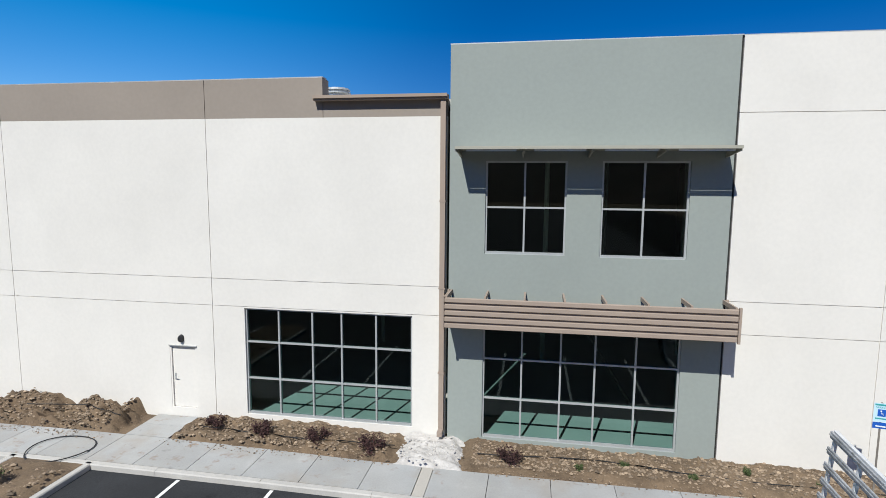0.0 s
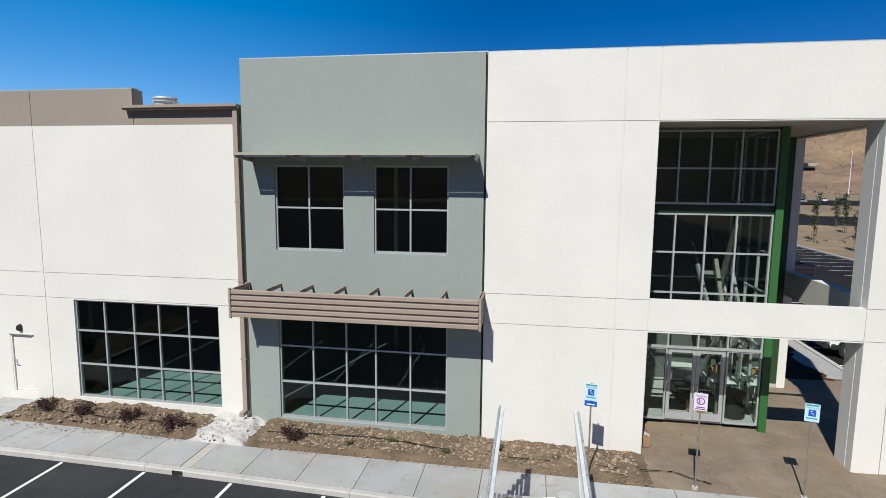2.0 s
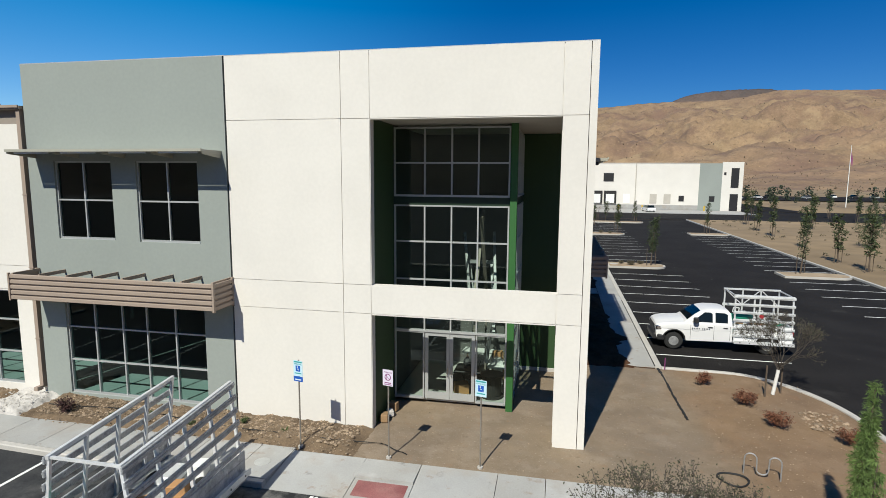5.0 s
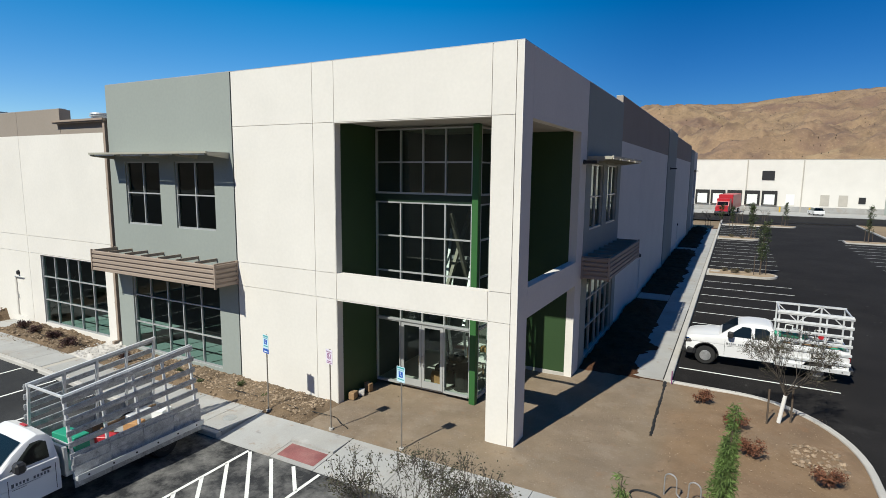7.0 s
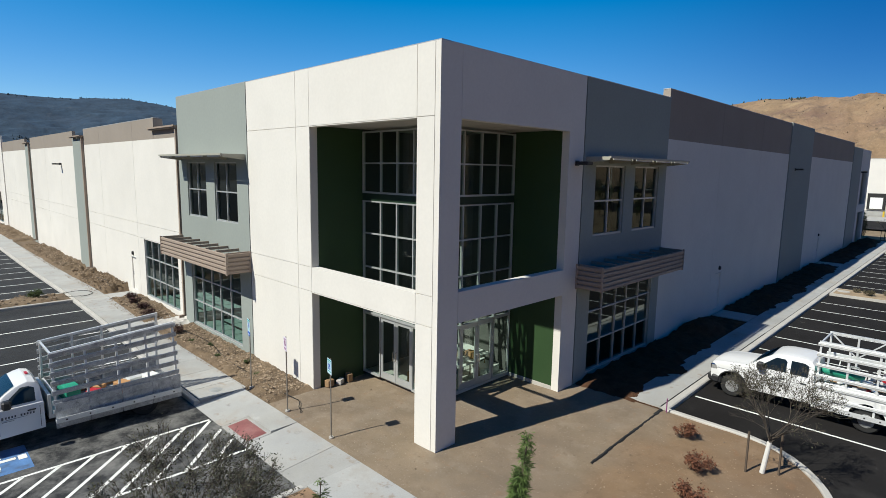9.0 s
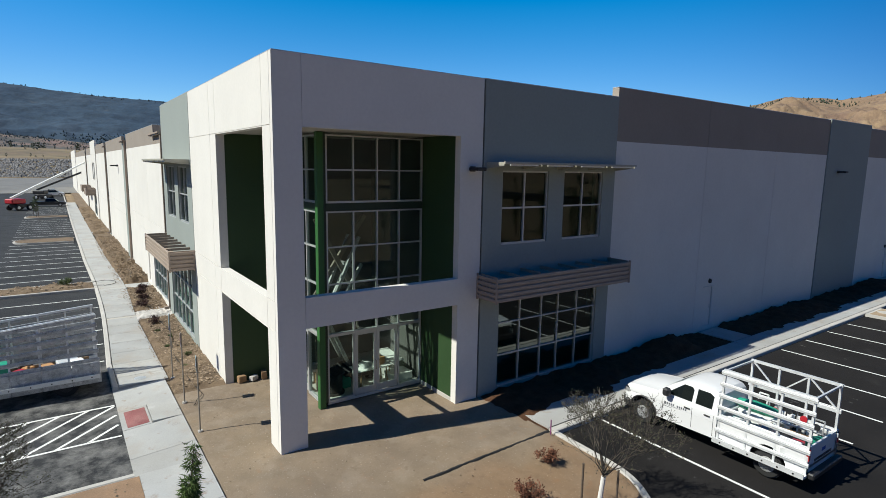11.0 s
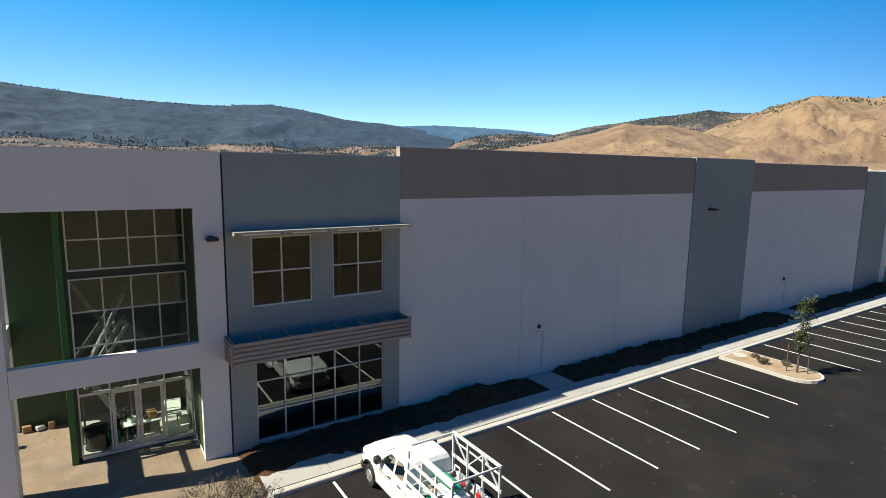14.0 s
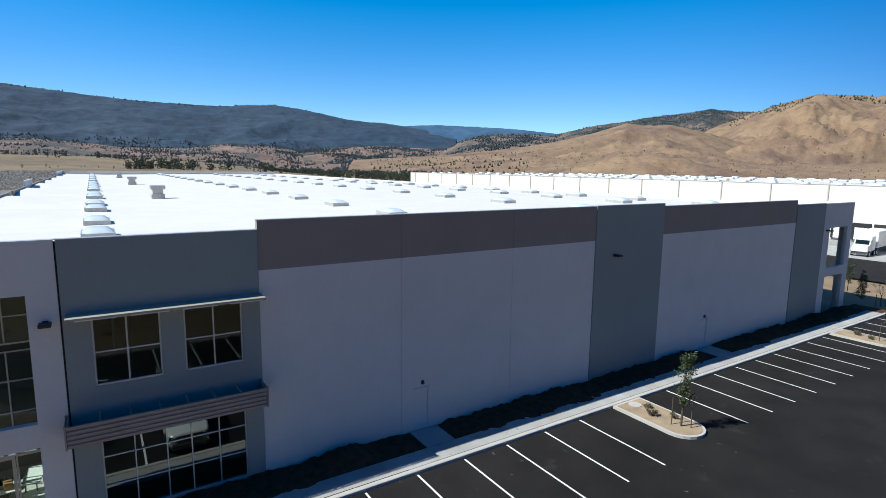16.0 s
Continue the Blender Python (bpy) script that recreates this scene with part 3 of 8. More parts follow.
def steel_door(name, side, u0, u1, z0, z1, d, hinge_right=True):
    """A flush steel door set back in its frame, with a lever and hinges; d is the wall's face."""
    root = thing(name, "flush white steel exit door in a steel frame", "door", kind="structure")
    bm = bmesh.new()
    sbox(bm, side, u0, u0 + 0.05, d + 0.01, d + 0.16, z0, z1)
    sbox(bm, side, u1 - 0.05, u1, d + 0.01, d + 0.16, z0, z1)
    sbox(bm, side, u0 + 0.05, u1 - 0.05, d + 0.012, d + 0.16, z1 - 0.05, z1)
    part("door_frame", bm, "white", root)
    bm = bmesh.new()
    sbox(bm, side, u0 + 0.055, u1 - 0.055, d + 0.06, d + 0.105, z0 + 0.012, z1 - 0.056)
    leaf = part("door_leaf", bm, "white", root)
    h = u0 + 0.13 if hinge_right else u1 - 0.13
    s = 1 if hinge_right else -1
    bm = bmesh.new()
    sbox(bm, side, h - 0.03, h + 0.03, d + 0.05, d + 0.06, z0 + 0.92, z0 + 1.14)
    tube(bm, spt(side, h, d + 0.05, z0 + 0.98), spt(side, h, d, z0 + 0.98), 0.012)
    tube(bm, spt(side, h, d, z0 + 0.98), spt(side, h + 0.12 * s, d, z0 + 0.98), 0.012)
    part("door_handle", bm, "steel", leaf, "steel lever handle")
    for k in (0.25, 1.05, 1.8):
        bm = bmesh.new()
        hu = u1 - 0.055 if hinge_right else u0 + 0.055
        tube(bm, spt(side, hu, d + 0.05, z0 + k), spt(side, hu, d + 0.05, z0 + k + 0.12), 0.014)
        part("hinge", bm, "steel", leaf)
    bm = bmesh.new()
    sbox(bm, side, u0 - 0.02, u1 + 0.02, d - 0.05, d - 0.004, z1 + 0.012, z1 + 0.035)
    part("drip_cap", bm, "steel", root)
    return root


# the south side: long white wall with a brown top
WIN_S1 = (-8.93, -3.52, 0.42, 3.88)
DOOR_S = (-11.6, -10.66, 0.45, 2.52)
panel_wall("wall_south_1", "S", [-21.5, -17.34, -10.02, -2.5], [0.0, 3.93, 4.8, 9.73], ["white"] * 3, d0=0.1, holes=[WIN_S1, DOOR_S],
           label="white painted concrete panel wall with reveals")
panel_wall("wall_south_2", "S", [-21.5, -17.34, -10.02, -6.22], [9.73, 10.88], ["brown"], d0=0.1, label="brown painted parapet band over the white wall")
panel_wall("wall_south_3", "S", [-6.22, -2.5], [9.73, 10.3], ["brown"], d0=0.1, label="low brown parapet between taller walls")
# the grey strips and further panels to the west
panel_wall("wall_south_4", "S", [-24.9, -21.5], [0.0, 10.35], ["grey"], d0=0.08, label="narrow grey painted wall strip")
panel_wall("wall_south_5", "S", [-43.0, -36.0, -30.0, -24.9], [0.0, 3.93, 4.8, 9.73], ["white"] * 3, d0=0.1, label="white painted concrete panel wall with reveals")
panel_wall("wall_south_6", "S", [-43.0, -36.0, -30.0, -24.9], [9.73, 10.88], ["brown"], d0=0.1, label="brown painted parapet band over the white wall")
panel_wall("wall_south_7", "S", [-46.0, -43.0], [0.0, 10.35], ["grey"], d0=0.08, label="narrow grey painted wall strip")
panel_wall("wall_south_8", "S", [-62.0, -54.0, -46.0], [0.0, 3.93, 4.8, 9.73], ["white"] * 3, d0=0.1, label="white painted concrete panel wall with reveals")
panel_wall("wall_south_9", "S", [-62.0, -54.0, -46.0], [9.73, 10.88], ["brown"], d0=0.1, label="brown painted parapet band over the white wall")
WIN_T = [(-71.5, -65.5, 0.45, 3.5), (-71.0, -69.0, 5.9, 8.5), (-67.5, -65.5, 5.9, 8.5)]
panel_wall("wall_south_10", "S", [-74.0, -62.0], [0.0, 3.93, 9.73, 11.7], ["white"] * 3, holes=WIN_T, label="taller white wall block with windows")
for i, h in enumerate(WIN_T):
    window("window_far_%d" % i, "S", *h, [(h[0] + h[1]) / 2], [(h[2] + h[3]) / 2])
panel_wall("wall_south_11", "S", [-90.0, -82.0, -74.0], [0.0, 3.93, 9.73], ["white"] * 2, d0=0.1, label="white painted concrete panel wall with reveals")
panel_wall("wall_south_12", "S", [-90.0, -82.0, -74.0], [9.73, 10.88], ["brown"], d0=0.1, label="brown painted parapet band over the white wall")
panel_wall("wall_south_13", "S", [-93.0, -90.0], [0.0, 10.35], ["grey"], d0=0.08, label="narrow grey painted wall strip")
panel_wall("wall_south_14", "S", [-150.0, -140.0, -130.0, -120.0, -110.0, -100.0, -93.0], [0.0, 3.93, 9.73], ["white"] * 2, d0=0.1, label="white painted concrete panel wall")
panel_wall("wall_south_15", "S", [-150.0, -130.0, -110.0, -93.0], [9.73, 10.88], ["brown"], d0=0.1, label="brown painted parapet band")
panel_wall("wall_south_16", "S", [WEST, -170.0, -150.0], [0.0, 9.73, 11.7], ["white", "white"], label="white end block of the warehouse")

# the grey block with the two upper windows
UP = [(-1.38, 0.87, 5.84, 8.47), (1.81, 4.09, 5.82, 8.47)]
LOW = (-1.38, 4.1, 0.33, 3.9)
panel_wall("wall_south_17", "S", [-2.42, 5.135], [0.0, 11.66], ["grey"], holes=[*UP, LOW], label="grey painted concrete wall block with windows")
# the white corner block
ENT = [(9.89, 15.43, 0.0, 3.79), (9.89, 15.43, 4.73, 9.69)]
panel_wall("wall_south_18", "S", [5.18, 8.97, 9.87, 15.43, 16.14], [0.0, 3.83, 4.73, 9.72, 11.65], ["white"] * 4, thick=0.3, holes=ENT, label="white concrete corner wall with tall openings")
bm = bmesh.new()
box(bm, 16.15, E, S, 17.03, 0.0, 11.65)
tagged(link_mesh("corner_pillar", bm, "white"), "white concrete corner pillar of the entrance", "wall", kind="structure")
bm = bmesh.new()
box(bm, 15.43, 16.148, S + 0.304, 17.03, 0.0, 9.69)
tagged(link_mesh("pillar_back", bm, "white"), "white concrete back of the corner pillar", "wall", kind="structure")

# the east side
EENT = [(17.03, 22.58, 0.0, 3.85), (17.03, 22.58, 4.78, 9.69)]
panel_wall("wall_east_1", "E", [17.032, 23.55], [0.0, 11.65], ["white"], thick=0.3, holes=EENT, label="white concrete corner wall with tall openings")
EUP = [(24.5, 26.86, 5.85, 8.56), (27.72, 30.04, 5.86, 8.57)]
ELOW = (24.52, 30.04, 0.38, 3.95)
panel_wall("wall_east_2", "E", [23.6, 30.82], [0.0, 11.66], ["grey"], holes=[*EUP, ELOW], label="grey painted concrete wall block with windows")
EDOOR = [(38.72, 39.66, 0.5, 2.65), (64.5, 65.45, 0.6, 2.8)]
panel_wall("wall_east_3", "E", [30.82, 37.97, 45.3, 52.15], [0.0, 9.86], ["white"], d0=0.06, holes=EDOOR[:1], label="white painted concrete panel wall in shade")
panel_wall("wall_east_4", "E", [30.82, 37.97, 45.3, 52.15], [9.86, 12.07], ["brown"], d0=0.06, label="brown painted parapet band over the white wall")
panel_wall("wall_east_5", "E", [52.15, 59.05], [0.0, 12.1], ["grey"], label="grey painted concrete wall strip")
panel_wall("wall_east_6", "E", [59.05, 78.0], [0.0, 9.9], ["white"], d0=0.06, holes=EDOOR[1:], label="white painted concrete panel wall in shade")
panel_wall("wall_east_7", "E", [59.05, 78.0], [9.9, 11.9], ["brown"], d0=0.06, label="brown painted parapet band over the white wall")
panel_wall("wall_east_8", "E", [78.0, 83.4], [0.0, 11.5], ["grey"], label="grey painted concrete wall strip")
FENT = [(84.6, 88.4, 0.0, 4.3), (84.6, 88.4, 5.2, 9.1)]
panel_wall("wall_east_9", "E", [83.4, NORTH], [0.0, 11.45], ["white"], thick=0.3, holes=FENT, label="white concrete corner wall with openings")

# deep dark joints between the painted blocks
for i, (side, u0, u1) in enumerate((("S", 5.13, 5.185), ("E", 23.545, 23.605))):
    bm = bmesh.new()
    sbox(bm, side, u0, u1, 0.05, 0.2, 0.0, 11.6)
    tagged(link_mesh("trim_joint_%d" % i, bm, "black"), "dark sealed expansion joint between wall blocks", "trim", kind="structure")

# back walls and roof
for nm, a in (("wall_west", (WEST - 0.25, WEST, S, NORTH, 0, 11.6)), ("wall_north", (WEST, 10.0, NORTH - 0.3, NORTH, 0, 10.9))):
    bm = bmesh.new()
    box(bm, *a)
    tagged(link_mesh(nm, bm, "white"), "plain white warehouse wall", "wall", kind="structure")
bm = bmesh.new()
box(bm, 9.3, E - 0.3, NORTH - 0.3, NORTH, 9.1, 11.45)
box(bm, E - 1.0, E - 0.304, NORTH - 0.3, NORTH, 0, 9.1)
tagged(link_mesh("wall_north_corner", bm, "white"), "white concrete frame round the open far corner", "wall", kind="structure")
# the roof deck: it falls to the gutters in the south, with swells between them
GUTTERS = [-4.4, -23.1, -44.5, -68.0, -91.5, -113.0, -135.0, -157.0, -179.0]


def roof_top(x, y):
    swell = 0.56 * min(1.0, min(abs(x - q) for q in GUTTERS) / 6.5) ** 1.3
    return roof_z(y) + swell * max(0.0, 1 - (y - 16.5) / 13.0)


bm = bmesh.new()
ys = [S + 0.33, 18.0, 20.0, 22.5, 25.0, 28.0, 31.0, 50.0, NORTH - 0.31]
xs = [WEST + (E - 0.31 - WEST) * i / 110 for i in range(111)]
deck = [[[bm.verts.new((x, y, roof_top(x, y) - dz)) for x in xs] for y in ys] for dz in (0.0, 0.2)]
for j in range(len(ys) - 1):
    for i in range(len(xs) - 1):
        for g in deck:
            bm.faces.new((g[j][i], g[j][i + 1], g[j + 1][i + 1], g[j + 1][i]))
rim = [(0, i) for i in range(len(xs))] + [(j, len(xs) - 1) for j in range(1, len(ys))] + [(len(ys) - 1, i) for i in range(len(xs) - 2, -1, -1)] + [(j, 0) for j in range(len(ys) - 2, 0, -1)]
for (j, i), (q, p) in zip(rim, rim[1:] + rim[:1]):
    bm.faces.new((deck[0][j][i], deck[0][q][p], deck[1][q][p], deck[1][j][i]))
bmesh.ops.recalc_face_normals(bm, faces=bm.faces)
tagged(link_mesh("roof", bm, "roof"), "flat white roof membrane of the warehouse", "roof", kind="structure")
# sheet added below the white roof so less light bounces inside
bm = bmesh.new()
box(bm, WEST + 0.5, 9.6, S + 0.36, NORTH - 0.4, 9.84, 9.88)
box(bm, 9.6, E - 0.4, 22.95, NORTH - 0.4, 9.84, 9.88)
tagged(link_mesh("ceiling_inside", bm, "ceiling_in"), "dark sheet added under the warehouse roof", "ceiling", kind="structure")
bm = bmesh.new()
box(bm, 9.92, E - 0.302, S + 0.302, 22.9, 9.74, 9.8)
tagged(link_mesh("ceiling", bm, "soffit"), "plain soffit over the entrance porch", "ceiling", kind="structure")
# parapet caps
for i, (side, u0, u1, z, d) in enumerate((("S", -21.5, -6.22, 10.88, 0.1), ("S", -2.42, 5.17, 11.66, 0), ("S", 5.17, E, 11.65, 0), ("E", S, 23.55, 11.65, 0), ("E", 23.55, 30.82, 11.66, 0),
                                          ("E", 30.82, 52.15, 12.07, 0.06), ("E", 52.15, 59.05, 12.1, 0), ("E", 59.05, 78.0, 11.9, 0.06), ("E", 78.0, 83.4, 11.5, 0), ("E", 83.4, NORTH, 11.45, 0))):
    bm = bmesh.new()
    lo = u0 + (0.32 if side == "E" and u0 == S else 0.0)
    sbox(bm, side, lo, u1 - 0.002, d + 0.012, d + 0.34, z + 0.002, z + 0.03)
    tagged(link_mesh("trim_cap_%d" % i, bm, "steel"), "thin metal parapet cap", "trim", kind="structure")
# returns where the parapet steps
bm = bmesh.new()
box(bm, E - 0.4, E - 0.285, 30.835, 31.0, ROOF, 12.06)
box(bm, -6.23 - 0.2, -6.23, S + 0.1 + 0.222, S + 0.6, ROOF, 10.87)
tagged(link_mesh("parapet_return", bm, "brown"), "brown parapet return at the step", "wall", kind="structure")

# windows
window("window_1", "S", *WIN_S1, [-7.82, -6.71, -5.76, -4.66], [1.6, 2.79], d=0.16, pane_mat="glass_clear")
window("window_2", "S", *LOW, [-0.25, 0.86, 1.82, 2.93], [1.53, 2.73], pane_mat="glass_clear")
window("window_3", "S", *UP[0], [-0.28], [7.17], pane_mat="glass_dark")
window("window_4", "S", *UP[1], [2.93], [7.16], pane_mat="glass_dark")
window("window_5", "E", *ELOW, [25.66, 26.83, 27.78, 28.9], [1.6, 2.85])
window("window_6", "E", *EUP[0], [25.66], [7.2], w=0.06, pane_mat="glass_dark")
window("window_7", "E", *EUP[1], [28.87], [7.21], w=0.06, pane_mat="glass_dark")
steel_door("door_1", "S", *DOOR_S, 0.1)
steel_door("door_2", "E", *EDOOR[0], 0.06, hinge_right=False)
steel_door("door_3", "E", *EDOOR[1], 0.06, hinge_right=False)

# the glass box of the entrance
GX, GY = 14.04, 18.45


def glazing(name, side, u0, u1, plane, cols, z_low, z_high, doors):
    d = plane - S if side == "S" else E - plane
    window(name + "_upper", side, u0, u1, z_high[0], z_high[-1], cols, z_high[1:-1], d=d, pane_mat="glass_lobby", label="upper entrance glazing in an aluminium frame")
    window(name + "_lower", side, u0, u1, z_low[1], z_low[-1], cols, z_low[2:-1], d=d, pane_mat="glass_lobby", label="entrance glazing in an aluminium frame over the doors")
    # beside the doors
    window(name + "_side_a", side, u0, doors[0], z_low[0], z_low[1], [], [], d=d, pane_mat="glass_lobby", label="glass sidelight beside the entrance doors")
    window(name + "_side_b", side, doors[1], u1, z_low[0], z_low[1], [], [], d=d, pane_mat="glass_lobby", label="glass sidelight beside the entrance doors")
    mid = (doors[0] + doors[1]) / 2
    root = thing(name + "_door", "pair of glazed aluminium entrance doors, closed", "door", kind="structure")
    for k, (a, b) in enumerate(((doors[0] + 0.03, mid - 0.006), (mid + 0.006, doors[1] - 0.03))):
        z0, z1 = z_low[0] + 0.02, z_low[1] - 0.01
        bm = bmesh.new()
        for q in ((a, a + 0.11, z0, z1), (b - 0.11, b, z0, z1), (a + 0.11, b - 0.11, z0, z0 + 0.25), (a + 0.11, b - 0.11, z1 - 0.13, z1)):
            sbox(bm, side, q[0], q[1], d + 0.02, d + 0.065, q[2], q[3])
        leaf = part("door_leaf", bm, "frame", root)
        bm = bmesh.new()
        g = d + 0.045
        quad(bm, [spt(side, a + 0.11, g, z0 + 0.25), spt(side, b - 0.11, g, z0 + 0.25), spt(side, b - 0.11, g, z1 - 0.13), spt(side, a + 0.11, g, z1 - 0.13)])
        part("pane", bm, "glass_lobby", leaf).visible_shadow = side == "E"
        bm = bmesh.new()
        h = b - 0.06 if k == 0 else a + 0.06
        pipe(bm, [spt(side, h, d + 0.02, z0 + 0.85), spt(side, h, d - 0.06, z0 + 0.87), spt(side, h, d - 0.06, z0 + 1.2), spt(side, h, d + 0.02, z0 + 1.22)], 0.014)
        part("door_handle", bm, "chrome", leaf, "chrome pull handle")


ZL, ZH = [0.3, 2.72, 3.35, 4.55, 5.85, 7.09], [7.37, 8.49, 9.66]
glazing("window_entrance_south", "S", 9.93, 13.845, GY, [11.0, 11.92, 12.81], ZL, ZH, (11.0, 12.8))
glazing("window_entrance_east", "E", 18.7, 22.55, GX, [19.72, 20.65, 21.56], ZL, ZH, (19.72, 21.54))
bm = bmesh.new()
box(bm, 13.86, 14.09, GY - 0.08, GY + 0.14, 0.1, 9.735, 0.012)
tagged(link_mesh("entrance_column", bm, "lit_green"), "green painted steel column at the glass corner", "column", kind="structure")
bm = bmesh.new()
box(bm, 9.93, 13.845, GY + 0.01, GY + 0.15, 7.1, 7.365)
box(bm, GX - 0.15, GX - 0.01, 18.7, 22.55, 7.1, 7.365)
box(bm, GX - 0.12, GX - 0.02, GY + 0.145, GY + 0.245, 0.15, 9.735)
tagged(link_mesh("spandrel", bm, "dark_green"), "dark green band between the glass storeys", "trim", kind="structure")
bm = bmesh.new()
box(bm, 14.095, E - 0.302, GY - 0.06, GY + 0.07, 4.02, 4.14)
box(bm, 13.91, 14.04, S + 0.302, GY - 0.085, 4.02, 4.14)
tagged(link_mesh("tie_beam", bm, "lit_green"), "green steel ties from the glass corner to the beams", "beam", kind="structure")
# green side walls of the porch
bm = bmesh.new()
box(bm, 9.62, 9.905, S + 0.304, GY + 0.06, 0.0, 9.735)
tagged(link_mesh("wall_porch_west", bm, "green"), "green painted side wall of the porch, coloured dark for shade", "wall", kind="structure")
bm = bmesh.new()
box(bm, GX - 0.05, E - 0.304, 22.6, 22.88, 0.31, 9.735)
tagged(link_mesh("wall_porch_north", bm, "green"), "green painted end wall of the porch, coloured dark for shade", "wall", kind="structure")

bm = bmesh.new()
box(bm, GX - 0.05, E - 0.304, 22.58, 22.88, 0.0, 0.308, 0.01)
tagged(link_mesh("wall_porch_footing", bm, "kerb"), "rough unpainted footing of the green wall", "wall", kind="structure")

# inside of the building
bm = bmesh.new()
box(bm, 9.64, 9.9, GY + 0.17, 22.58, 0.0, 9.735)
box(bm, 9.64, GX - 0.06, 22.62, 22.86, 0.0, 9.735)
tagged(link_mesh("wall_lobby", bm, "wall_in"), "plain lobby walls, coloured dark as if unlit", "wall", kind="structure")
bm = bmesh.new()
box(bm, WEST + 1, 9.6, S + 0.35, NORTH - 0.4, 0.2, 0.3)
box(bm, 9.6, GX - 0.02, GY + 0.16, 22.58, 0.2, 0.298)
box(bm, 9.6, E - 0.3, 22.9, 83.0, 0.2, 0.3)
tagged(link_mesh("floor", bm, "floor_in"), "smooth concrete slab inside the warehouse", "floor", kind="structure")
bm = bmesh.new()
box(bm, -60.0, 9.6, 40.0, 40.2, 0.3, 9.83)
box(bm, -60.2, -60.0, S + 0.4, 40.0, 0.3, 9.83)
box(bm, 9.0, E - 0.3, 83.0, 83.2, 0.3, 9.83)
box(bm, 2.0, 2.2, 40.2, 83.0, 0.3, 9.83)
tagged(link_mesh("wall_inside", bm, "wall_in"), "plain inner wall of the warehouse, coloured dark as if unlit", "wall", kind="structure")
bm = bmesh.new()
box(bm, 9.0, 9.2, 83.2, NORTH - 0.3, 0.3, 9.1)
tagged(link_mesh("wall_porch_far", bm, "green"), "green wall of the far porch, coloured dark for shade", "wall", kind="structure")
for x, y in ((-14.5, 23.0), (-7.0, 25.5), (0.5, 24.0), (6.5, 26.0), (4.0, 33.0), (11.0, 36.0)):
    bm = bmesh.new()
    tube(bm, (x, y, 0.3), (x, y, 9.83), 0.1, n=10)
    tagged(link_mesh("steel_column", bm, "sign_w"), "white steel roof column inside", "column", kind="structure")
for x, y in ((-14.5, 23.0), (0.5, 24.0), (5.0, 22.0)):
    bm = bmesh.new()
    tube(bm, (x, y, 4.6), (x + 3.0, y - 5.2, 0.35), 0.05, n=8)
    tagged(link_mesh("panel_brace", bm, "post"), "dull steel brace that props the wall panels", "brace", "panel braces")


for p0, p1 in (((12.9, 18.75, 6.75), (12.9, 20.4, 3.7)), ((12.7, 20.8, 6.8), (12.7, 18.8, 3.9))):
    bm = bmesh.new()
    beam(bm, p0, p1, 0.12, 0.16)
    beam(bm, (p1[0], p1[1], p1[2]), (p1[0], p1[1] + 0.02, 0.3), 0.07, 0.07)
    tagged(link_mesh("scissor_brace", bm, "post"), "dull steel brace standing behind the lobby glass", "brace", "lobby braces")
# a lift left inside the lobby, its arms folded up behind the glass
lift = thing("access_lift", "dark access lift with pale raised arms inside the lobby", "lift")
bm = bmesh.new()
box(bm, 11.75, 12.95, 20.0, 20.9, 0.5, 0.85, 0.06)
part("chassis", bm, "dark", lift)
bm = bmesh.new()
box(bm, 12.1, 12.7, 20.1, 20.6, 0.852, 1.25, 0.08)
part("turret", bm, "dark", lift)
for x in (11.95, 12.75):
    for y in (19.95, 20.95):
        bm = bmesh.new()
        tube(bm, (x, y - 0.1, 0.55), (x, y + 0.1, 0.55), 0.25, n=18)
        part("wheel", bm, "black", lift, "black tyre")
for p0, p1 in (((12.05, 20.45, 6.0), (12.55, 18.95, 3.2)), ((12.2, 20.45, 5.2), (12.75, 18.95, 2.8)), ((13.15, 20.35, 6.05), (13.4, 19.0, 3.4)), ((13.05, 20.5, 5.0), (13.35, 18.95, 2.7)),
               ((12.65, 19.0, 3.1), (12.4, 19.9, 1.3)), ((13.3, 19.0, 3.1), (13.0, 19.9, 1.3)), ((12.3, 20.0, 5.0), (13.3, 20.0, 5.0)), ((12.5, 19.05, 3.2), (13.4, 19.05, 3.2))):
    bm = bmesh.new()
    beam(bm, p0, p1, 0.09, 0.12)
    part("arm", bm, "dull_alu", lift, "pale steel arm")


# builders' things on the lobby floor
drum = thing("cable_drum", "black cable drum standing behind the lobby glass", "cable drum", at=(13.3, 19.2, 0.3))
for z0, z1, r in ((0.0, 0.06, 0.42), (0.062, 0.76, 0.34), (0.762, 0.82, 0.42)):
    bm = bmesh.new()
    tube(bm, (0, 0, z0), (0, 0, z1), r, n=22)
    part("flange" if r > 0.4 else "core", bm, "black", drum)
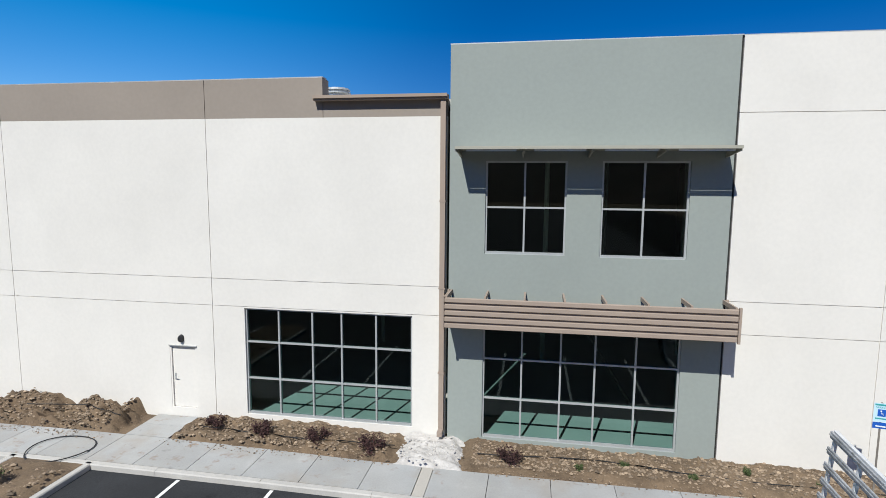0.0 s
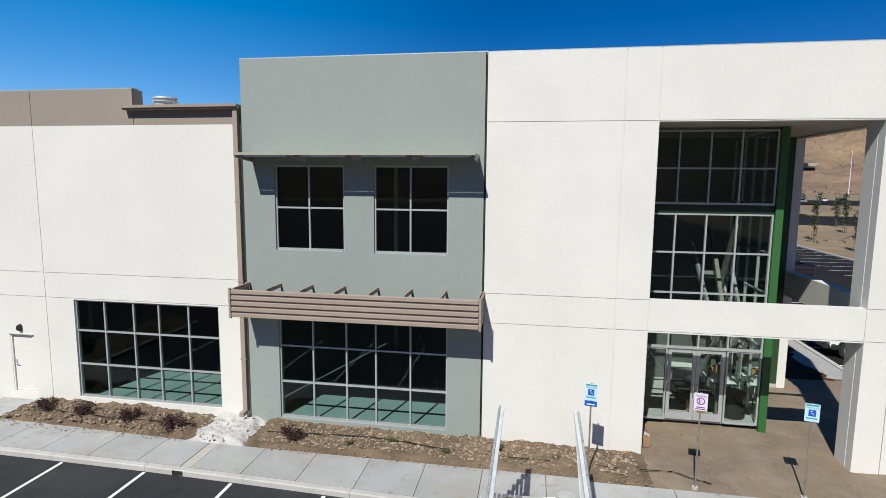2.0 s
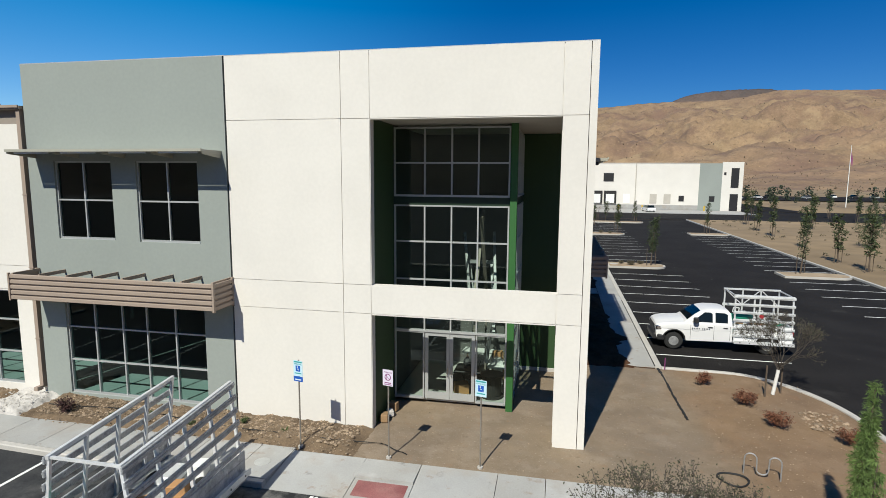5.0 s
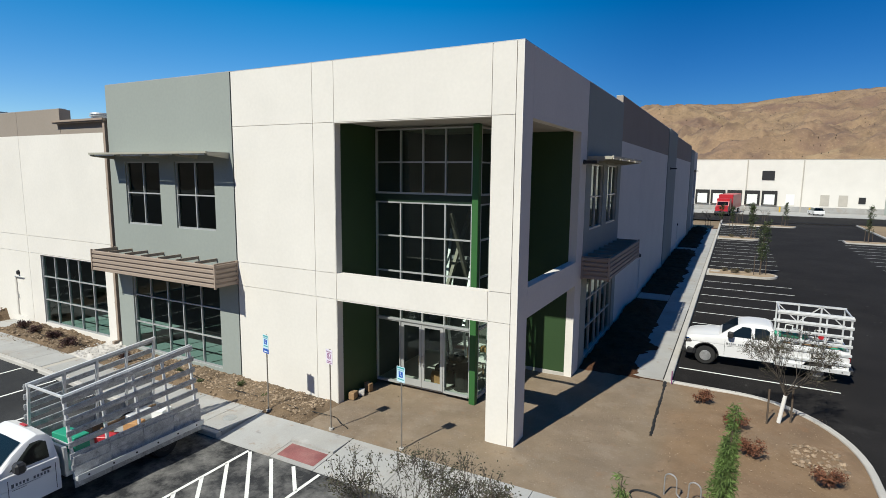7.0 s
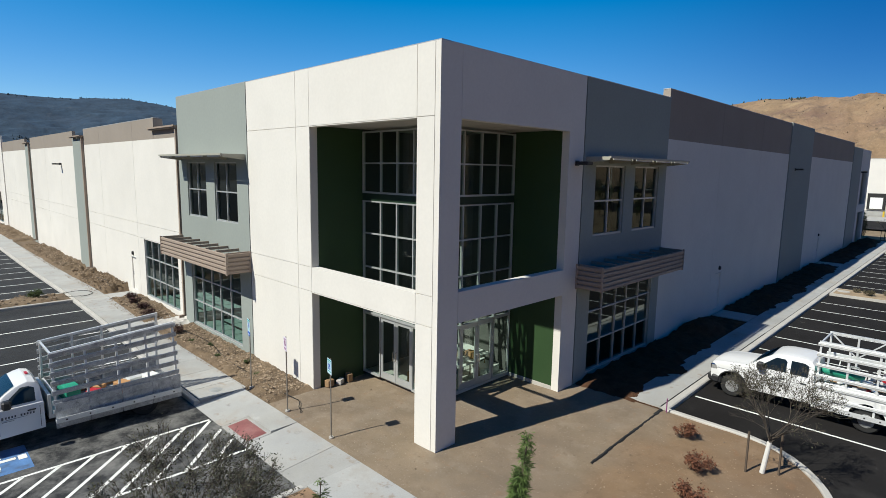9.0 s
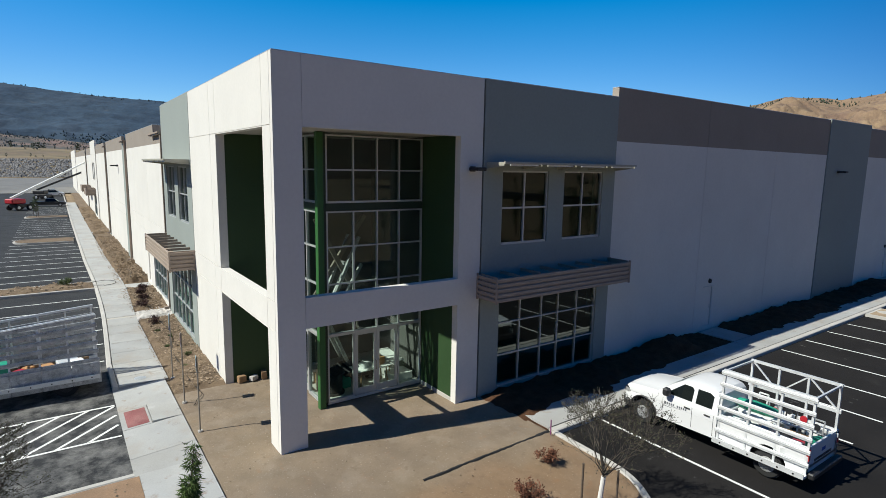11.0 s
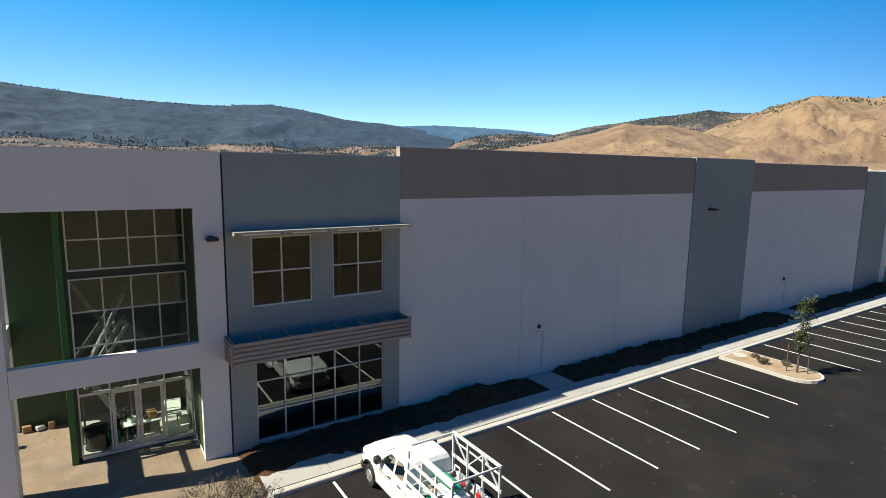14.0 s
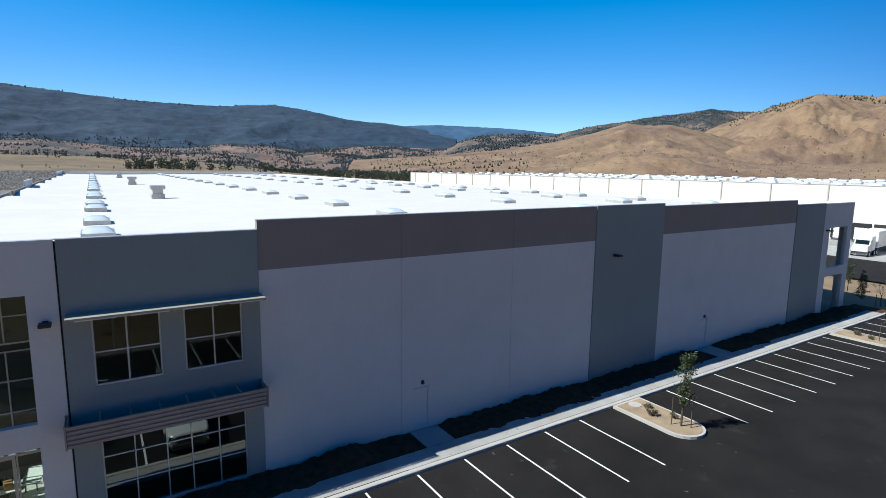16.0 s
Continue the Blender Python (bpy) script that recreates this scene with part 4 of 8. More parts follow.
for x, y, sx, sy, rot in ((13.35, 20.75, 0.75, 1.5, 4), (12.6, 21.9, 1.6, 0.7, -6)):
    bench = thing("trestle_table", "pale board laid on two trestles in the lobby", "work table", "work tables", at=(x, y, 0.3))
    bench.rotation_euler = (0, 0, radians(rot))
    bm = bmesh.new()
    box(bm, -sx / 2, sx / 2, -sy / 2, sy / 2, 0.72, 0.76, 0.005)
    part("board", bm, "sign_w", bench, "white board")
    for k in (-0.4, 0.4):
        for e in (-0.3, 0.3):
            bm = bmesh.new()
            px, py = (k * sx, e * sy) if sx > sy else (e * sx, k * sy)
            beam(bm, (px, py, 0.0), (px * 0.9, py * 0.9, 0.72), 0.04, 0.04)
            part("leg", bm, "wood", bench)
for nm, mt, x, y, z, a, b, c, rot, lb in (("orange_case", "card", 13.3, 21.1, 1.062, 0.4, 0.3, 0.28, 12, "orange brown case on the work table"), ("white_tub", "sign_w", 13.4, 20.4, 1.062, 0.26, 0.26, 0.22, 30, "white tub on the work table"),
                                          ("steel_box", "steel", 13.3, 20.75, 1.062, 0.3, 0.2, 0.14, 50, "small steel box on the work table"), ("floor_crate", "teal", 12.95, 19.75, 0.3, 0.5, 0.4, 0.35, 8, "green crate on the lobby floor"),
                                          ("board_stack", "sign_w", 13.35, 21.95, 0.3, 0.7, 0.9, 0.3, 3, "stack of pale boards on the lobby floor"), ("carton", "card", 12.2, 19.2, 0.3, 0.5, 0.4, 0.4, 20, "brown carton behind the lobby glass")):
    bm = bmesh.new()
    box(bm, -a / 2, a / 2, -b / 2, b / 2, 0, c, 0.012)
    ob = link_mesh(nm, bm, mt)
    ob.matrix_basis = pose(x, y, z, 0, 0, rot)
    tagged(ob, lb, nm.split("_")[-1])


# ---- canopies and fittings on the walls ----
def awning(side, u0, u1, z, depth, d0=0.0):
    """A thin metal awning: rim, four sheets, arms."""
    root = thing("awning", "thin tan metal awning over the upper windows", "awning", "upper awnings")
    bm = bmesh.new()
    sbox(bm, side, u0, u1, -depth, -depth + 0.06, z - 0.03, z + 0.05)
    part("rim", bm, "awning", root)
    n = 4
    for i in range(n):
        a, b = u0 + (u1 - u0) * i / n, u0 + (u1 - u0) * (i + 1) / n
        bm = bmesh.new()
        for k in range(7):
            e = -depth + 0.13 + k * (depth - 0.15) / 7
            sbox(bm, side, a + 0.03, b - 0.03, e, e + (depth - 0.15) / 7 - 0.004, z - 0.02 + 0.001 * k, z + 0.015 + 0.001 * k)
        part("louvre_sheet", bm, "awning", root)
        bm = bmesh.new()
        sbox(bm, side, a + 0.005, a + 0.05, -depth + 0.06, 0.0 + d0, z - 0.09, z + 0.03)
        part("arm", bm, "awning", root)
    bm = bmesh.new()
    sbox(bm, side, u1 - 0.05, u1 - 0.005, -depth + 0.06, d0, z - 0.09, z + 0.03)
    part("arm", bm, "awning", root)
    bm = bmesh.new()
    sbox(bm, side, u0 + 0.06, u1 - 0.06, -depth + 0.13, d0 - 0.003, z + 0.026, z + 0.034)
    part("top_sheet", bm, "awning", root)
    # white strips added to stand in for bright light under the rim
    for i in range(n):
        a, b = u0 + (u1 - u0) * i / n, u0 + (u1 - u0) * (i + 1) / n
        bm = bmesh.new()
        sbox(bm, side, a + 0.3, b - 0.16, -depth + 0.062, -depth + 0.085, z - 0.085, z - 0.032)
        part("edge_strip", bm, "sign_w", root, "white strip added for the light under the front rim")
    for k in range(n + 1):
        c = min(max(u0 + (u1 - u0) * k / n, u0 + 0.05), u1 - 0.05)
        bm = bmesh.new()
        vs = sbox(bm, side, c - 0.02, c + 0.02, -depth + 0.1, d0 - 0.003, z - 0.2, z - 0.092)
        for v in vs:
            out = (S - v.co.y) if side == "S" else (v.co.x - E)
            if out > depth * 0.5 and v.co.z < z - 0.15:
                v.co.z = z - 0.1
        part("bracket", bm, "awning", root)
    return root


def sunshade(side, u0, u1, z0, z1, depth):
    """A deep sunshade of horizontal slats with ribs across its top."""
    root = thing("sunshade", "tan metal slatted sunshade over the lower window", "sunshade", "slatted sunshades")
    n = 5
    h = (z1 - z0) / n
    for i in range(n):
        a = z0 + i * h
        bm = bmesh.new()
        sbox(bm, side, u0 + 0.06, u1 - 0.06, -depth, -depth + 0.05, a + 0.02, a + h - 0.035, 0.012)
        part("slat", bm, "tan_metal", root)
        for uu in (u0, u1 - 0.05):
            bm = bmesh.new()
            sbox(bm, side, uu, uu + 0.05, -depth + 0.06, -0.02, a + 0.02, a + h - 0.035, 0.012)
            part("side_slat", bm, "tan_metal", root)
    for uu in (u0 - 0.01, u1 - 0.05):
        for dd in (-depth - 0.012, -0.08):
            bm = bmesh.new()
            sbox(bm, side, uu, uu + 0.06, dd, dd + 0.075, z0 - 0.02, z1 + 0.02)
            part("post", bm, "tan_metal", root)
    bm = bmesh.new()
    sbox(bm, side, u0 + 0.055, u1 - 0.055, -depth + 0.055, -depth + 0.07, z0 + 0.02, z1 - 0.04)
    part("backing", bm, "tan_metal", root)
    m = 7
    for i in range(m + 1):
        uu = u0 + 0.08 + (u1 - u0 - 0.2) * i / m
        bm = bmesh.new()
        sbox(bm, side, uu, uu + 0.05, -depth + 0.075, -0.001, z1 - 0.105, z1 + 0.01)
        part("rib", bm, "tan_metal", root)
    bm = bmesh.new()
    sbox(bm, side, u0 + 0.055, u1 - 0.055, -depth + 0.08, -0.001, z0 + 0.03, z0 + 0.07)
    part("deck", bm, "tan_metal", root)
    for i in range(n):
        a = z0 + i * h
        bm = bmesh.new()
        sbox(bm, side, u0 + 0.07, u1 - 0.07, -depth + 0.071, -depth + 0.1, a + 0.075, a + h - 0.035, 0.008)
        part("inner_slat", bm, "tan_metal", root)
    for uu in (u0 + 0.051, u1 - 0.068):
        bm = bmesh.new()
        sbox(bm, side, uu, uu + 0.015, -depth + 0.11, -0.085, z0 + 0.075, z1 - 0.11)
        part("side_backing", bm, "tan_metal", root)
    return root


awning("S", -2.12, 4.98, 8.76, 1.05)
sunshade("S", -2.42, 5.2, 3.87, 4.76, 1.08)
awning("E", 23.72, 30.88, 8.82, 1.0)
sunshade("E", 23.42, 30.78, 4.0, 4.9, 1.1)
sunshade("S", -71.5, -66.0, 3.6, 4.6, 1.3)
sunshade("S", -84.5, -79.0, 3.6, 4.6, 1.3)


def gutter(u0, u1, pipe_u, z=10.28, d=0.1):
    """A projecting roof gutter with its downspout."""
    root = thing("gutter", "tan metal roof gutter with a square downspout", "gutter", "roof gutters")
    bm = bmesh.new()
    sbox(bm, "S", u0, u1, d - 0.22, d - 0.002, z - 0.09, z + 0.03)
    sbox(bm, "S", u0 + 0.02, u1 - 0.02, d - 0.27, d - 0.224, z - 0.035, z + 0.05)
    part("trough", bm, "tan_metal", root)
    bm = bmesh.new()
    sbox(bm, "S", pipe_u, pipe_u + 0.15, d - 0.16, d - 0.004, 0.42, z - 0.094)
    part("downspout", bm, "tan_metal", root)
    for zz in (2.2, 4.76, 7.3):
        bm = bmesh.new()
        sbox(bm, "S", pipe_u - 0.025, pipe_u + 0.175, d - 0.17, d - 0.003, zz, zz + 0.04)
        part("strap", bm, "tan_metal", root)
    bm = bmesh.new()
    sbox(bm, "S", pipe_u, pipe_u + 0.15, d - 0.4, d - 0.165, 0.36, 0.5)
    part("shoe", bm, "tan_metal", root)
    return root


gutter(-6.45, -2.46, -2.68)
gutter(-24.7, -21.45, -21.68, 10.4, 0.08)
gutter(-45.8, -43.1, -43.3, 10.4, 0.08)
gutter(-92.8, -90.1, -90.3, 10.4, 0.08)


def wall_pack(side, u, z, d=0.0):
    root = thing("wall_light", "dark bronze flat wall light", "wall light", "wall lights")
    bm = bmesh.new()
    sbox(bm, side, u - 0.09, u + 0.09, -0.06, d, z - 0.09, z + 0.09)
    part("bracket", bm, "dark", root)
    bm = bmesh.new()
    sbox(bm, side, u - 0.2, u + 0.2, -0.55, -0.062, z - 0.06, z + 0.06, 0.02)
    part("lamp_head", bm, "dark", root)


wall_pack("E", 23.1, 8.6)
wall_pack("E", 54.0, 8.8)
wall_pack("E", 83.9, 8.9)
wall_pack("S", -29.5, 8.3, 0.1)


def door_lamp(side, u, z, d):
    """An oval bulkhead lamp over a door."""
    root = thing("door_light", "small dark oval bulkhead lamp over the door", "wall light", "door lamps")
    bm = bmesh.new()
    p = spt(side, u, d, z)
    q = spt(side, u, d - 0.1, z)
    tube(bm, p, q, 0.1, 0.075, n=14)
    for v in bm.verts:
        v.co.z = z + (v.co.z - z) * 1.35
    part("housing", bm, "dark", root)


door_lamp("S", -11.16, 2.78, 0.1)
door_lamp("E", 39.25, 2.95, 0.06)
door_lamp("E", 65.0, 3.05, 0.06)


# ---- ground ----
bm = bmesh.new()
cols = [-4600, -600, -200, 60, 600, 4600]
rows = [-4600, -600, -60, 17, 107, 600, 4600]
g = [[bm.verts.new((x, y, gz(x, y) - 0.32)) for x in cols] for y in rows]
for j in range(len(rows) - 1):
    for i in range(len(cols) - 1):
        bm.faces.new((g[j][i], g[j][i + 1], g[j + 1][i + 1], g[j + 1][i]))
tagged(link_mesh("ground", bm, "field"), "dry open ground that reaches the hills", "ground", kind="structure")

AS = -0.13       # asphalt below the walks
sheet("road_south_lot", -175, 15.2, -180, 12.98, AS, "asphalt_old", 12, "dusty asphalt of the south car park", "road")
sheet("road_drive", 25.35, 38.6, -180, 24.0, AS + 0.004, "asphalt", 8, "dark asphalt drive", "road")
sheet("road_south_link", 15.2, 25.6, -180, 2.0, AS + 0.002, "asphalt", 8, "dark asphalt drive", "road")
sheet("road_east_lot", 19.9, 38.6, 24.0, 108, AS, "asphalt", 6, "fresh dark asphalt of the east car park", "road")
sheet("road_cross", -150, 200, 108, 141.5, AS + 0.05, "asphalt", 12, "asphalt road and truck court", "road")
sheet("pavement_dock", -150, 57, 127.0, 141.6, AS + 0.1, "concrete", 12, "pale concrete apron before the loading docks", "pavement")
KERB = [(25.42, 2.2), (25.42, 14.0), (25.42, 19.4)] + [(22.1 + 3.32 * math.cos(a), 19.4 + 4.55 * math.sin(a)) for a in [math.pi / 2 * i / 12 for i in range(1, 12)]] + [(22.1, 23.96), (19.85, 24.0)]


def kerb_x(y):
    """Inner side of the corner kerb at y."""
    for (ax, ay), (bx, by) in zip(KERB, KERB[1:]):
        if ay <= y <= by:
            return ax + (bx - ax) * (y - ay) / (by - ay) - 0.05
    return 19.9


sheet("road_corner", 19.9, 25.7, 14.4, 24.02, AS + 0.002, "asphalt", 3, "dark asphalt round the kerb corner", "road")
sheet("ground_entrance", 9.9, 25.3, 14.28, 23.98, -0.045, "corner_soil", 0.22, "tan gravel and orange dirt round the entrance corner", "ground", rough=0.035, rscale=0.8, xmax=kerb_x)
sheet("ground_corner_bed", 15.35, 25.3, 2.2, 12.6, 0.0, "warm_dirt", 0.5, "bare dirt bed at the car park corner", "ground", rough=0.05, rscale=0.8)
sheet("ground_gravel_west", -317, -150, -260, 60, -0.05, "lot_gravel", 20, "grey gravel yard before the rock bank", "ground")
sheet("ground_east", 38.9, 300, -60, 108, 0.0, "field", 8, "dry dirt ground with planted trees", "ground", rough=0.15, rscale=0.08)
sheet("ground_under_walk", 16.36, 19.6, 23.9, 92, -0.03, "mulch", 2, "dark soil", "ground")

# the planted bed along the east wall, in mounds
for i, (a, b) in enumerate(((23.62, 38.2), (40.3, 51.5), (52.0, 63.9), (66.1, 77.0), (77.5, 90.0))):
    bm = bmesh.new()
    nx, ny = 15, int((b - a) / 0.2)
    g = []
    for j in range(ny + 1):
        y = a + (b - a) * j / ny
        row = []
        for k in range(nx + 1):
            x = 16.37 + 2.9 * k / nx
            reach = 2.25 + 0.75 * noise.noise(Vector((y * 0.45, 2.2, i))) + 0.22 * noise.noise(Vector((y * 1.3, 5.2, i)))
            e = max(0.0, min(1.0, (reach - (x - 16.37)) / 0.5)) * max(0.0, min(1.0, min(y - a, b - y) / 0.6))
            lump = min(1.0, max(0.1, (y - a - 1.0) / 4.0)) * max(0.0, 0.15 + noise.noise(Vector((y * 0.42, 9.1, i))) * 1.3)
            bell = math.sin(math.pi * min(1.0, max(0.0, (x - 16.2) / 2.3))) ** 0.8
            z = gz(x, y) - 0.05 + e * (0.13 + 0.62 * lump * bell + 0.16 * noise.fractal(Vector((x * 2, y * 2, 1)), 0.9, 2.0, 4))
            row.append(bm.verts.new((x, y, z)))
        g.append(row)
    for j in range(ny):
        for k in range(nx):
            bm.faces.new((g[j][k], g[j][k + 1], g[j + 1][k + 1], g[j + 1][k]))
    tagged(link_mesh("bed_east_%d" % i, bm, "mulch", smooth=True), "dark soil bed with mounds along the shaded wall", "ground", kind="structure")

# dirt beds along the south wall
BEDS = [(-10.7, -3.75, 0.19), (-1.8, 9.85, 0.10), (-21.0, -12.6, 0.42), (-40.6, -23.5, 0.3), (-66.0, -45.2, 0.3), (-90, -69, 0.3)]
for i, (a, b, h) in enumerate(BEDS):
    mound("bed_south_%d" % i, a, b, 14.46, 16.3, h, "dirt", 0.08 if a > -22 else 0.15, "dug dirt bed with stones along the wall", base=0.02)
sheet("ground_under_beds", -150, 9.9, 14.6, 16.3, -0.04, "dirt", 4, "bare dirt", "ground")


def stones(name, x0, x1, y0, y1, count, lo, hi, base, mat="stone", label="scattered stones and clods on the dirt"):
    vs, fs = [], []
    for _ in range(count):
        x, y = random.uniform(x0, x1), random.uniform(y0, y1)
        r = lo + (hi - lo) * random.random() ** 3
        rock_fast(vs, fs, (x, y, gz(x, y) + base(x, y) + r * 0.1), r)
    return tagged(from_lists(name, vs, fs, mat), label, "stones", kind="stuff")


def bed_height(h):
    return lambda x, y: 0.02 + mound_h(x, y, h)


for a, b, h in BEDS[:4]:
    stones("stones", a + 0.25, b - 0.25, 14.75, 16.2, int((b - a) * 360), 0.008, 0.075, bed_height(h))
    stones("stones", a - 0.1, b + 0.1, 14.3, 14.7, int((b - a) * 40), 0.008, 0.04, lambda x, y: 0.03)
stones("gravel", 10.2, 19.9, 14.6, 23.6, 800, 0.008, 0.04, lambda x, y: -0.035)
stones("gravel", 15.6, 25.2, 6.0, 12.4, 600, 0.01, 0.06, lambda x, y: 0.03)
stones("stones", 23.5, 24.9, 19.0, 20.5, 260, 0.012, 0.1, lambda x, y: -0.02, "warm_stone")
stones("gravel", 20.1, 24.9, 14.5, 23.0, 900, 0.008, 0.035, lambda x, y: -0.02, "warm_stone")


vs, fs = [], []
random.seed(404)
for _ in range(2600):
    x, y = 42 + 130 * random.random() ** 1.4, random.uniform(-40, 106)
    if noise.noise(Vector((x * 0.05, y * 0.05, 4))) < random.uniform(-0.5, 0.4):
        continue
    r = random.uniform(0.12, 0.38)
    for _ in range(10):
        rock_fast(vs, fs, (x + random.gauss(0, r * 0.5), y + random.gauss(0, r * 0.5), gz(x, y) + r * random.uniform(0.1, 0.9)), r * random.uniform(0.18, 0.34), 0.9)
tagged(from_lists("sagebrush", vs, fs, "sage"), "low dark sagebrush over the dry ground", "bushes", kind="stuff")


# ---- walks and kerbs ----
def slab_walk(name, spans, label, ramp=False):
    """A walk of separate slabs, given as x0, x1, y0, y1."""
    root = thing(name, label, "pavement", kind="structure")
    for x0, x1, y0, y1 in spans:
        bm = bmesh.new()
        vs = box(bm, x0 + 0.008, x1 - 0.008, y0 + 0.008, y1 - 0.008, -0.25, 0.02)
        for v in vs:
            v.co.z += gz(v.co.x, v.co.y)
            if ramp and v.co.y < (y0 + y1) / 2:
                v.co.z -= 0.135
            v.co.y = warp(v.co.x, v.co.y)
        part("slab", bm, "concrete", root)
    return root


xs = [-12.05, -10.6, -9.0, -7.4, -5.8, -4.2, -2.82, -1.0, 0.6, 2.2, 3.8, 5.4, 7.1]
slab_walk("pavement_south", [(a if a != -2.82 else -2.5, b, 12.72, 14.43) for a, b in zip(xs, xs[1:])], "pale concrete sidewalk with joints along the car park")
xs = [-12.05 - 1.6 * i for i in range(60)][::-1]
slab_walk("pavement_south_far", [(a, b, 12.72, 14.43) for a, b in zip(xs, xs[1:])], "pale concrete sidewalk along the far wall")
slab_walk("pavement_door", [(-12.1, -10.66, 14.45, 15.4), (-12.1, -10.66, 15.4, 16.28), (-31.4, -30.1, 14.45, 16.28), (-47.4, -46.1, 14.45, 16.28)], "concrete path to the exit door")
slab_walk("pavement_turn", [(7.1, 8.15, 12.72, 14.43)], "pale concrete sidewalk slab with a utility cover")
slab_walk("pavement_ramp", [(8.15, 10.35, 12.5, 14.3), (11.95, 14.05, 12.5, 14.3), (14.05, 15.3, 12.5, 14.3)], "pale concrete ramp from the car park to the entrance", True)
slab_walk("pavement_corner", [(15.3, 17.6, 12.6, 14.3), (17.6, 20.0, 12.6, 14.3), (20.0, 22.5, 12.6, 14.3), (22.5, 25.3, 12.6, 14.3), (10.35, 11.95, 13.38, 14.3)], "pale concrete sidewalk before the entrance")
ys = [24.0 + 2.35 * i for i in range(29)]
slab_walk("pavement_east", [(18.3, 19.6, a, b) for a, b in zip(ys, ys[1:])], "concrete sidewalk along the east car park")
slab_walk("pavement_door_east", [(16.4, 18.28, 38.4, 40.1), (16.4, 18.28, 64.1, 65.9)], "concrete path to the exit door")
bm = bmesh.new()
vs = box(bm, -2.81, -2.51, 12.73, 14.42, -0.25, 0.012)
for v in vs:
    v.co.y = warp(v.co.x, v.co.y)
    v.co.z += gz(v.co.x, v.co.y)
tagged(link_mesh("pavement_drain_cover", bm, "soffit"), "narrow drain cover plate across the sidewalk", "pavement", kind="structure")
# black box set proud of the kerb; its colour gives the opening's shade
bm = bmesh.new()
box(bm, -2.92, -2.6, warp(-2.76, 12.5), warp(-2.76, 12.6), 0.03, 0.155)
tagged(link_mesh("drain_outlet", bm, "black"), "dark drain outlet in the kerb", "drain", kind="structure")


def ramp_z(y):
    return gz(0, 0) + 0.02 - 0.135 * max(0.0, 1 - (y - 12.5) / 1.8)


bm = bmesh.new()
vs = box(bm, 10.21, 11.74, 12.51, 13.37, 0.0, 0.0)
for v, (x, y, dz) in zip(vs, [(x, y, dz) for dz in (-0.2, 0.003) for x, y in ((10.36, 12.51), (11.94, 12.51), (11.94, 13.37), (10.36, 13.37))]):
    v.co = (x, y, ramp_z(y) + dz)
tagged(link_mesh("pavement_red_pad_bed", bm, "concrete"), "concrete bed of the tactile pad", "pavement", kind="structure")
bm = bmesh.new()
quad(bm, [(10.48, 12.66, ramp_z(12.66) + 0.008), (11.84, 12.66, ramp_z(12.66) + 0.008), (11.84, 13.3, ramp_z(13.3) + 0.008), (10.48, 13.3, ramp_z(13.3) + 0.008)])
tagged(link_mesh("pavement_red_pad", bm, "red_pad"), "worn red tactile paving pad in the sidewalk", "pavement", kind="structure")
vs, fs = [], []
for i in range(27):
    for j in range(13):
        y = 12.68 + j * 0.049
        rock_fast(vs, fs, (10.51 + i * 0.05, y, ramp_z(y) + 0.008), 0.014, 0.4)
tagged(from_lists("tactile_bumps", vs, fs, "red_pad"), "small raised bumps on the red paving", "bumps", kind="stuff")


def kerb(name, pts, width=0.16, label="pale concrete kerb"):
    """A kerb along a line of plan points: a real step, with a rounded edge, in lengths of about three metres."""
    root = thing(name, label, "kerb", kind="structure")
    out = []
    for (ax, ay), (bx, by) in zip(pts, pts[1:]):
        n = max(1, round(math.hypot(bx - ax, by - ay) / 3.0))
        out += [(ax + (bx - ax) * i / n, ay + (by - ay) * i / n) for i in range(n)]
    out.append(pts[-1])
    for (ax, ay), (bx, by) in zip(out, out[1:]):
        d = Vector((bx - ax, by - ay)).normalized()
        nrm = Vector((-d.y, d.x)) * width / 2
        bm = bmesh.new()
        prof = [(-1, -0.3), (-1, 0.0), (-0.75, 0.03), (0.75, 0.03), (1, 0.0), (1, -0.3)]
        rings = []
        for px, py in ((ax + d.x * 0.004, ay + d.y * 0.004), (bx - d.x * 0.004, by - d.y * 0.004)):
            rings.append([bm.verts.new((px + nrm.x * k, warp(px, py + nrm.y * k), gz(px, py) + z)) for k, z in prof])
        for i in range(len(prof) - 1):
            bm.faces.new((rings[0][i], rings[1][i], rings[1][i + 1], rings[0][i + 1]))
        bm.faces.new(rings[0])
        bm.faces.new(rings[1][::-1])
        bmesh.ops.recalc_face_normals(bm, faces=bm.faces)
        part("kerb_stone", bm, "kerb", root)


kerb("kerb_south", [(-150, 12.61), (8.15, 12.61)], 0.2)
kerb("kerb_south_2", [(15.25, 12.5), (15.25, 2.2), (25.4, 2.2)], 0.2)
kerb("kerb_corner", KERB, 0.2)
kerb("kerb_east", [(19.75, 24.0), (19.75, 108)], 0.28)
kerb("kerb_lot_edge", [(38.75, -60), (38.75, 108)], 0.2)


# black strip laid in for the shadow line along the kerb
bm = bmesh.new()
vs = box(bm, 19.585, 19.625, 24.1, 36.6, -0.02, 0.026)
for v in vs:
    v.co.z += gz(v.co.x, v.co.y)
tagged(link_mesh("pavement_joint", bm, "black"), "black strip painted as a shadow line between walk and kerb", "joint", kind="structure")


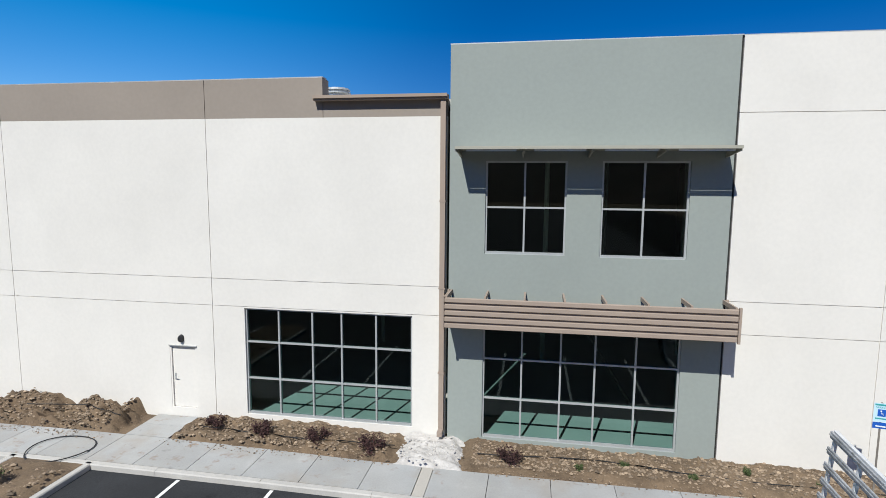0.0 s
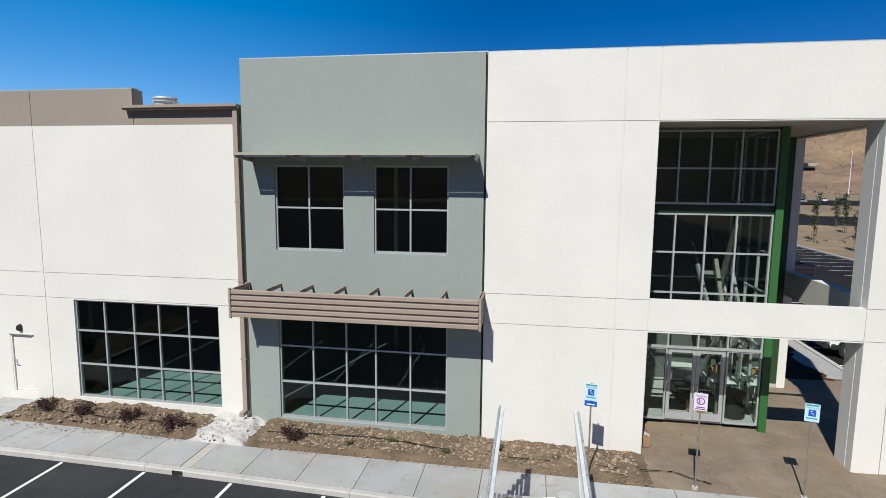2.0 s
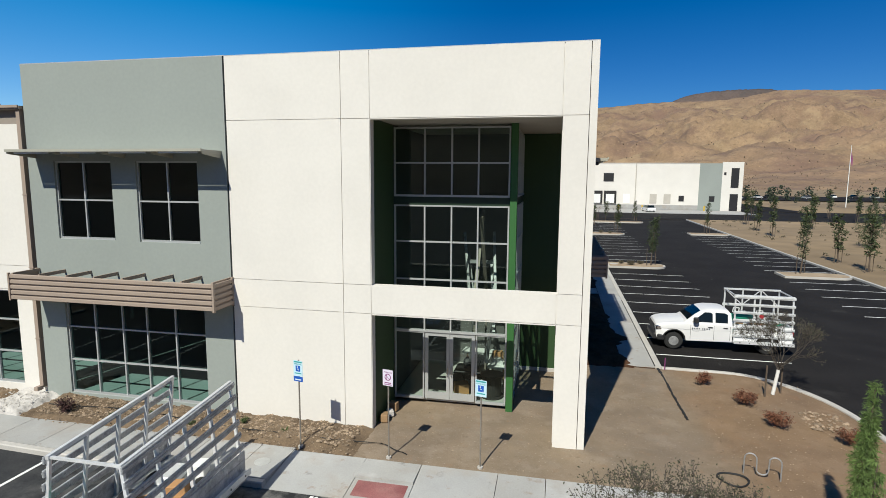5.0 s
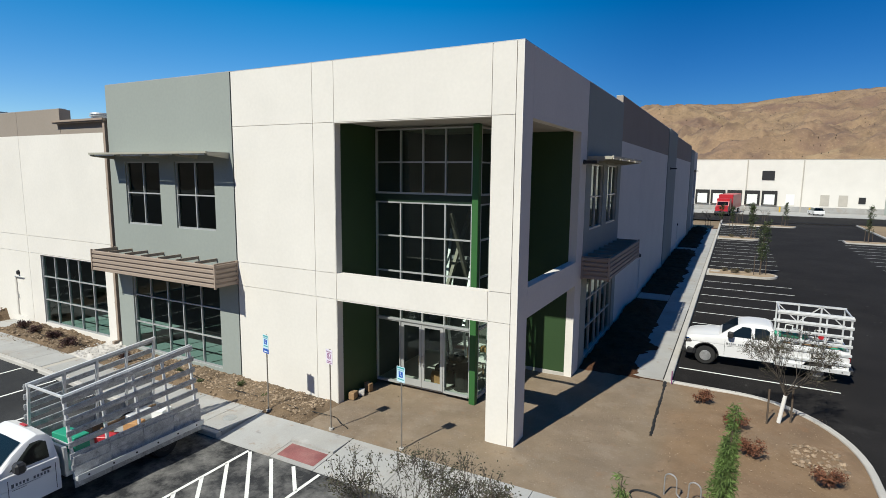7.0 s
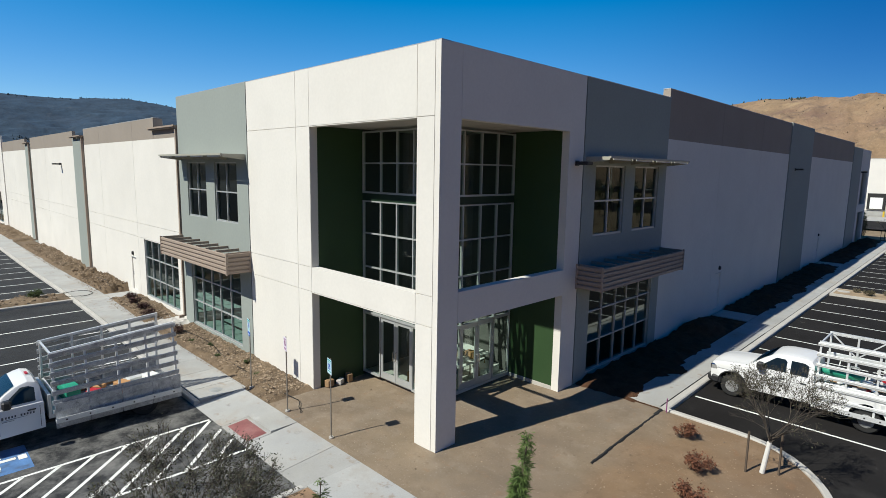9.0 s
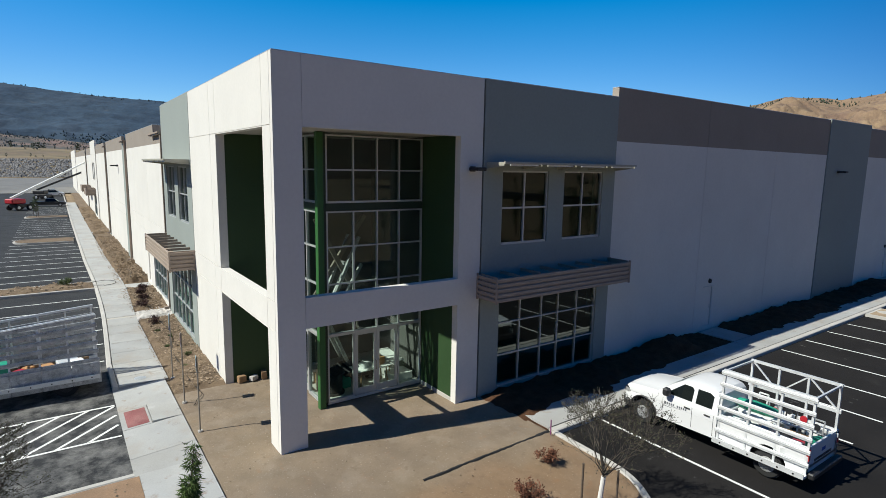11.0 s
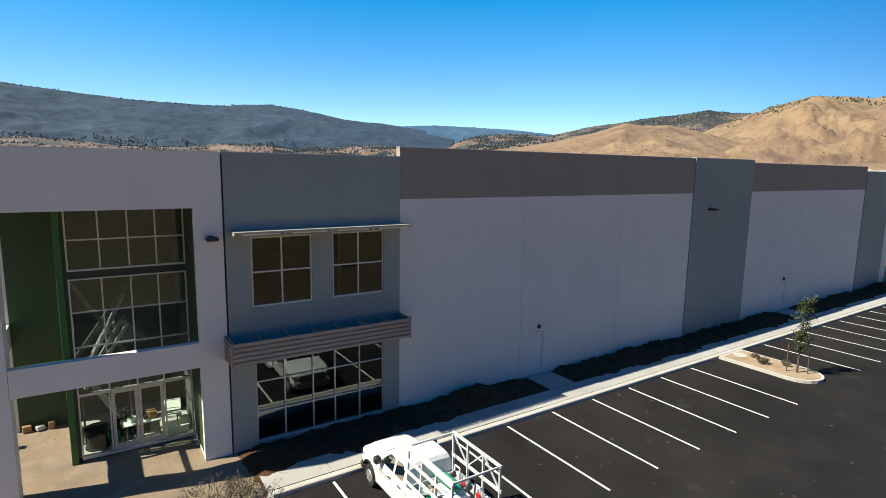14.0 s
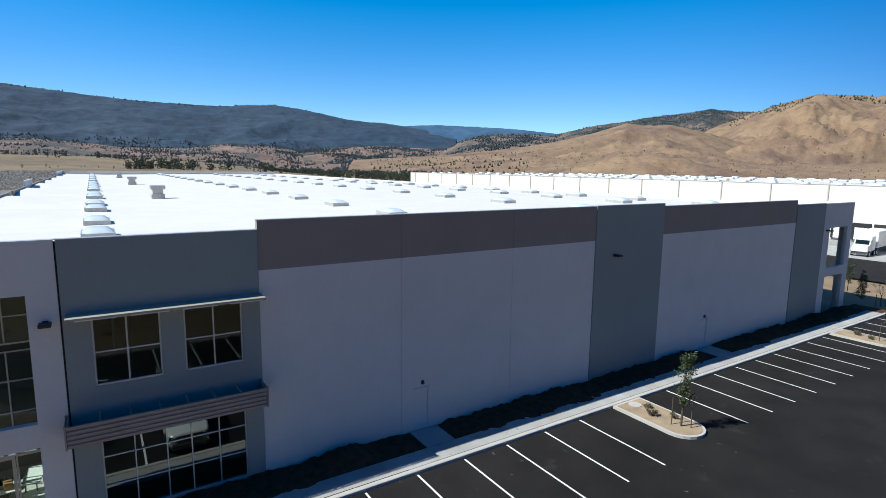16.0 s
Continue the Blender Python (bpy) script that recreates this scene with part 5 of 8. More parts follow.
def island(x0, x1, y0, y1, mat="sand"):
    """A kerbed parking island with round ends."""
    root = thing("parking_island", "kerbed parking island filled with dry dirt", "parking island", "parking islands", "structure")
    r = (y1 - y0) / 2
    for nm, k, top, mt in (("kerb_ring", 0.0, 0.03, "kerb"), ("soil", 0.16, 0.045, mat)):
        bm = bmesh.new()
        rr = r - k
        pts = [(x1 - r + rr * math.cos(a), (y0 + y1) / 2 + rr * math.sin(a)) for a in [math.pi * (i / 10 - 0.5) for i in range(11)]]
        pts += [(x0 + k, y1 - k), (x0 + k, y0 + k)]
        lo = [bm.verts.new((x, y, gz(x, y) - 0.3)) for x, y in pts]
        hi = [bm.verts.new((x, y, gz(x, y) + top)) for x, y in pts]
        bm.faces.new(hi)
        for i in range(len(pts)):
            j = (i + 1) % len(pts)
            bm.faces.new((lo[i], lo[j], hi[j], hi[i]))
        bmesh.ops.recalc_face_normals(bm, faces=bm.faces)
        part(nm, bm, mt, root)


island(19.95, 24.95, 50.35, 52.75)
island(19.95, 24.6, 78.0, 80.4)
island(19.95, 30.0, 98.5, 101.0)
island(33.4, 38.6, 48.4, 50.6)
island(33.4, 38.6, 80.5, 82.7)
# the long soil island in the south car park
kerb("kerb_island_south", [(-11.8, 12.62), (-11.8, 5.0)], 0.2)
kerb("kerb_island_south_2", [(-14.2, 12.62), (-14.2, 5.0)], 0.2)
sheet("bed_island_south", -14.1, -11.9, 5.0, 12.95, 0.02, "dirt", 0.3, "dug dirt bed between the parking rows", "ground", rough=0.25, rscale=0.9)
stones("stones", -13.9, -11.9, 7.0, 12.4, 500, 0.012, 0.1, lambda x, y: 0.02 + 0.25 * (0.5 + noise.fractal(Vector((x, y, 3.3)) * 0.9, 0.8, 2.0, 4)))


def island_south(x0, x1, y0, y1):
    """A kerbed island that runs out from the south walk, with a round end and heaped soil."""
    root = thing("parking_island", "kerbed parking island with heaped brown soil", "parking island", "parking islands", "structure")
    r = (x1 - x0) / 2
    for nm, k, top, mt in (("kerb_ring", 0.0, 0.03, "kerb"), ("soil", 0.17, 0.06, "dirt")):
        bm = bmesh.new()
        rr = r - k
        pts = [((x0 + x1) / 2 + rr * math.cos(a), y0 + r + rr * math.sin(a)) for a in [math.pi * (1 + i / 10) for i in range(11)]] + [(x1 - k, y1), (x0 + k, y1)]
        lo = [bm.verts.new((x, y, gz(x, y) - 0.3)) for x, y in pts]
        hi = [bm.verts.new((x, y, gz(x, y) + top)) for x, y in pts]
        bm.faces.new(hi)
        for i in range(len(pts)):
            j = (i + 1) % len(pts)
            bm.faces.new((lo[i], lo[j], hi[j], hi[i]))
        bmesh.ops.recalc_face_normals(bm, faces=bm.faces)
        part(nm, bm, mt, root)


island_south(-42.6, -39.0, 7.2, 12.5)
island_south(-73.6, -70.2, 7.1, 12.5)


# ---- painted lines ----
def stripe(x0, y0, x1, y1, w=0.1, name="parking_line", mat="paint", lift=0.006):
    d = Vector((x1 - x0, y1 - y0)).normalized()
    n = Vector((-d.y, d.x)) * w / 2
    bm = bmesh.new()
    quad(bm, [(x0 + n.x * k + 0, y0 + n.y * k, gz(x0, y0) + AS + lift) if e == 0 else (x1 + n.x * k, y1 + n.y * k, gz(x1, y1) + AS + lift) for e, k in ((0, -1), (1, -1), (1, 1), (0, 1))])
    for f in bm.faces:
        if f.normal.z < 0:
            f.normal_flip()
    ob = link_mesh(name, bm, mat)
    return tagged(ob, "white painted parking line on asphalt", "parking line", "parking lines", "structure")


for i in range(9):
    y = 26.2 + 2.663 * i
    stripe(20.0, y, 25.6, y)
for i in range(9):
    y = 55.4 + 2.663 * i
    if y < 77.5:
        stripe(20.0, y, 25.3, y)
for i in range(7):
    stripe(20.0, 82.5 + 2.663 * i, 25.3, 82.5 + 2.663 * i)
for i in range(22):
    y = 28.0 + 2.663 * i
    if not (47.9 < y < 51 or 80 < y < 83.2):
        stripe(33.1, y, 38.55, y)
for i in range(5):
    x = -9.03 + 2.635 * i
    stripe(x, warp(x, 12.46), x, 7.0)
stripe(4.2, warp(4.2, 12.46), 4.2, 7.0)
for i in range(30):
    x = -17.0 - 2.66 * i
    if not (-43.2 < x < -38.4 or -74.2 < x < -69.6):
        stripe(x, warp(x, 12.46), x, 7.0)
# the hatched bay
stripe(9.57, 12.46, 9.57, 6.9)
stripe(12.23, 12.46, 12.23, 6.9)
for k in range(-2, 9):
    c = 22.1 - 0.83 * k
    x0, x1 = max(9.6, c - 12.44), min(12.2, c - 6.9)
    if x1 - x0 > 0.1:
        stripe(x0, c - x0, x1, c - x1)
bm = bmesh.new()
za = gz(0, 0) + AS + 0.005
quad(bm, [(7.5, 6.25, za), (9.15, 6.25, za), (9.15, 7.85, za), (7.5, 7.85, za)])
tagged(link_mesh("accessible_bay_mark", bm, "bay_blue"), "blue painted square on the asphalt bay", "road marking", kind="structure")
bm = bmesh.new()
zb = za + 0.005
SY = 0.05
for x0, x1, y0, y1 in ((7.75, 8.05, 7.55, 7.75), (7.8, 7.95, 7.0, 7.5), (7.95, 8.35, 7.0, 7.12), (8.3, 8.45, 6.65, 7.1), (7.6, 7.7, 6.7, 7.2), (7.6, 8.1, 6.62, 6.72)):
    quad(bm, [(x0 + 0.4, y0 + SY, zb), (x1 + 0.4, y0 + SY, zb), (x1 + 0.4, y1 + SY, zb), (x0 + 0.4, y1 + SY, zb)])
tagged(link_mesh("accessible_bay_symbol", bm, "paint"), "white painted wheelchair symbol", "road marking", kind="structure")


# ---- hills and distance ----
CX, CY = 20.0, 15.0


def hill_point(tab, r0, r1, seed, relief, a, s, zb):
    r = r0 + (r1 - r0) * s
    top = 10 + r1 * math.tan(radians(lerp_table(tab, a)))
    x, y = CX + r * math.sin(radians(a)), CY + r * math.cos(radians(a))
    span = r1 - r0
    w = Vector((noise.noise(Vector((x, y, seed)) * (2.2 / span)), noise.noise(Vector((y, x, seed + 4)) * (2.2 / span)), 0)) * span * 0.12
    p = (Vector((x, y, seed * span)) + w) / span
    broad = noise.fractal(p * 2.6, 0.8, 2.0, 3)
    gully = noise.ridged_multi_fractal(p * 4.5, 0.85, 2.2, 6, 1.0, 2.0) - 1.1
    small = noise.ridged_multi_fractal(p * 15.0, 0.9, 2.1, 4, 1.0, 2.0) - 1.1
    n = 0.5 * broad + 0.42 * gully + 0.08 * small
    z = zb + (top - zb) * s ** 1.2 + relief * (top - zb) * n * min(1.0, 3.2 * s) * max(0.0, 1 - s) ** 0.55
    z += 0.012 * (top - zb) * noise.fractal(p * 40, 0.9, 2.0, 4) * min(1, 4 * s)
    return x, y, z


def hill_range(name, mat, tab, r0, r1, seed, relief, label, zb=0.0, da=0.45, ns=44):
    verts, faces = [], []
    a0, a1 = tab[0][0], tab[-1][0]
    na = int((a1 - a0) / da)
    for i in range(na + 1):
        a = a0 + (a1 - a0) * i / na
        for j in range(ns + 1):
            verts.append(hill_point(tab, r0, r1, seed, relief, a, j / ns, zb))
        x, y, z = verts[-1]
        verts.append((x + (x - CX) * 0.1, y + (y - CY) * 0.1, zb - 5))
    w = ns + 2
    for i in range(na):
        for j in range(w - 1):
            k = i * w + j
            faces.append((k, k + 1, k + w + 1, k + w))
    ob = from_lists(name, verts, faces, mat)
    ob.data.shade_smooth()
    return tagged(ob, label, "hills", kind="structure")


def dotted(name, tab, r0, r1, seed, relief, zb, a0, a1, s0, s1, count, lo, hi, label, clump=0.0, mat="far_leaf"):
    """Trees and bushes over a hillside, as small uneven cones."""
    vs, fs = [], []
    tries = 0
    while count > 0 and tries < 90000:
        tries += 1
        a, s = random.uniform(a0, a1), random.uniform(s0, s1)
        if clump and noise.fractal(Vector((a * 0.3, s * 5, seed)), 0.8, 2.0, 3) < clump + random.gauss(0, 0.28):
            continue
        x, y, z = hill_point(tab, r0, r1, seed, relief, a, s, zb)
        h = random.uniform(lo, hi)
        w = h * random.uniform(0.28, 0.5)
        b = len(vs)
        t0 = random.uniform(0, 6)
        for k in range(5):
            q = random.uniform(0.7, 1.3) * w
            vs.append((x + q * math.cos(t0 + k * 1.2566), y + q * math.sin(t0 + k * 1.2566), z + h * random.uniform(0.0, 0.25)))
        vs.append((x + random.uniform(-0.2, 0.2) * w, y, z + h))
        vs.append((x, y, z - 1.0))
        fs += [(b + k, b + (k + 1) % 5, b + 5) for k in range(5)] + [(b + (k + 1) % 5, b + k, b + 6) for k in range(5)]
        count -= 1
    return tagged(from_lists(name, vs, fs, mat), label, "trees", kind="stuff")


T_MTN = [(-140, 5.6), (-120, 6.0), (-105, 6.5), (-96, 6.3), (-91, 5.9), (-86, 5.6), (-79, 5.5), (-76.5, 5.7), (-74, 5.8), (-71.5, 5.5), (-67, 4.65), (-63, 4.3), (-60, 3.9), (-56, 3.3)]
T_MTN2 = [(-74, 2.5), (-67, 4.2), (-64, 4.45), (-61.5, 4.15), (-58, 4.3), (-54, 4.15), (-50, 3.95), (-46, 3.5), (-40, 3.0)]
T_FOOT = [(-140, 1.6), (-110, 1.7), (-98, 1.75), (-94, 2.1), (-91, 1.9), (-87, 1.5), (-82, 1.55), (-79, 2.0), (-75, 2.0), (-72, 1.6), (-68, 1.9), (-64, 2.2), (-60, 2.0), (-57, 1.9), (-55, 2.9), (-53, 3.3), (-50.5, 3.55), (-48, 3.5), (-45.5, 3.2), (-43, 2.6), (-40, 2.0)]
T_RIDGE = [(-52, 2.2), (-46, 3.4), (-42, 4.3), (-39, 4.7), (-36, 5.1), (-34, 5.25), (-31.6, 5.65), (-29.5, 5.3), (-28, 5.2), (-25, 5.0)]
T_GOLD = [(-33, 3.2), (-31, 4.1), (-28.5, 5.1), (-26, 5.9), (-23.5, 6.55), (-21, 6.35), (-19.5, 6.1), (-17, 6.4), (-15, 6.7), (-10, 6.55), (-4.5, 6.6), (0, 6.55), (3, 6.9), (8, 7.25), (10, 7.3), (13, 7.2), (16, 7.35), (19, 7.75), (22, 7.6), (26, 7.2), (30, 7.0),
          (40, 6.6), (55, 6.0), (70, 5.0)]
T_TOP = [(8, 6.0), (10, 7.2), (11.5, 7.75), (13.5, 8.05), (16, 8.1), (18.5, 7.95), (21, 7.0)]
T_EAST = [(48, 3.0), (60, 7.5), (75, 9.5), (90, 11.0), (105, 11.5), (120, 10.5), (130, 9.0)]
T_SOUTH = [(110, 7.0), (125, 10.0), (150, 13.0), (180, 14.0), (205, 13.0), (225, 9.0), (240, 6.0)]
T_FRONT = [(-66, 0.8), (-58, 1.3), (-52, 1.9), (-48, 2.4), (-45, 2.9), (-41.5, 3.7), (-38.5, 4.65), (-37, 4.4), (-34.5, 4.4), (-32, 3.85), (-29, 2.9), (-26, 2.0), (-22, 1.6), (-14, 1.9), (-8, 1.4), (0, 1.7), (6, 1.3), (12, 1.9), (18, 1.5), (24, 2.1), (30, 2.4), (60, 2.0), (120, 2.0)]
hill_range("backdrop_mountain", "mountain", T_MTN, 2400, 4400, 1.7, 0.24, "dark forested mountain in the west, tinted haze blue", da=0.3, ns=70)
hill_range("backdrop_mountain_2", "mountain_blue", T_MTN2, 3300, 4500, 5.1, 0.2, "forested mountain ridge far off, tinted haze blue", da=0.3)
hill_range("backdrop_foothills", "hill_red", T_FOOT, 1000, 2300, 8.4, 0.5, "reddish foothills with scattered pines", da=0.25, ns=70)
hill_range("backdrop_ridge", "hill_pine", T_RIDGE, 1500, 2600, 3.2, 0.3, "scrubby ridge dotted with pines", da=0.2, ns=60)
hill_range("backdrop_gold", "hill", T_GOLD, 800, 2200, 6.6, 0.6, "dry golden grass hills", da=0.16, ns=120)
hill_range("backdrop_top", "hill_top", T_TOP, 2300, 2900, 4.6, 0.3, "dark brown crest behind the golden hills", da=0.2)
hill_range("backdrop_front", "hill", T_FRONT, 480, 1250, 2.9, 0.45, "low golden grass hills in front of the range", da=0.2, ns=80)
hill_range("backdrop_east", "hill_dark", T_EAST, 330, 1300, 7.4, 0.35, "brown scrub hills beyond the east drive", da=0.6, ns=40)
# never in view: added so the south windows mirror something dark
hill_range("backdrop_south", "hill_dark", T_SOUTH, 260, 900, 4.4, 0.25, "unseen dark hills added behind the south car park", da=1.0, ns=24)
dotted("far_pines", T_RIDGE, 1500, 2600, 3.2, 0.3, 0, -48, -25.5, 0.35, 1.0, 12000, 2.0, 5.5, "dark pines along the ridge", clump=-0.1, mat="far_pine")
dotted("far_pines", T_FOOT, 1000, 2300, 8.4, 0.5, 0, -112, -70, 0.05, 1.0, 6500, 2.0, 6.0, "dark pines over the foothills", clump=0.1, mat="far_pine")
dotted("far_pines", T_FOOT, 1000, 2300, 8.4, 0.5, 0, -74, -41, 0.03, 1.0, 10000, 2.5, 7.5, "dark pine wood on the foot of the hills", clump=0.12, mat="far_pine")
dotted("far_pines", T_MTN, 2400, 4400, 1.7, 0.24, 0, -112, -57, 0.02, 0.35, 5200, 5, 11, "dark forest on the skirt of the mountain, tinted haze blue", clump=-0.12, mat="far_pine")
dotted("far_pines", T_FRONT, 480, 1250, 2.9, 0.45, 0, -64, -47, 0.05, 0.8, 320, 1.8, 4.2, "scattered pines at the end of the golden hills", clump=0.05)
dotted("far_pines", T_GOLD, 800, 2200, 6.6, 0.6, 0, -30, -23, 0.7, 1.0, 800, 2, 6, "pines on the shoulder of the hill", clump=0.1)
dotted("far_pines", T_GOLD, 800, 2200, 6.6, 0.6, 0, -23, -12, 0.9, 1.0, 160, 3, 8, "pines on the hilltop", clump=0.2)
dotted("far_scrub", T_FRONT, 480, 1250, 2.9, 0.45, 0, -60, 45, 0.0, 0.9, 5200, 0.6, 1.6, "sagebrush over the foot of the hills", clump=-0.1, mat="far_sage")
dotted("far_scrub", T_GOLD, 800, 2200, 6.6, 0.6, 0, -25, 45, 0.05, 0.95, 2200, 1.0, 2.8, "scattered bushes on the golden hills", clump=0.1, mat="far_sage")
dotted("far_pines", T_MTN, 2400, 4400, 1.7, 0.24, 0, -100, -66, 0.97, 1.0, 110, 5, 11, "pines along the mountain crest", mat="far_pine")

# the rock bank and the field that rises behind it, west of the site
BANK = [(-300, -0.4), (-316, 0.5), (-350, 9.3), (-372, 9.9), (-480, 13.2), (-640, 21.0), (-760, 22.5), (-1100, 20.0)]
ENDS = [(-420, 1.0), (30, 1.0), (48, 0.86), (120, 0.84), (175, 0.62), (230, 0.12), (300, 0.0)]


def bank_z(x, y):
    return lerp_table(sorted(BANK), x) * lerp_table(ENDS, y) + 0.9 * noise.fractal(Vector((x * 0.012, y * 0.012, 2.0)), 0.9, 2.0, 4) * min(1.0, max(0.0, (-350 - x) / 60)) - 0.1


bm = bmesh.new()
xs = [-300, -316, -333, -350, -361, -372] + [-372 - 22.75 * i for i in range(1, 33)]
ys = [-420 + 24 * i for i in range(31)]
g = [[bm.verts.new((x, y, bank_z(x, y))) for x in xs] for y in ys]
for j in range(len(ys) - 1):
    for i in range(len(xs) - 1):
        bm.faces.new((g[j][i], g[j + 1][i], g[j + 1][i + 1], g[j][i + 1]))
tagged(link_mesh("ground_bank", bm, "raised_field", smooth=True), "raised dry field behind a rock bank", "ground", kind="structure")
vs, fs = [], []
for _ in range(14000):
    y, k = random.uniform(-170, 44), random.random()
    x = -314 - 38 * k
    rock_fast(vs, fs, (x, y, bank_z(x, y) + 0.1), random.uniform(0.35, 0.85), 0.7)
tagged(from_lists("riprap", vs, fs, "grey_stone"), "grey loose rock covering the bank", "rocks", kind="stuff")


def far_grove(name, x0, x1, y0, y1, z, count, lo, hi, label, lumps=26):
    vs, fs = [], []
    for _ in range(count):
        x, y, h = random.uniform(x0, x1), random.uniform(y0, y1), random.uniform(lo, hi)
        if z is None and noise.noise(Vector((x * 0.02, y * 0.02, 7.0))) < -0.1:
            continue
        base = bank_z(x, y) if z is None else z
        for _ in range(lumps):
            dz = random.uniform(0.06, 0.95) * h
            k = 0.5 + 0.8 * math.sin(math.pi * dz / h)
            dx, dy = random.gauss(0, h * 0.12 * k), random.gauss(0, h * 0.12 * k)
            rock_fast(vs, fs, (x + dx, y + dy, base + dz), h * random.uniform(0.05, 0.11) * (26 / lumps) ** 0.4, 1.0)
    return tagged(from_lists(name, vs, fs, "far_leaf"), label, "trees", kind="stuff")


far_grove("far_trees", -560, -420, 128, 190, None, 60, 3.5, 8, "dark trees behind the field")
far_grove("far_trees", -760, -560, -250, 120, None, 150, 3, 7, "trees across the raised field")
far_grove("far_trees", -560, -230, 240, 420, 0.5, 420, 3.5, 9, "trees in the valley beyond the roofs")
far_grove("far_trees", -330, -120, 330, 460, 0.5, 150, 3, 8, "dark trees in the valley beyond the roofs")
far_grove("far_trees", -760, -400, 215, 345, 2.0, 420, 4, 9, "belt of dark trees along the valley floor")
far_grove("far_trees", -460, -372, -60, 60, None, 24, 1, 2.5, "bushes on the raised field")
far_grove("far_trees", -500, -420, 46, 125, None, 120, 3.5, 9, "dark trees behind the field", 34)
sheet("road_far_drive", 58.5, 72, 141.4, 290, 0.0, "asphalt", 15, "asphalt drive beside the far warehouse", "road")
sheet("road_far_lot", 72, 175, 225, 285, 0.0, "asphalt", 20, "asphalt car park beyond the far warehouse", "road")
far_grove("far_trees", 75, 220, 204, 300, 1.0, 56, 3, 5.6, "trees round the far car park", 70)
far_grove("far_trees", 76, 170, 120, 200, 0.9, 22, 1.8, 3.2, "young trees along the far road", 60)
stones("far_rocks", 45, 120, 40, 110, 200, 0.08, 0.3, lambda x, y: 0.0)


# ---- second warehouse beyond the truck court ----
FY, FZ0, FZ1 = 142.0, 0.7, 12.0
bm = bmesh.new()
box(bm, -170, 48.4, FY, FY + 0.3, FZ0, FZ1)
wh = tagged(link_mesh("far_wall", bm, "white"), "", "", "")
far = thing("far_warehouse", "long white warehouse with loading docks and a grey end", "warehouse")
wh.parent = far
wh.name = "wall"
for nm, a, mt in (("wall", (48.4, 53.4, FY - 0.05, FY + 0.3, FZ0, FZ1), "grey"), ("wall", (53.4, 58.0, FY - 0.1, FY + 0.3, FZ0, FZ1 + 0.3), "white"),
                  ("wall", (57.7, 58.0, FY + 0.3, FY + 120, FZ0, FZ1), "white"), ("roof", (-170, 57.7, FY + 0.3, FY + 120, FZ1 - 0.6, FZ1 - 0.4), "roof")):
    bm = bmesh.new()
    box(bm, *a)
    part(nm, bm, mt, far)
bm = bmesh.new()
box(bm, -170, 48.4, FY - 0.02, FY - 0.001, FZ0, FZ0 + 1.3)
part("base_band", bm, "concrete", far)
bm = bmesh.new()
box(bm, -170, 48.4, FY - 0.06, FY + 0.3, FZ1 + 0.001, FZ1 + 0.12)
part("parapet_cap", bm, "soffit", far)
for i in range(20):
    x = 34.0 - 10.5 * i
    bm = bmesh.new()
    box(bm, x - 0.1, x + 0.1, FY - 0.14, FY - 0.021, FZ0, FZ1)
    part("downspout", bm, "soffit", far)
for x in [14.8 - 3.35 * k for k in range(30)] + [18.0, 21.3, 24.8, 28.1]:
    bm = bmesh.new()
    box(bm, x - 1.45, x + 1.45, FY - 0.35, FY - 0.022, 2.2, 5.3)
    d = part("dock_seal", bm, "black", far, "black rubber dock seal")
    bm = bmesh.new()
    box(bm, x - 1.0, x + 1.0, FY - 0.37, FY - 0.352, 2.3, 4.5)
    part("dock_door", bm, "sign_w", d)
for x in (32.0, 38.2, 41.4):
    bm = bmesh.new()
    box(bm, x - 0.8, x + 0.8, FY - 0.06, FY - 0.022, 2.3, 4.6)
    part("door", bm, "soffit" if x != 32.0 else "sign_w", far)
for x, z, w, h, yy in ((27.6, 8.6, 1.2, 1.0, 0.06), (44.6, 3.6, 0.6, 0.65, 0.06), (51.4, 3.6, 0.6, 0.65, 0.1), (56.2, 8.6, 0.85, 2.3, 0.15), (56.2, 2.8, 0.9, 2.0, 0.15), (54.0, 9.6, 0.25, 0.3, 0.15)):
    bm = bmesh.new()
    box(bm, x - w, x + w, FY - yy - 0.03, FY - yy + 0.01, z - h, z + h)
    part("window", bm, "dark", far)
for x in (35.6, 49.6, 30.2, 12.9, -0.6):
    bm = bmesh.new()
    tube(bm, (x, FY - 1.2, 0.5), (x, FY - 1.2, 1.9), 0.16, n=10)
    part("bollard", bm, "yellow", far, "yellow steel bollard")
for i in range(34):
    for k in range(4):
        x, y = 48 - 6.6 * i, FY + 12 + 26 * k
        bm = bmesh.new()
        box(bm, x - 1.2, x + 1.2, y - 0.8, y + 0.8, FZ1 - 0.4, FZ1 + 0.25, 0.2)
        part("skylight", bm, "dome", far)


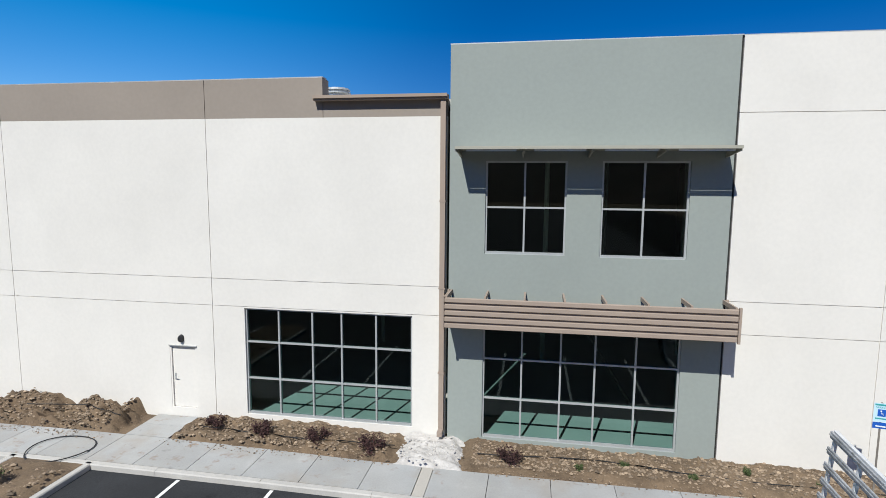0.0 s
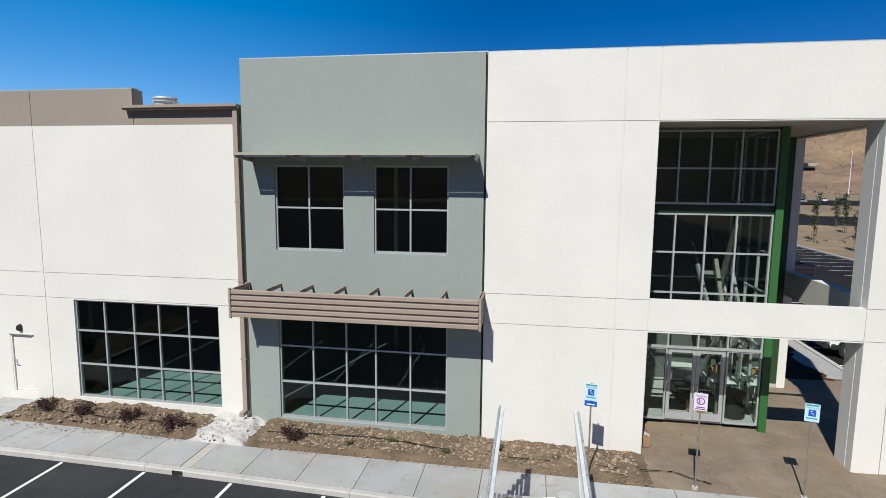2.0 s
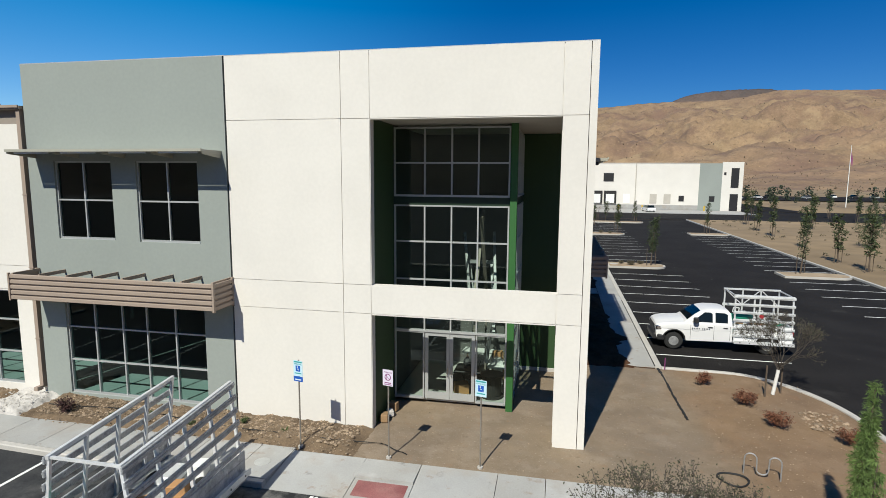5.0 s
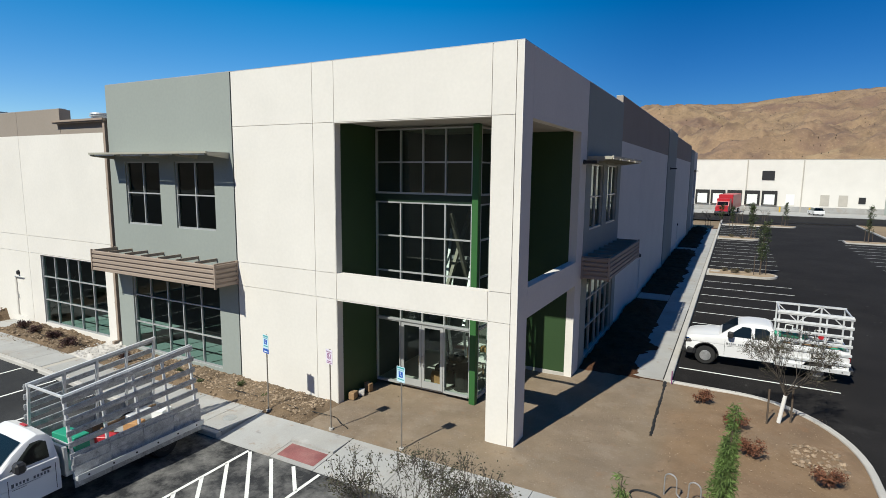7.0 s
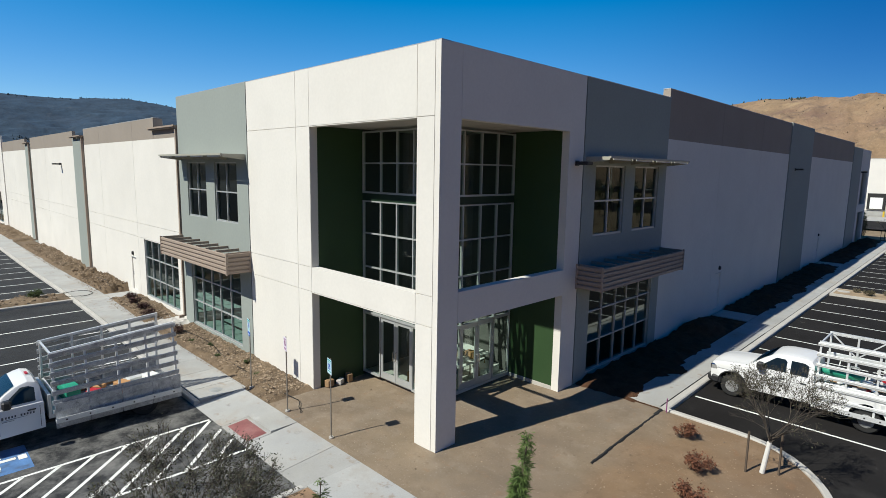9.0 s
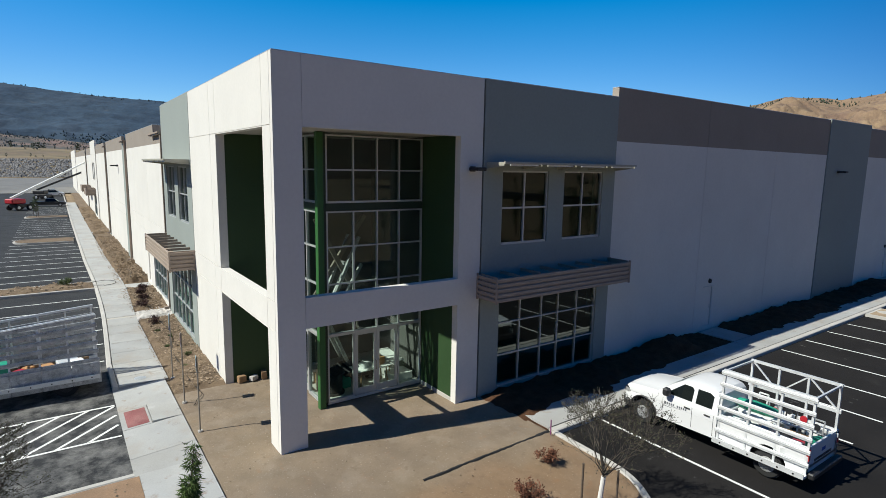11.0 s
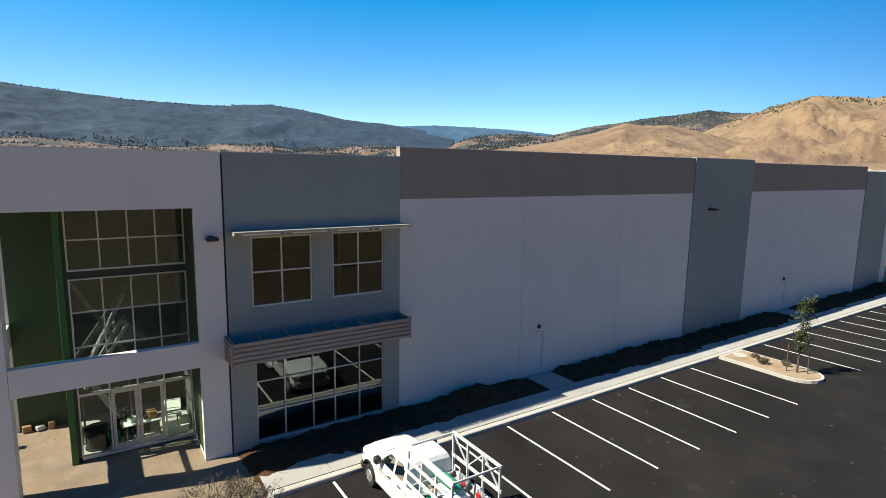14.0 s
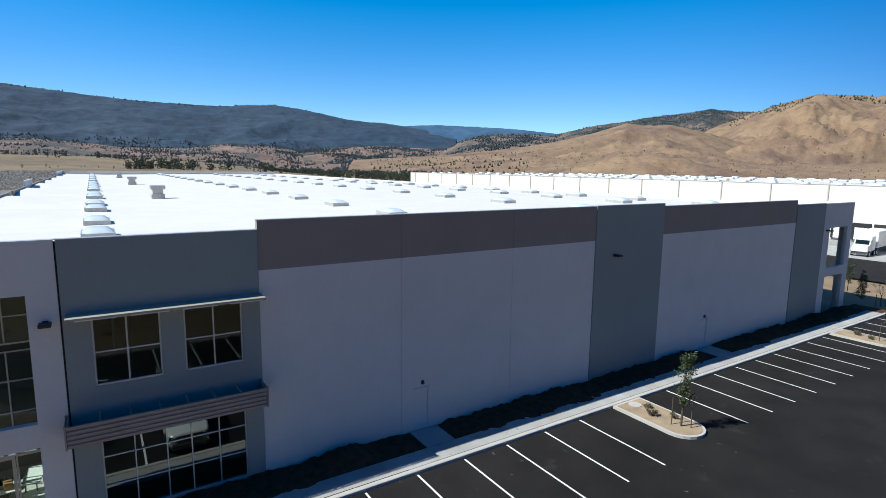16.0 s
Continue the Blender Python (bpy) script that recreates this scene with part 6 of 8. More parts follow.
# ---- on the roof ----
def skylight():
    root = thing("skylight", "clear plastic dome skylight on a white kerb", "skylight", "roof skylights")
    bm = bmesh.new()
    box(bm, -1.25, 1.25, -0.8, 0.8, 0.0, 0.34)
    part("upstand", bm, "steel", root)
    bm = bmesh.new()
    n, m = 8, 6
    g = [[bm.verts.new((1.18 * (2 * i / n - 1), 0.74 * (2 * j / m - 1), 0.33 + 0.26 * (1 - (2 * i / n - 1) ** 4) ** 0.6 * (1 - (2 * j / m - 1) ** 4) ** 0.6)) for j in range(m + 1)] for i in range(n + 1)]
    for i in range(n):
        for j in range(m):
            bm.faces.new((g[i][j], g[i + 1][j], g[i + 1][j + 1], g[i][j + 1]))
    part("dome", bm, "dome", root, "pale plastic dome", smooth=True)
    return root


first = skylight()
spots = [(5.2 - 9.8 * k, 25.0) for k in range(19)] + [(0.8 - 12.0 * k, 45.3) for k in range(16)] + [(4.6 - 12.0 * k, 63.4) for k in range(16)] + [(9.0 - 11.2 * k, 76.4) for k in range(17)] + [(4.7 - 9.8 * k, 82.6) for k in range(12)]
for i, (x, y) in enumerate(spots):
    if i == 0:
        first.location = (x, y, roof_top(x, y) - 0.03)
    else:
        copy_thing(first, pose(x, y, roof_top(x, y) - 0.03))


def roof_unit(x, y, s=0.75):
    root = thing("roof_unit", "white metal rooftop ventilation unit", "ventilation unit", "roof units", at=(x, y, roof_top(x, y) - 0.02))
    for nm, a in (("kerb", (-0.95, 0.95, -0.95, 0.95, 0, 0.75)), ("body", (-0.75, 0.75, -0.75, 0.75, 0.752, 1.5)), ("hood", (-1.05, 1.05, -1.05, 1.05, 1.502, 2.1))):
        bm = bmesh.new()
        box(bm, *[v * s for v in a], 0.03)
        part(nm, bm, "steel", root)


roof_unit(-33.0, 31.4)
roof_unit(-82, 31.4)
roof_unit(-139, 31.4)


def exhaust_fan(x, y, top, r=0.5):
    """A round roof fan: square kerb, drum, flared lip and a low cap."""
    z = roof_top(x, y) - 0.02
    root = thing("exhaust_fan", "round galvanised exhaust fan on the white roof", "roof fan", at=(x, y, z))
    h = top - z
    bm = bmesh.new()
    box(bm, -r * 0.95, r * 0.95, -r * 0.95, r * 0.95, 0, h * 0.45, 0.02)
    part("kerb", bm, "roof", root)
    bm = bmesh.new()
    tube(bm, (0, 0, h * 0.45), (0, 0, h * 0.9), r * 0.88, n=22)
    part("drum", bm, "steel", root)
    bm = bmesh.new()
    tube(bm, (0, 0, h * 0.74), (0, 0, h * 0.8), r * 1.04, n=22)
    tube(bm, (0, 0, h * 0.9), (0, 0, h), r * 1.02, r * 0.9, n=22)
    part("lip", bm, "steel", root)


exhaust_fan(-6.5, 18.3, 10.9, 0.42)


# ---- vehicles ----
def extrude_profile(bm, pts, y0, y1, inset=0.0, top_z=None):
    """A side outline (x, z) drawn out across the width; with inset the upper points lean inwards."""
    def yy(z, y):
        if top_z and z > top_z[0]:
            k = min(1.0, (z - top_z[0]) / (top_z[1] - top_z[0]))
            return y - math.copysign(inset * k, y)
        return y
    a = [bm.verts.new((x, yy(z, y0), z)) for x, z in pts]
    b = [bm.verts.new((x, yy(z, y1), z)) for x, z in pts]
    bm.faces.new(a)
    bm.faces.new(b[::-1])
    for i in range(len(pts)):
        j = (i + 1) % len(pts)
        bm.faces.new((a[j], a[i], b[i], b[j]))
    bmesh.ops.recalc_face_normals(bm, faces=bm.faces)


def arch(cx, r, z0, n=9):
    return [(cx + r * math.cos(math.pi * i / n), z0 + r * math.sin(math.pi * i / n)) for i in range(n + 1)]


def wheel(root, x, y, r=0.4, w=0.26, rim="alu"):
    s = 1 if y > 0 else -1
    bm = bmesh.new()
    tube(bm, (x, y - s * w / 2, r), (x, y + s * w / 2, r), r, n=24)
    bmesh.ops.bevel(bm, geom=[e for e in bm.edges if len(e.link_faces) == 2 and any(len(f.verts) > 8 for f in e.link_faces)], offset=0.04, segments=2, affect="EDGES")
    wh = part("wheel", bm, "black", root, "black tyre")
    bm = bmesh.new()
    tube(bm, (x, y + s * (w / 2 - 0.02), r), (x, y + s * (w / 2 + 0.012), r), r * 0.6, r * 0.53, n=20)
    for k in range(6):
        a = k * math.pi / 3
        tube(bm, (x + 0.15 * math.cos(a), y + s * (w / 2 + 0.005), r + 0.15 * math.sin(a)), (x + 0.15 * math.cos(a), y + s * (w / 2 + 0.03), r + 0.15 * math.sin(a)), 0.03, n=6)
    tube(bm, (x, y + s * (w / 2), r), (x, y + s * (w / 2 + 0.035), r), 0.07, n=10)
    part("rim", bm, rim, wh, "steel rim")


def loft(rings):
    """A smooth skin over half sections (y, z) given for stations of x, mirrored to both sides."""
    bm = bmesh.new()
    rows = []
    for x, half in rings:
        full = [(y, z) for y, z in half] + [(-y, z) for y, z in half[::-1] if y > 0]
        rows.append([bm.verts.new((x, y, z)) for y, z in full])
    for a, b in zip(rows, rows[1:]):
        for k in range(len(a) - 1):
            bm.faces.new((a[k], a[k + 1], b[k + 1], b[k]))
        bm.faces.new((a[-1], a[0], b[0], b[-1]))
    bm.faces.new(rows[0])
    bm.faces.new(rows[-1][::-1])
    bmesh.ops.recalc_face_normals(bm, faces=bm.faces)
    return bm


def pickup(label, cab_rear, bed_end, double):
    """A white pickup: nose at +x. cab_rear and bed_end are x values behind the nose."""
    root = thing("pickup_truck", label, "truck")
    fw = -0.84
    rw = bed_end + (1.0 if double else 1.15)
    W = 0.98
    # lower body with the wheel cut-outs
    pts = [(cab_rear, 0.5), *arch(fw, 0.5, 0.46)[::-1], (-0.12, 0.46), (-0.06, 0.62), (-0.04, 0.99), (cab_rear, 0.99)]
    bm = bmesh.new()
    extrude_profile(bm, pts, -W, W)
    for v in bm.verts:
        if v.co.x > -0.45:
            v.co.y *= 1 - 0.13 * ((v.co.x + 0.45) / 0.45) ** 2
    part("body", bm, "car", root)
    # hood and shoulders
    rings = []
    for x, zt, w in ((-0.02, 1.03, 0.78), (-0.06, 1.11, 0.85), (-0.15, 1.17, 0.90), (-0.35, 1.22, 0.955), (-0.8, 1.275, W), (-1.3, 1.315, W), (-1.6, 1.33, W), (cab_rear + 0.05, 1.335, W), (cab_rear, 1.32, W - 0.02)):
        rings.append((x, [(w, 0.985), (w, zt - 0.13), (w - 0.025, zt - 0.05), (w - 0.1, zt), (w * 0.62, zt + 0.012), (w * 0.5, zt + 0.04), (0.0, zt + 0.05)]))
    part("hood", loft(rings), "car", root, smooth=0.42)
    for s in (-1, 1):
        for x in (fw, rw):
            bm = bmesh.new()
            tube(bm, (x, s * 0.5, 0.47), (x, s * 0.72, 0.47), 0.485, n=20)
            part("wheel_housing", bm, "black", root)
    # greenhouse
    zr = 1.93

    def side_y(z):
        return 0.93 - 0.18 * (z - 1.3) / 0.63

    rings = []
    for x, zt in ((-1.3, 1.33), (-1.5, 1.48), (-1.75, 1.68), (-2.0, 1.84), (-2.15, 1.90), (-2.4, 1.94), (-2.8, 1.95), (cab_rear + 0.32, 1.94), (cab_rear + 0.14, 1.89), (cab_rear + 0.05, 1.78), (cab_rear + 0.01, 1.34)):
        if x > cab_rear + 0.3 or x in (cab_rear + 0.32, cab_rear + 0.14, cab_rear + 0.05, cab_rear + 0.01):
            zs = max(1.31, zt - 0.07)
            y = side_y(zs)
            rings.append((x, [(0.93, 1.29), (y, zs), (y - 0.035, zt - 0.02), (y - 0.1, zt), (y * 0.5, zt + 0.02), (0.0, zt + 0.025)]))
    rings.sort(key=lambda r: -r[0])
    part("cab", loft(rings), "car", root, smooth=0.42)
    spans = [((-1.62, -2.16), (-2.5, -2.5)), ((-2.62, -2.62), (cab_rear + 0.2, cab_rear + 0.26))] if double else [((-1.62, -2.12), (cab_rear + 0.18, cab_rear + 0.24))]
    for s in (-1, 1):
        for (a, a2), (b, b2) in spans:
            bm = bmesh.new()
            za, zb = 1.36, zr - 0.13
            ya, yb = s * (side_y(za) + 0.008), s * (side_y(zb) + 0.008)
            m = 0.07
            quad(bm, [(a, ya, za), (b, ya, za), (b, s * (side_y(zb - m) + 0.008), zb - m), (b2 + m, yb, zb), (a2, yb, zb)][::-s])
            part("side_window", bm, "car_glass", root, "dark tinted window")
        for xx in [-1.55] + ([-2.56] if double else []) + [cab_rear + 0.1]:
            bm = bmesh.new()
            box(bm, xx - 0.006, xx + 0.006, s * (W + 0.001) - 0.003, s * (W + 0.001) + 0.003, 0.56, 1.2)
            part("door_seam", bm, "dark", root)
        for xx in [-2.4 if double else cab_rear + 0.3] + ([cab_rear + 0.3] if double else []):
            bm = bmesh.new()
            box(bm, xx - 0.1, xx + 0.1, s * W, s * (W + 0.035), 1.12, 1.16, 0.01)
            part("door_handle", bm, "dark", root)
        bm = bmesh.new()
        box(bm, -1.85, -1.63, s * 0.99, s * 1.22, 1.34, 1.6, 0.05)
        part("mirror", bm, "dark", root, "black door mirror")
        bm = bmesh.new()
        pipe(bm, [(x, s * (W + 0.003), z) for x, z in arch(fw, 0.5, 0.46)], 0.028, 6)
        part("arch_trim", bm, "dark", root)
        # lettering on the door as plain bars
        y = s * (W + 0.004)
        for x0, x1, h0, h1 in ((-1.66, -1.61, 1.0, 1.09), *[(-1.735 - 0.072 * k - (0.07 if k > 3 else 0), -1.695 - 0.072 * k - (0.07 if k > 3 else 0), 1.02, 1.085) for k in range(9)], (-2.2, -1.72, 0.985, 0.992), (-1.9, -1.62, 0.93, 0.942)):
            bm = bmesh.new()
            box(bm, x0, x1, y - 0.002, y + 0.002, h0, h1)
            part("door_print", bm, "print_grey", root)
        bm = bmesh.new()
        box(bm, -0.32, -0.03, s * 0.60, s * 0.925, 0.86, 1.08, 0.04)
        part("headlight", bm, "chrome", root, "clear headlight")
    bm = bmesh.new()
    pts = [(-1.42, 1.42), (-1.5, 1.48), (-1.75, 1.68), (-2.0, 1.84)]
    g = [[bm.verts.new((x + 0.012, k * (side_y(z) - 0.09) , z + 0.016 + (0.012 if k == 0 else 0.0))) for k in (-1, 0, 1)] for x, z in pts]
    for a, b in zip(g, g[1:]):
        for k in range(2):
            bm.faces.new((a[k], a[k + 1], b[k + 1], b[k]))
    part("windscreen", bm, "car_glass", root, "dark windscreen", smooth=True)
    bm = bmesh.new()
    box(bm, -0.1, 0.0, -0.62, 0.62, 0.66, 1.06, 0.02)
    part("grille", bm, "dark", root, "dark grille")
    bm = bmesh.new()
    box(bm, -0.25, 0.08, -0.84, 0.84, 0.38, 0.68, 0.06)
    for s in (-1, 1):
        box(bm, -0.48, -0.1, s * 0.76, s * 0.99, 0.38, 0.68, 0.06)
    part("bumper", bm, "dark" if double else "chrome", root)
    bm = bmesh.new()
    box(bm, bed_end + 0.1, -0.4, -0.45, 0.45, 0.4, 0.52)
    part("chassis", bm, "black", root)
    for x in (fw, rw):
        for s in (-1, 1):
            wheel(root, x, s * 0.84, rim="tyre_rim" if double or x == fw else "dark")
    return root, rw


def cargo_bed(root, cab_rear, bed_end, rw):
    bm = bmesh.new()
    pts = [(bed_end, 0.6), *arch(rw, 0.5, 0.46)[::-1], (cab_rear - 0.05, 0.6), (cab_rear - 0.05, 1.32), (bed_end, 1.32)]
    for s in (-1, 1):
        extrude_profile(bm, pts, s * 0.97, s * 0.9)
    box(bm, bed_end, cab_rear - 0.05, -0.9, 0.9, 0.72, 0.78)
    box(bm, bed_end, bed_end + 0.07, -0.96, 0.96, 0.6, 1.3)
    part("bed", bm, "car", root)
    for s in (-1, 1):
        bm = bmesh.new()
        box(bm, bed_end - 0.02, bed_end + 0.05, s * 0.88, s * 0.975, 0.95, 1.25)
        part("tail_light", bm, "red", root, "red tail light")
    bm = bmesh.new()
    box(bm, bed_end - 0.18, bed_end - 0.01, -0.95, 0.95, 0.45, 0.62, 0.03)
    part("rear_bumper", bm, "dark", root, "black rear bumper")
    for y0, y1, z0, z1, mt in ((-0.12, 0.12, 1.0, 1.1, "sign_b"), *[(-0.55 + 0.075 * k, -0.5 + 0.075 * k, 0.82, 0.9, "dark") for k in range(15)]):
        bm = bmesh.new()
        box(bm, bed_end - 0.006, bed_end - 0.001, y0, y1, z0, z1)
        part("tailgate_print", bm, mt, root)


def glass_rack(x0, x1, w, z0, z1, label, slats, posts, top_ties, mat="alu", plank=0.07, truss=False, drop=0.0, lean=0.16):
    """A frame of aluminium slats that carries glass sheets on both sides of a truck bed."""
    root = thing("glass_rack", label, "glass rack")
    yy = w - lean

    def zt(x):
        """Height of the top rail, which may fall towards the cab."""
        return z1 - drop * (x - x0) / (x1 - x0)

    for s in (-1, 1):
        lattice = truss and s < 0
        for i in range(posts):
            x = x0 + (x1 - x0) * i / (posts - 1)
            bm = bmesh.new()
            beam(bm, (x, s * (w - lean if lattice else w), z0), (x, s * yy, zt(x)), 0.06, 0.07)
            part("post", bm, "alu", root)
        for k in range(slats):
            z = z0 + 0.3 + (z1 - z0 - 0.34) * k / (slats - 1)
            if lattice and k not in (1, 3):
                continue
            y = s * (w - lean * (z - z0) / (z1 - z0) + 0.06)
            if lattice:
                y = s * yy
            bm = bmesh.new()
            box(bm, x0 - 0.08, x1 + 0.08, y - 0.022, y + 0.022, z - plank, z + plank * 0.75, 0.01)
            box(bm, x0 - 0.08, x1 + 0.08, y + s * 0.022, y + s * 0.034, z - plank * 0.2, z + plank * 0.1)
            for v in bm.verts:
                v.co.z -= drop * (v.co.x - x0) / (x1 - x0) * (z - z0) / (z1 - z0)
            part("slat", bm, mat, root)
        if lattice:
            for i in range(posts - 1):
                xa, xb = x0 + (x1 - x0) * i / (posts - 1), x0 + (x1 - x0) * (i + 1) / (posts - 1)
                za, zb = (z1, z1 - 0.75) if i % 2 else (z1 - 0.75, z1)
                bm = bmesh.new()
                beam(bm, (xa, s * yy, za), (xb, s * yy, zb), 0.04, 0.04)
                part("brace", bm, "alu", root)
        else:
            bm = bmesh.new()
            box(bm, x0 - 0.05, x1 + 0.05, s * w, s * (w + 0.22), z0 - 0.05, z0 + 0.02)
            box(bm, x0 - 0.05, x1 + 0.05, s * (w + 0.2), s * (w + 0.225), z0 - 0.05, z0 + 0.1)
            part("ledge", bm, "alu", root)
            for i in range(6):
                x = x0 + 0.2 + (x1 - x0 - 0.4) * i / 5
                bm = bmesh.new()
                tube(bm, (x, s * (w + 0.226), z0 + 0.02), (x, s * (w + 0.235), z0 + 0.02), 0.025, n=8)
                part("bolt", bm, "black", root)
        bm = bmesh.new()
        box(bm, x0 - 0.05, x1 + 0.05, s * yy - 0.035, s * yy + 0.035, z1 - 0.03, z1 + 0.05)
        for v in bm.verts:
            v.co.z -= drop * (v.co.x - x0) / (x1 - x0)
        part("top_rail", bm, "alu", root)
    for i in range(top_ties):
        x = x1 - (x1 - x0) * i / max(1, top_ties - 1)
        for z in (zt(x), z0 + 0.75):
            bm = bmesh.new()
            beam(bm, (x, -yy, z), (x, yy, z), 0.05, 0.05)
            part("tie", bm, "alu", root)
    return root


def place(ob, m):
    ob.matrix_basis = m


# east truck, nose to the west wall
ZE = gz(22, 27.6) + AS
TX, TY = 20.08, 28.14
t1, rw = pickup("white double-cab pickup truck parked nose to the kerb", -3.35, -5.85, True)
cargo_bed(t1, -3.35, -5.85, rw)
place(t1, pose(TX, TY, ZE, 0, 0, 180))
r1 = glass_rack(-5.82, -3.42, 0.98, 0.55, 2.66, "aluminium glass rack on the pickup bed", 6, 4, 2, truss=True)
place(r1, pose(TX, TY, ZE, 0, 0, 180))
# south truck, tail to the kerb
ZS = gz(7, 9) + AS
t2, rw = pickup("white single-cab truck parked tail to the kerb", -2.62, -6.5, False)
place(t2, pose(6.82, 5.75, ZS, 0, 0, -90))
bm = bmesh.new()
box(bm, -6.4, -2.72, -0.98, 0.98, 0.72, 0.84)
box(bm, -2.80, -2.72, -0.98, 0.98, 0.84, 1.45)
part("flatbed", bm, "steel", t2, "grey steel flatbed")
for s in (-1, 1):
    for k in range(4):
        bm = bmesh.new()
        box(bm, -6.45 + 0.9 * k, -5.56 + 0.9 * k, s * 1.05, s * 1.09, 0.38, 1.18, 0.012)
        part("bed_side", bm, "dull_alu", t2, "grey aluminium side panel")
bm = bmesh.new()
box(bm, -2.42, -2.34, -0.12, 0.12, 1.955, 1.985, 0.01)
part("brake_light", bm, "red", t2, "red brake light on the cab roof")
r2 = glass_rack(-6.35, -2.9, 1.04, 0.66, 2.93, "tall aluminium glass rack on the flatbed truck", 7, 5, 1, "dull_alu", 0.085, drop=0.3, lean=0.24)
place(r2, pose(6.82, 5.75, ZS, 0, 0, -90))


def load_box(name, mat, x, y, z, sx, sy, sz, rot, label, cat):
    bm = bmesh.new()
    box(bm, -sx / 2, sx / 2, -sy / 2, sy / 2, 0, sz, 0.015)
    ob = link_mesh(name, bm, mat)
    ob.matrix_basis = pose(x, y, z, 0, 0, rot)
    return tagged(ob, label, cat)


zt = ZS + 0.842
load_box("cardboard_box", "card", 7.2, 10.6, zt, 0.45, 0.35, 0.3, 20, "brown cardboard box on the flatbed", "box")
load_box("cardboard_box", "card", 6.9, 10.0, zt, 0.3, 0.3, 0.25, 50, "brown cardboard box on the flatbed", "box")
load_box("tool_box", "teal", 6.7, 9.2, zt, 0.9, 0.4, 0.45, 5, "green tool chest on the flatbed", "tool box")
load_box("work_light", "dark", 6.5, 9.9, zt, 0.3, 0.4, 0.35, 15, "dark work light case on the flatbed", "case")
load_box("plastic_tub", "sign_w", 7.1, 11.5, zt, 0.4, 0.4, 0.3, 15, "white plastic tub on the flatbed", "tub")
load_box("red_bag", "red", 7.25, 9.8, zt, 0.5, 0.3, 0.25, 35, "red tool bag on the flatbed", "bag")
load_box("timber", "wood", 6.3, 10.6, zt, 0.12, 2.6, 0.1, 4, "loose timber length on the flatbed", "timber")
load_box("lifting_yoke", "alu", 6.6, 11.2, zt, 0.5, 0.7, 0.2, 10, "aluminium lifting frame on the flatbed", "lifting frame")
ze = ZE + 0.782
def load_roll(name, mat, x, y, z, length, r, rot, label, cat):
    """A slack roll or bag: a bulged, uneven tube with closed ends."""
    bm = bmesh.new()
    n, m = 10, 9
    rows = []
    for i in range(m + 1):
        u = i / m
        rr = r * (0.35 + 0.65 * math.sin(math.pi * u) ** 0.35)
        rows.append([bm.verts.new((length * (u - 0.5), rr * math.cos(6.2832 * k / n) * random.uniform(0.9, 1.1), r * 0.8 + rr * 0.8 * math.sin(6.2832 * k / n) * random.uniform(0.9, 1.1))) for k in range(n)])
    for a, b in zip(rows, rows[1:]):
        for k in range(n):
            bm.faces.new((a[k], a[(k + 1) % n], b[(k + 1) % n], b[k]))
    bm.faces.new(rows[0][::-1])
    bm.faces.new(rows[-1])
    ob = link_mesh(name, bm, mat, smooth=True)
    ob.matrix_basis = pose(x, y, z, 0, 0, rot)
    return tagged(ob, label, cat)


random.seed(61)
load_box("side_locker", "sign_w", 24.0, 28.45, ze, 1.7, 0.5, 0.5, 0, "white tool locker in the truck bed", "locker")
load_roll("rolled_tarp", "teal", 24.0, 28.4, ze + 0.502, 1.3, 0.2, 4, "rolled green tarpaulin on the locker", "tarpaulin")
load_roll("green_bag", "teal", 23.9, 27.55, ze, 0.8, 0.26, 20, "slack green bag in the truck bed", "bag")
load_roll("green_bag", "teal", 25.0, 27.9, ze, 0.6, 0.2, 75, "slack green bag in the truck bed", "bag")
load_roll("red_bag", "red", 24.5, 27.75, ze, 0.4, 0.16, 50, "red tool bag in the truck bed", "bag")
load_roll("dark_bag", "dark", 25.45, 28.3, ze, 0.5, 0.2, 10, "dark tool bag in the truck bed", "bag")
load_roll("canvas_roll", "card", 25.1, 28.2, ze, 0.7, 0.13, 40, "tan canvas roll in the truck bed", "roll")
load_roll("blue_bag", "bay_blue", 24.3, 28.05, ze, 0.5, 0.17, 60, "blue cloth bag in the truck bed", "bag")
load_roll("red_bag", "red", 25.2, 27.65, ze, 0.45, 0.15, 15, "red tool bag in the truck bed", "bag")
load_box("timber", "wood", 24.7, 28.0, ze + 0.42, 1.9, 0.1, 0.05, 6, "timber batten across the load", "timber")
load_box("steel_box", "steel", 23.75, 27.95, ze, 0.35, 0.5, 0.4, 3, "grey steel box in the truck bed", "box")
load_box("ladder_rail", "alu", 24.7, 27.3, ze + 0.5, 2.0, 0.07, 0.05, 1, "aluminium ladder rail along the bed side", "ladder")
for k in range(7):
    bm = bmesh.new()
    box(bm, -0.03, 0.03, -0.05, 0.05, 0.0, 0.32, 0.01)
    box(bm, -0.06, 0.06, -0.07, 0.07, 0.322, 0.4, 0.02)
    ob = link_mesh("suction_cup", bm, ("dark", "red", "dull_alu")[k % 3])
    ob.matrix_basis = pose(23.75 + 0.27 * k, 27.35 if k % 2 else 28.05, ze + (0.0 if k % 2 else 0.0), 0, 0, 20 * k)
    tagged(ob, "upright glass lifting cup stowed in the bed", "lifting cup", "glass lifting cups")
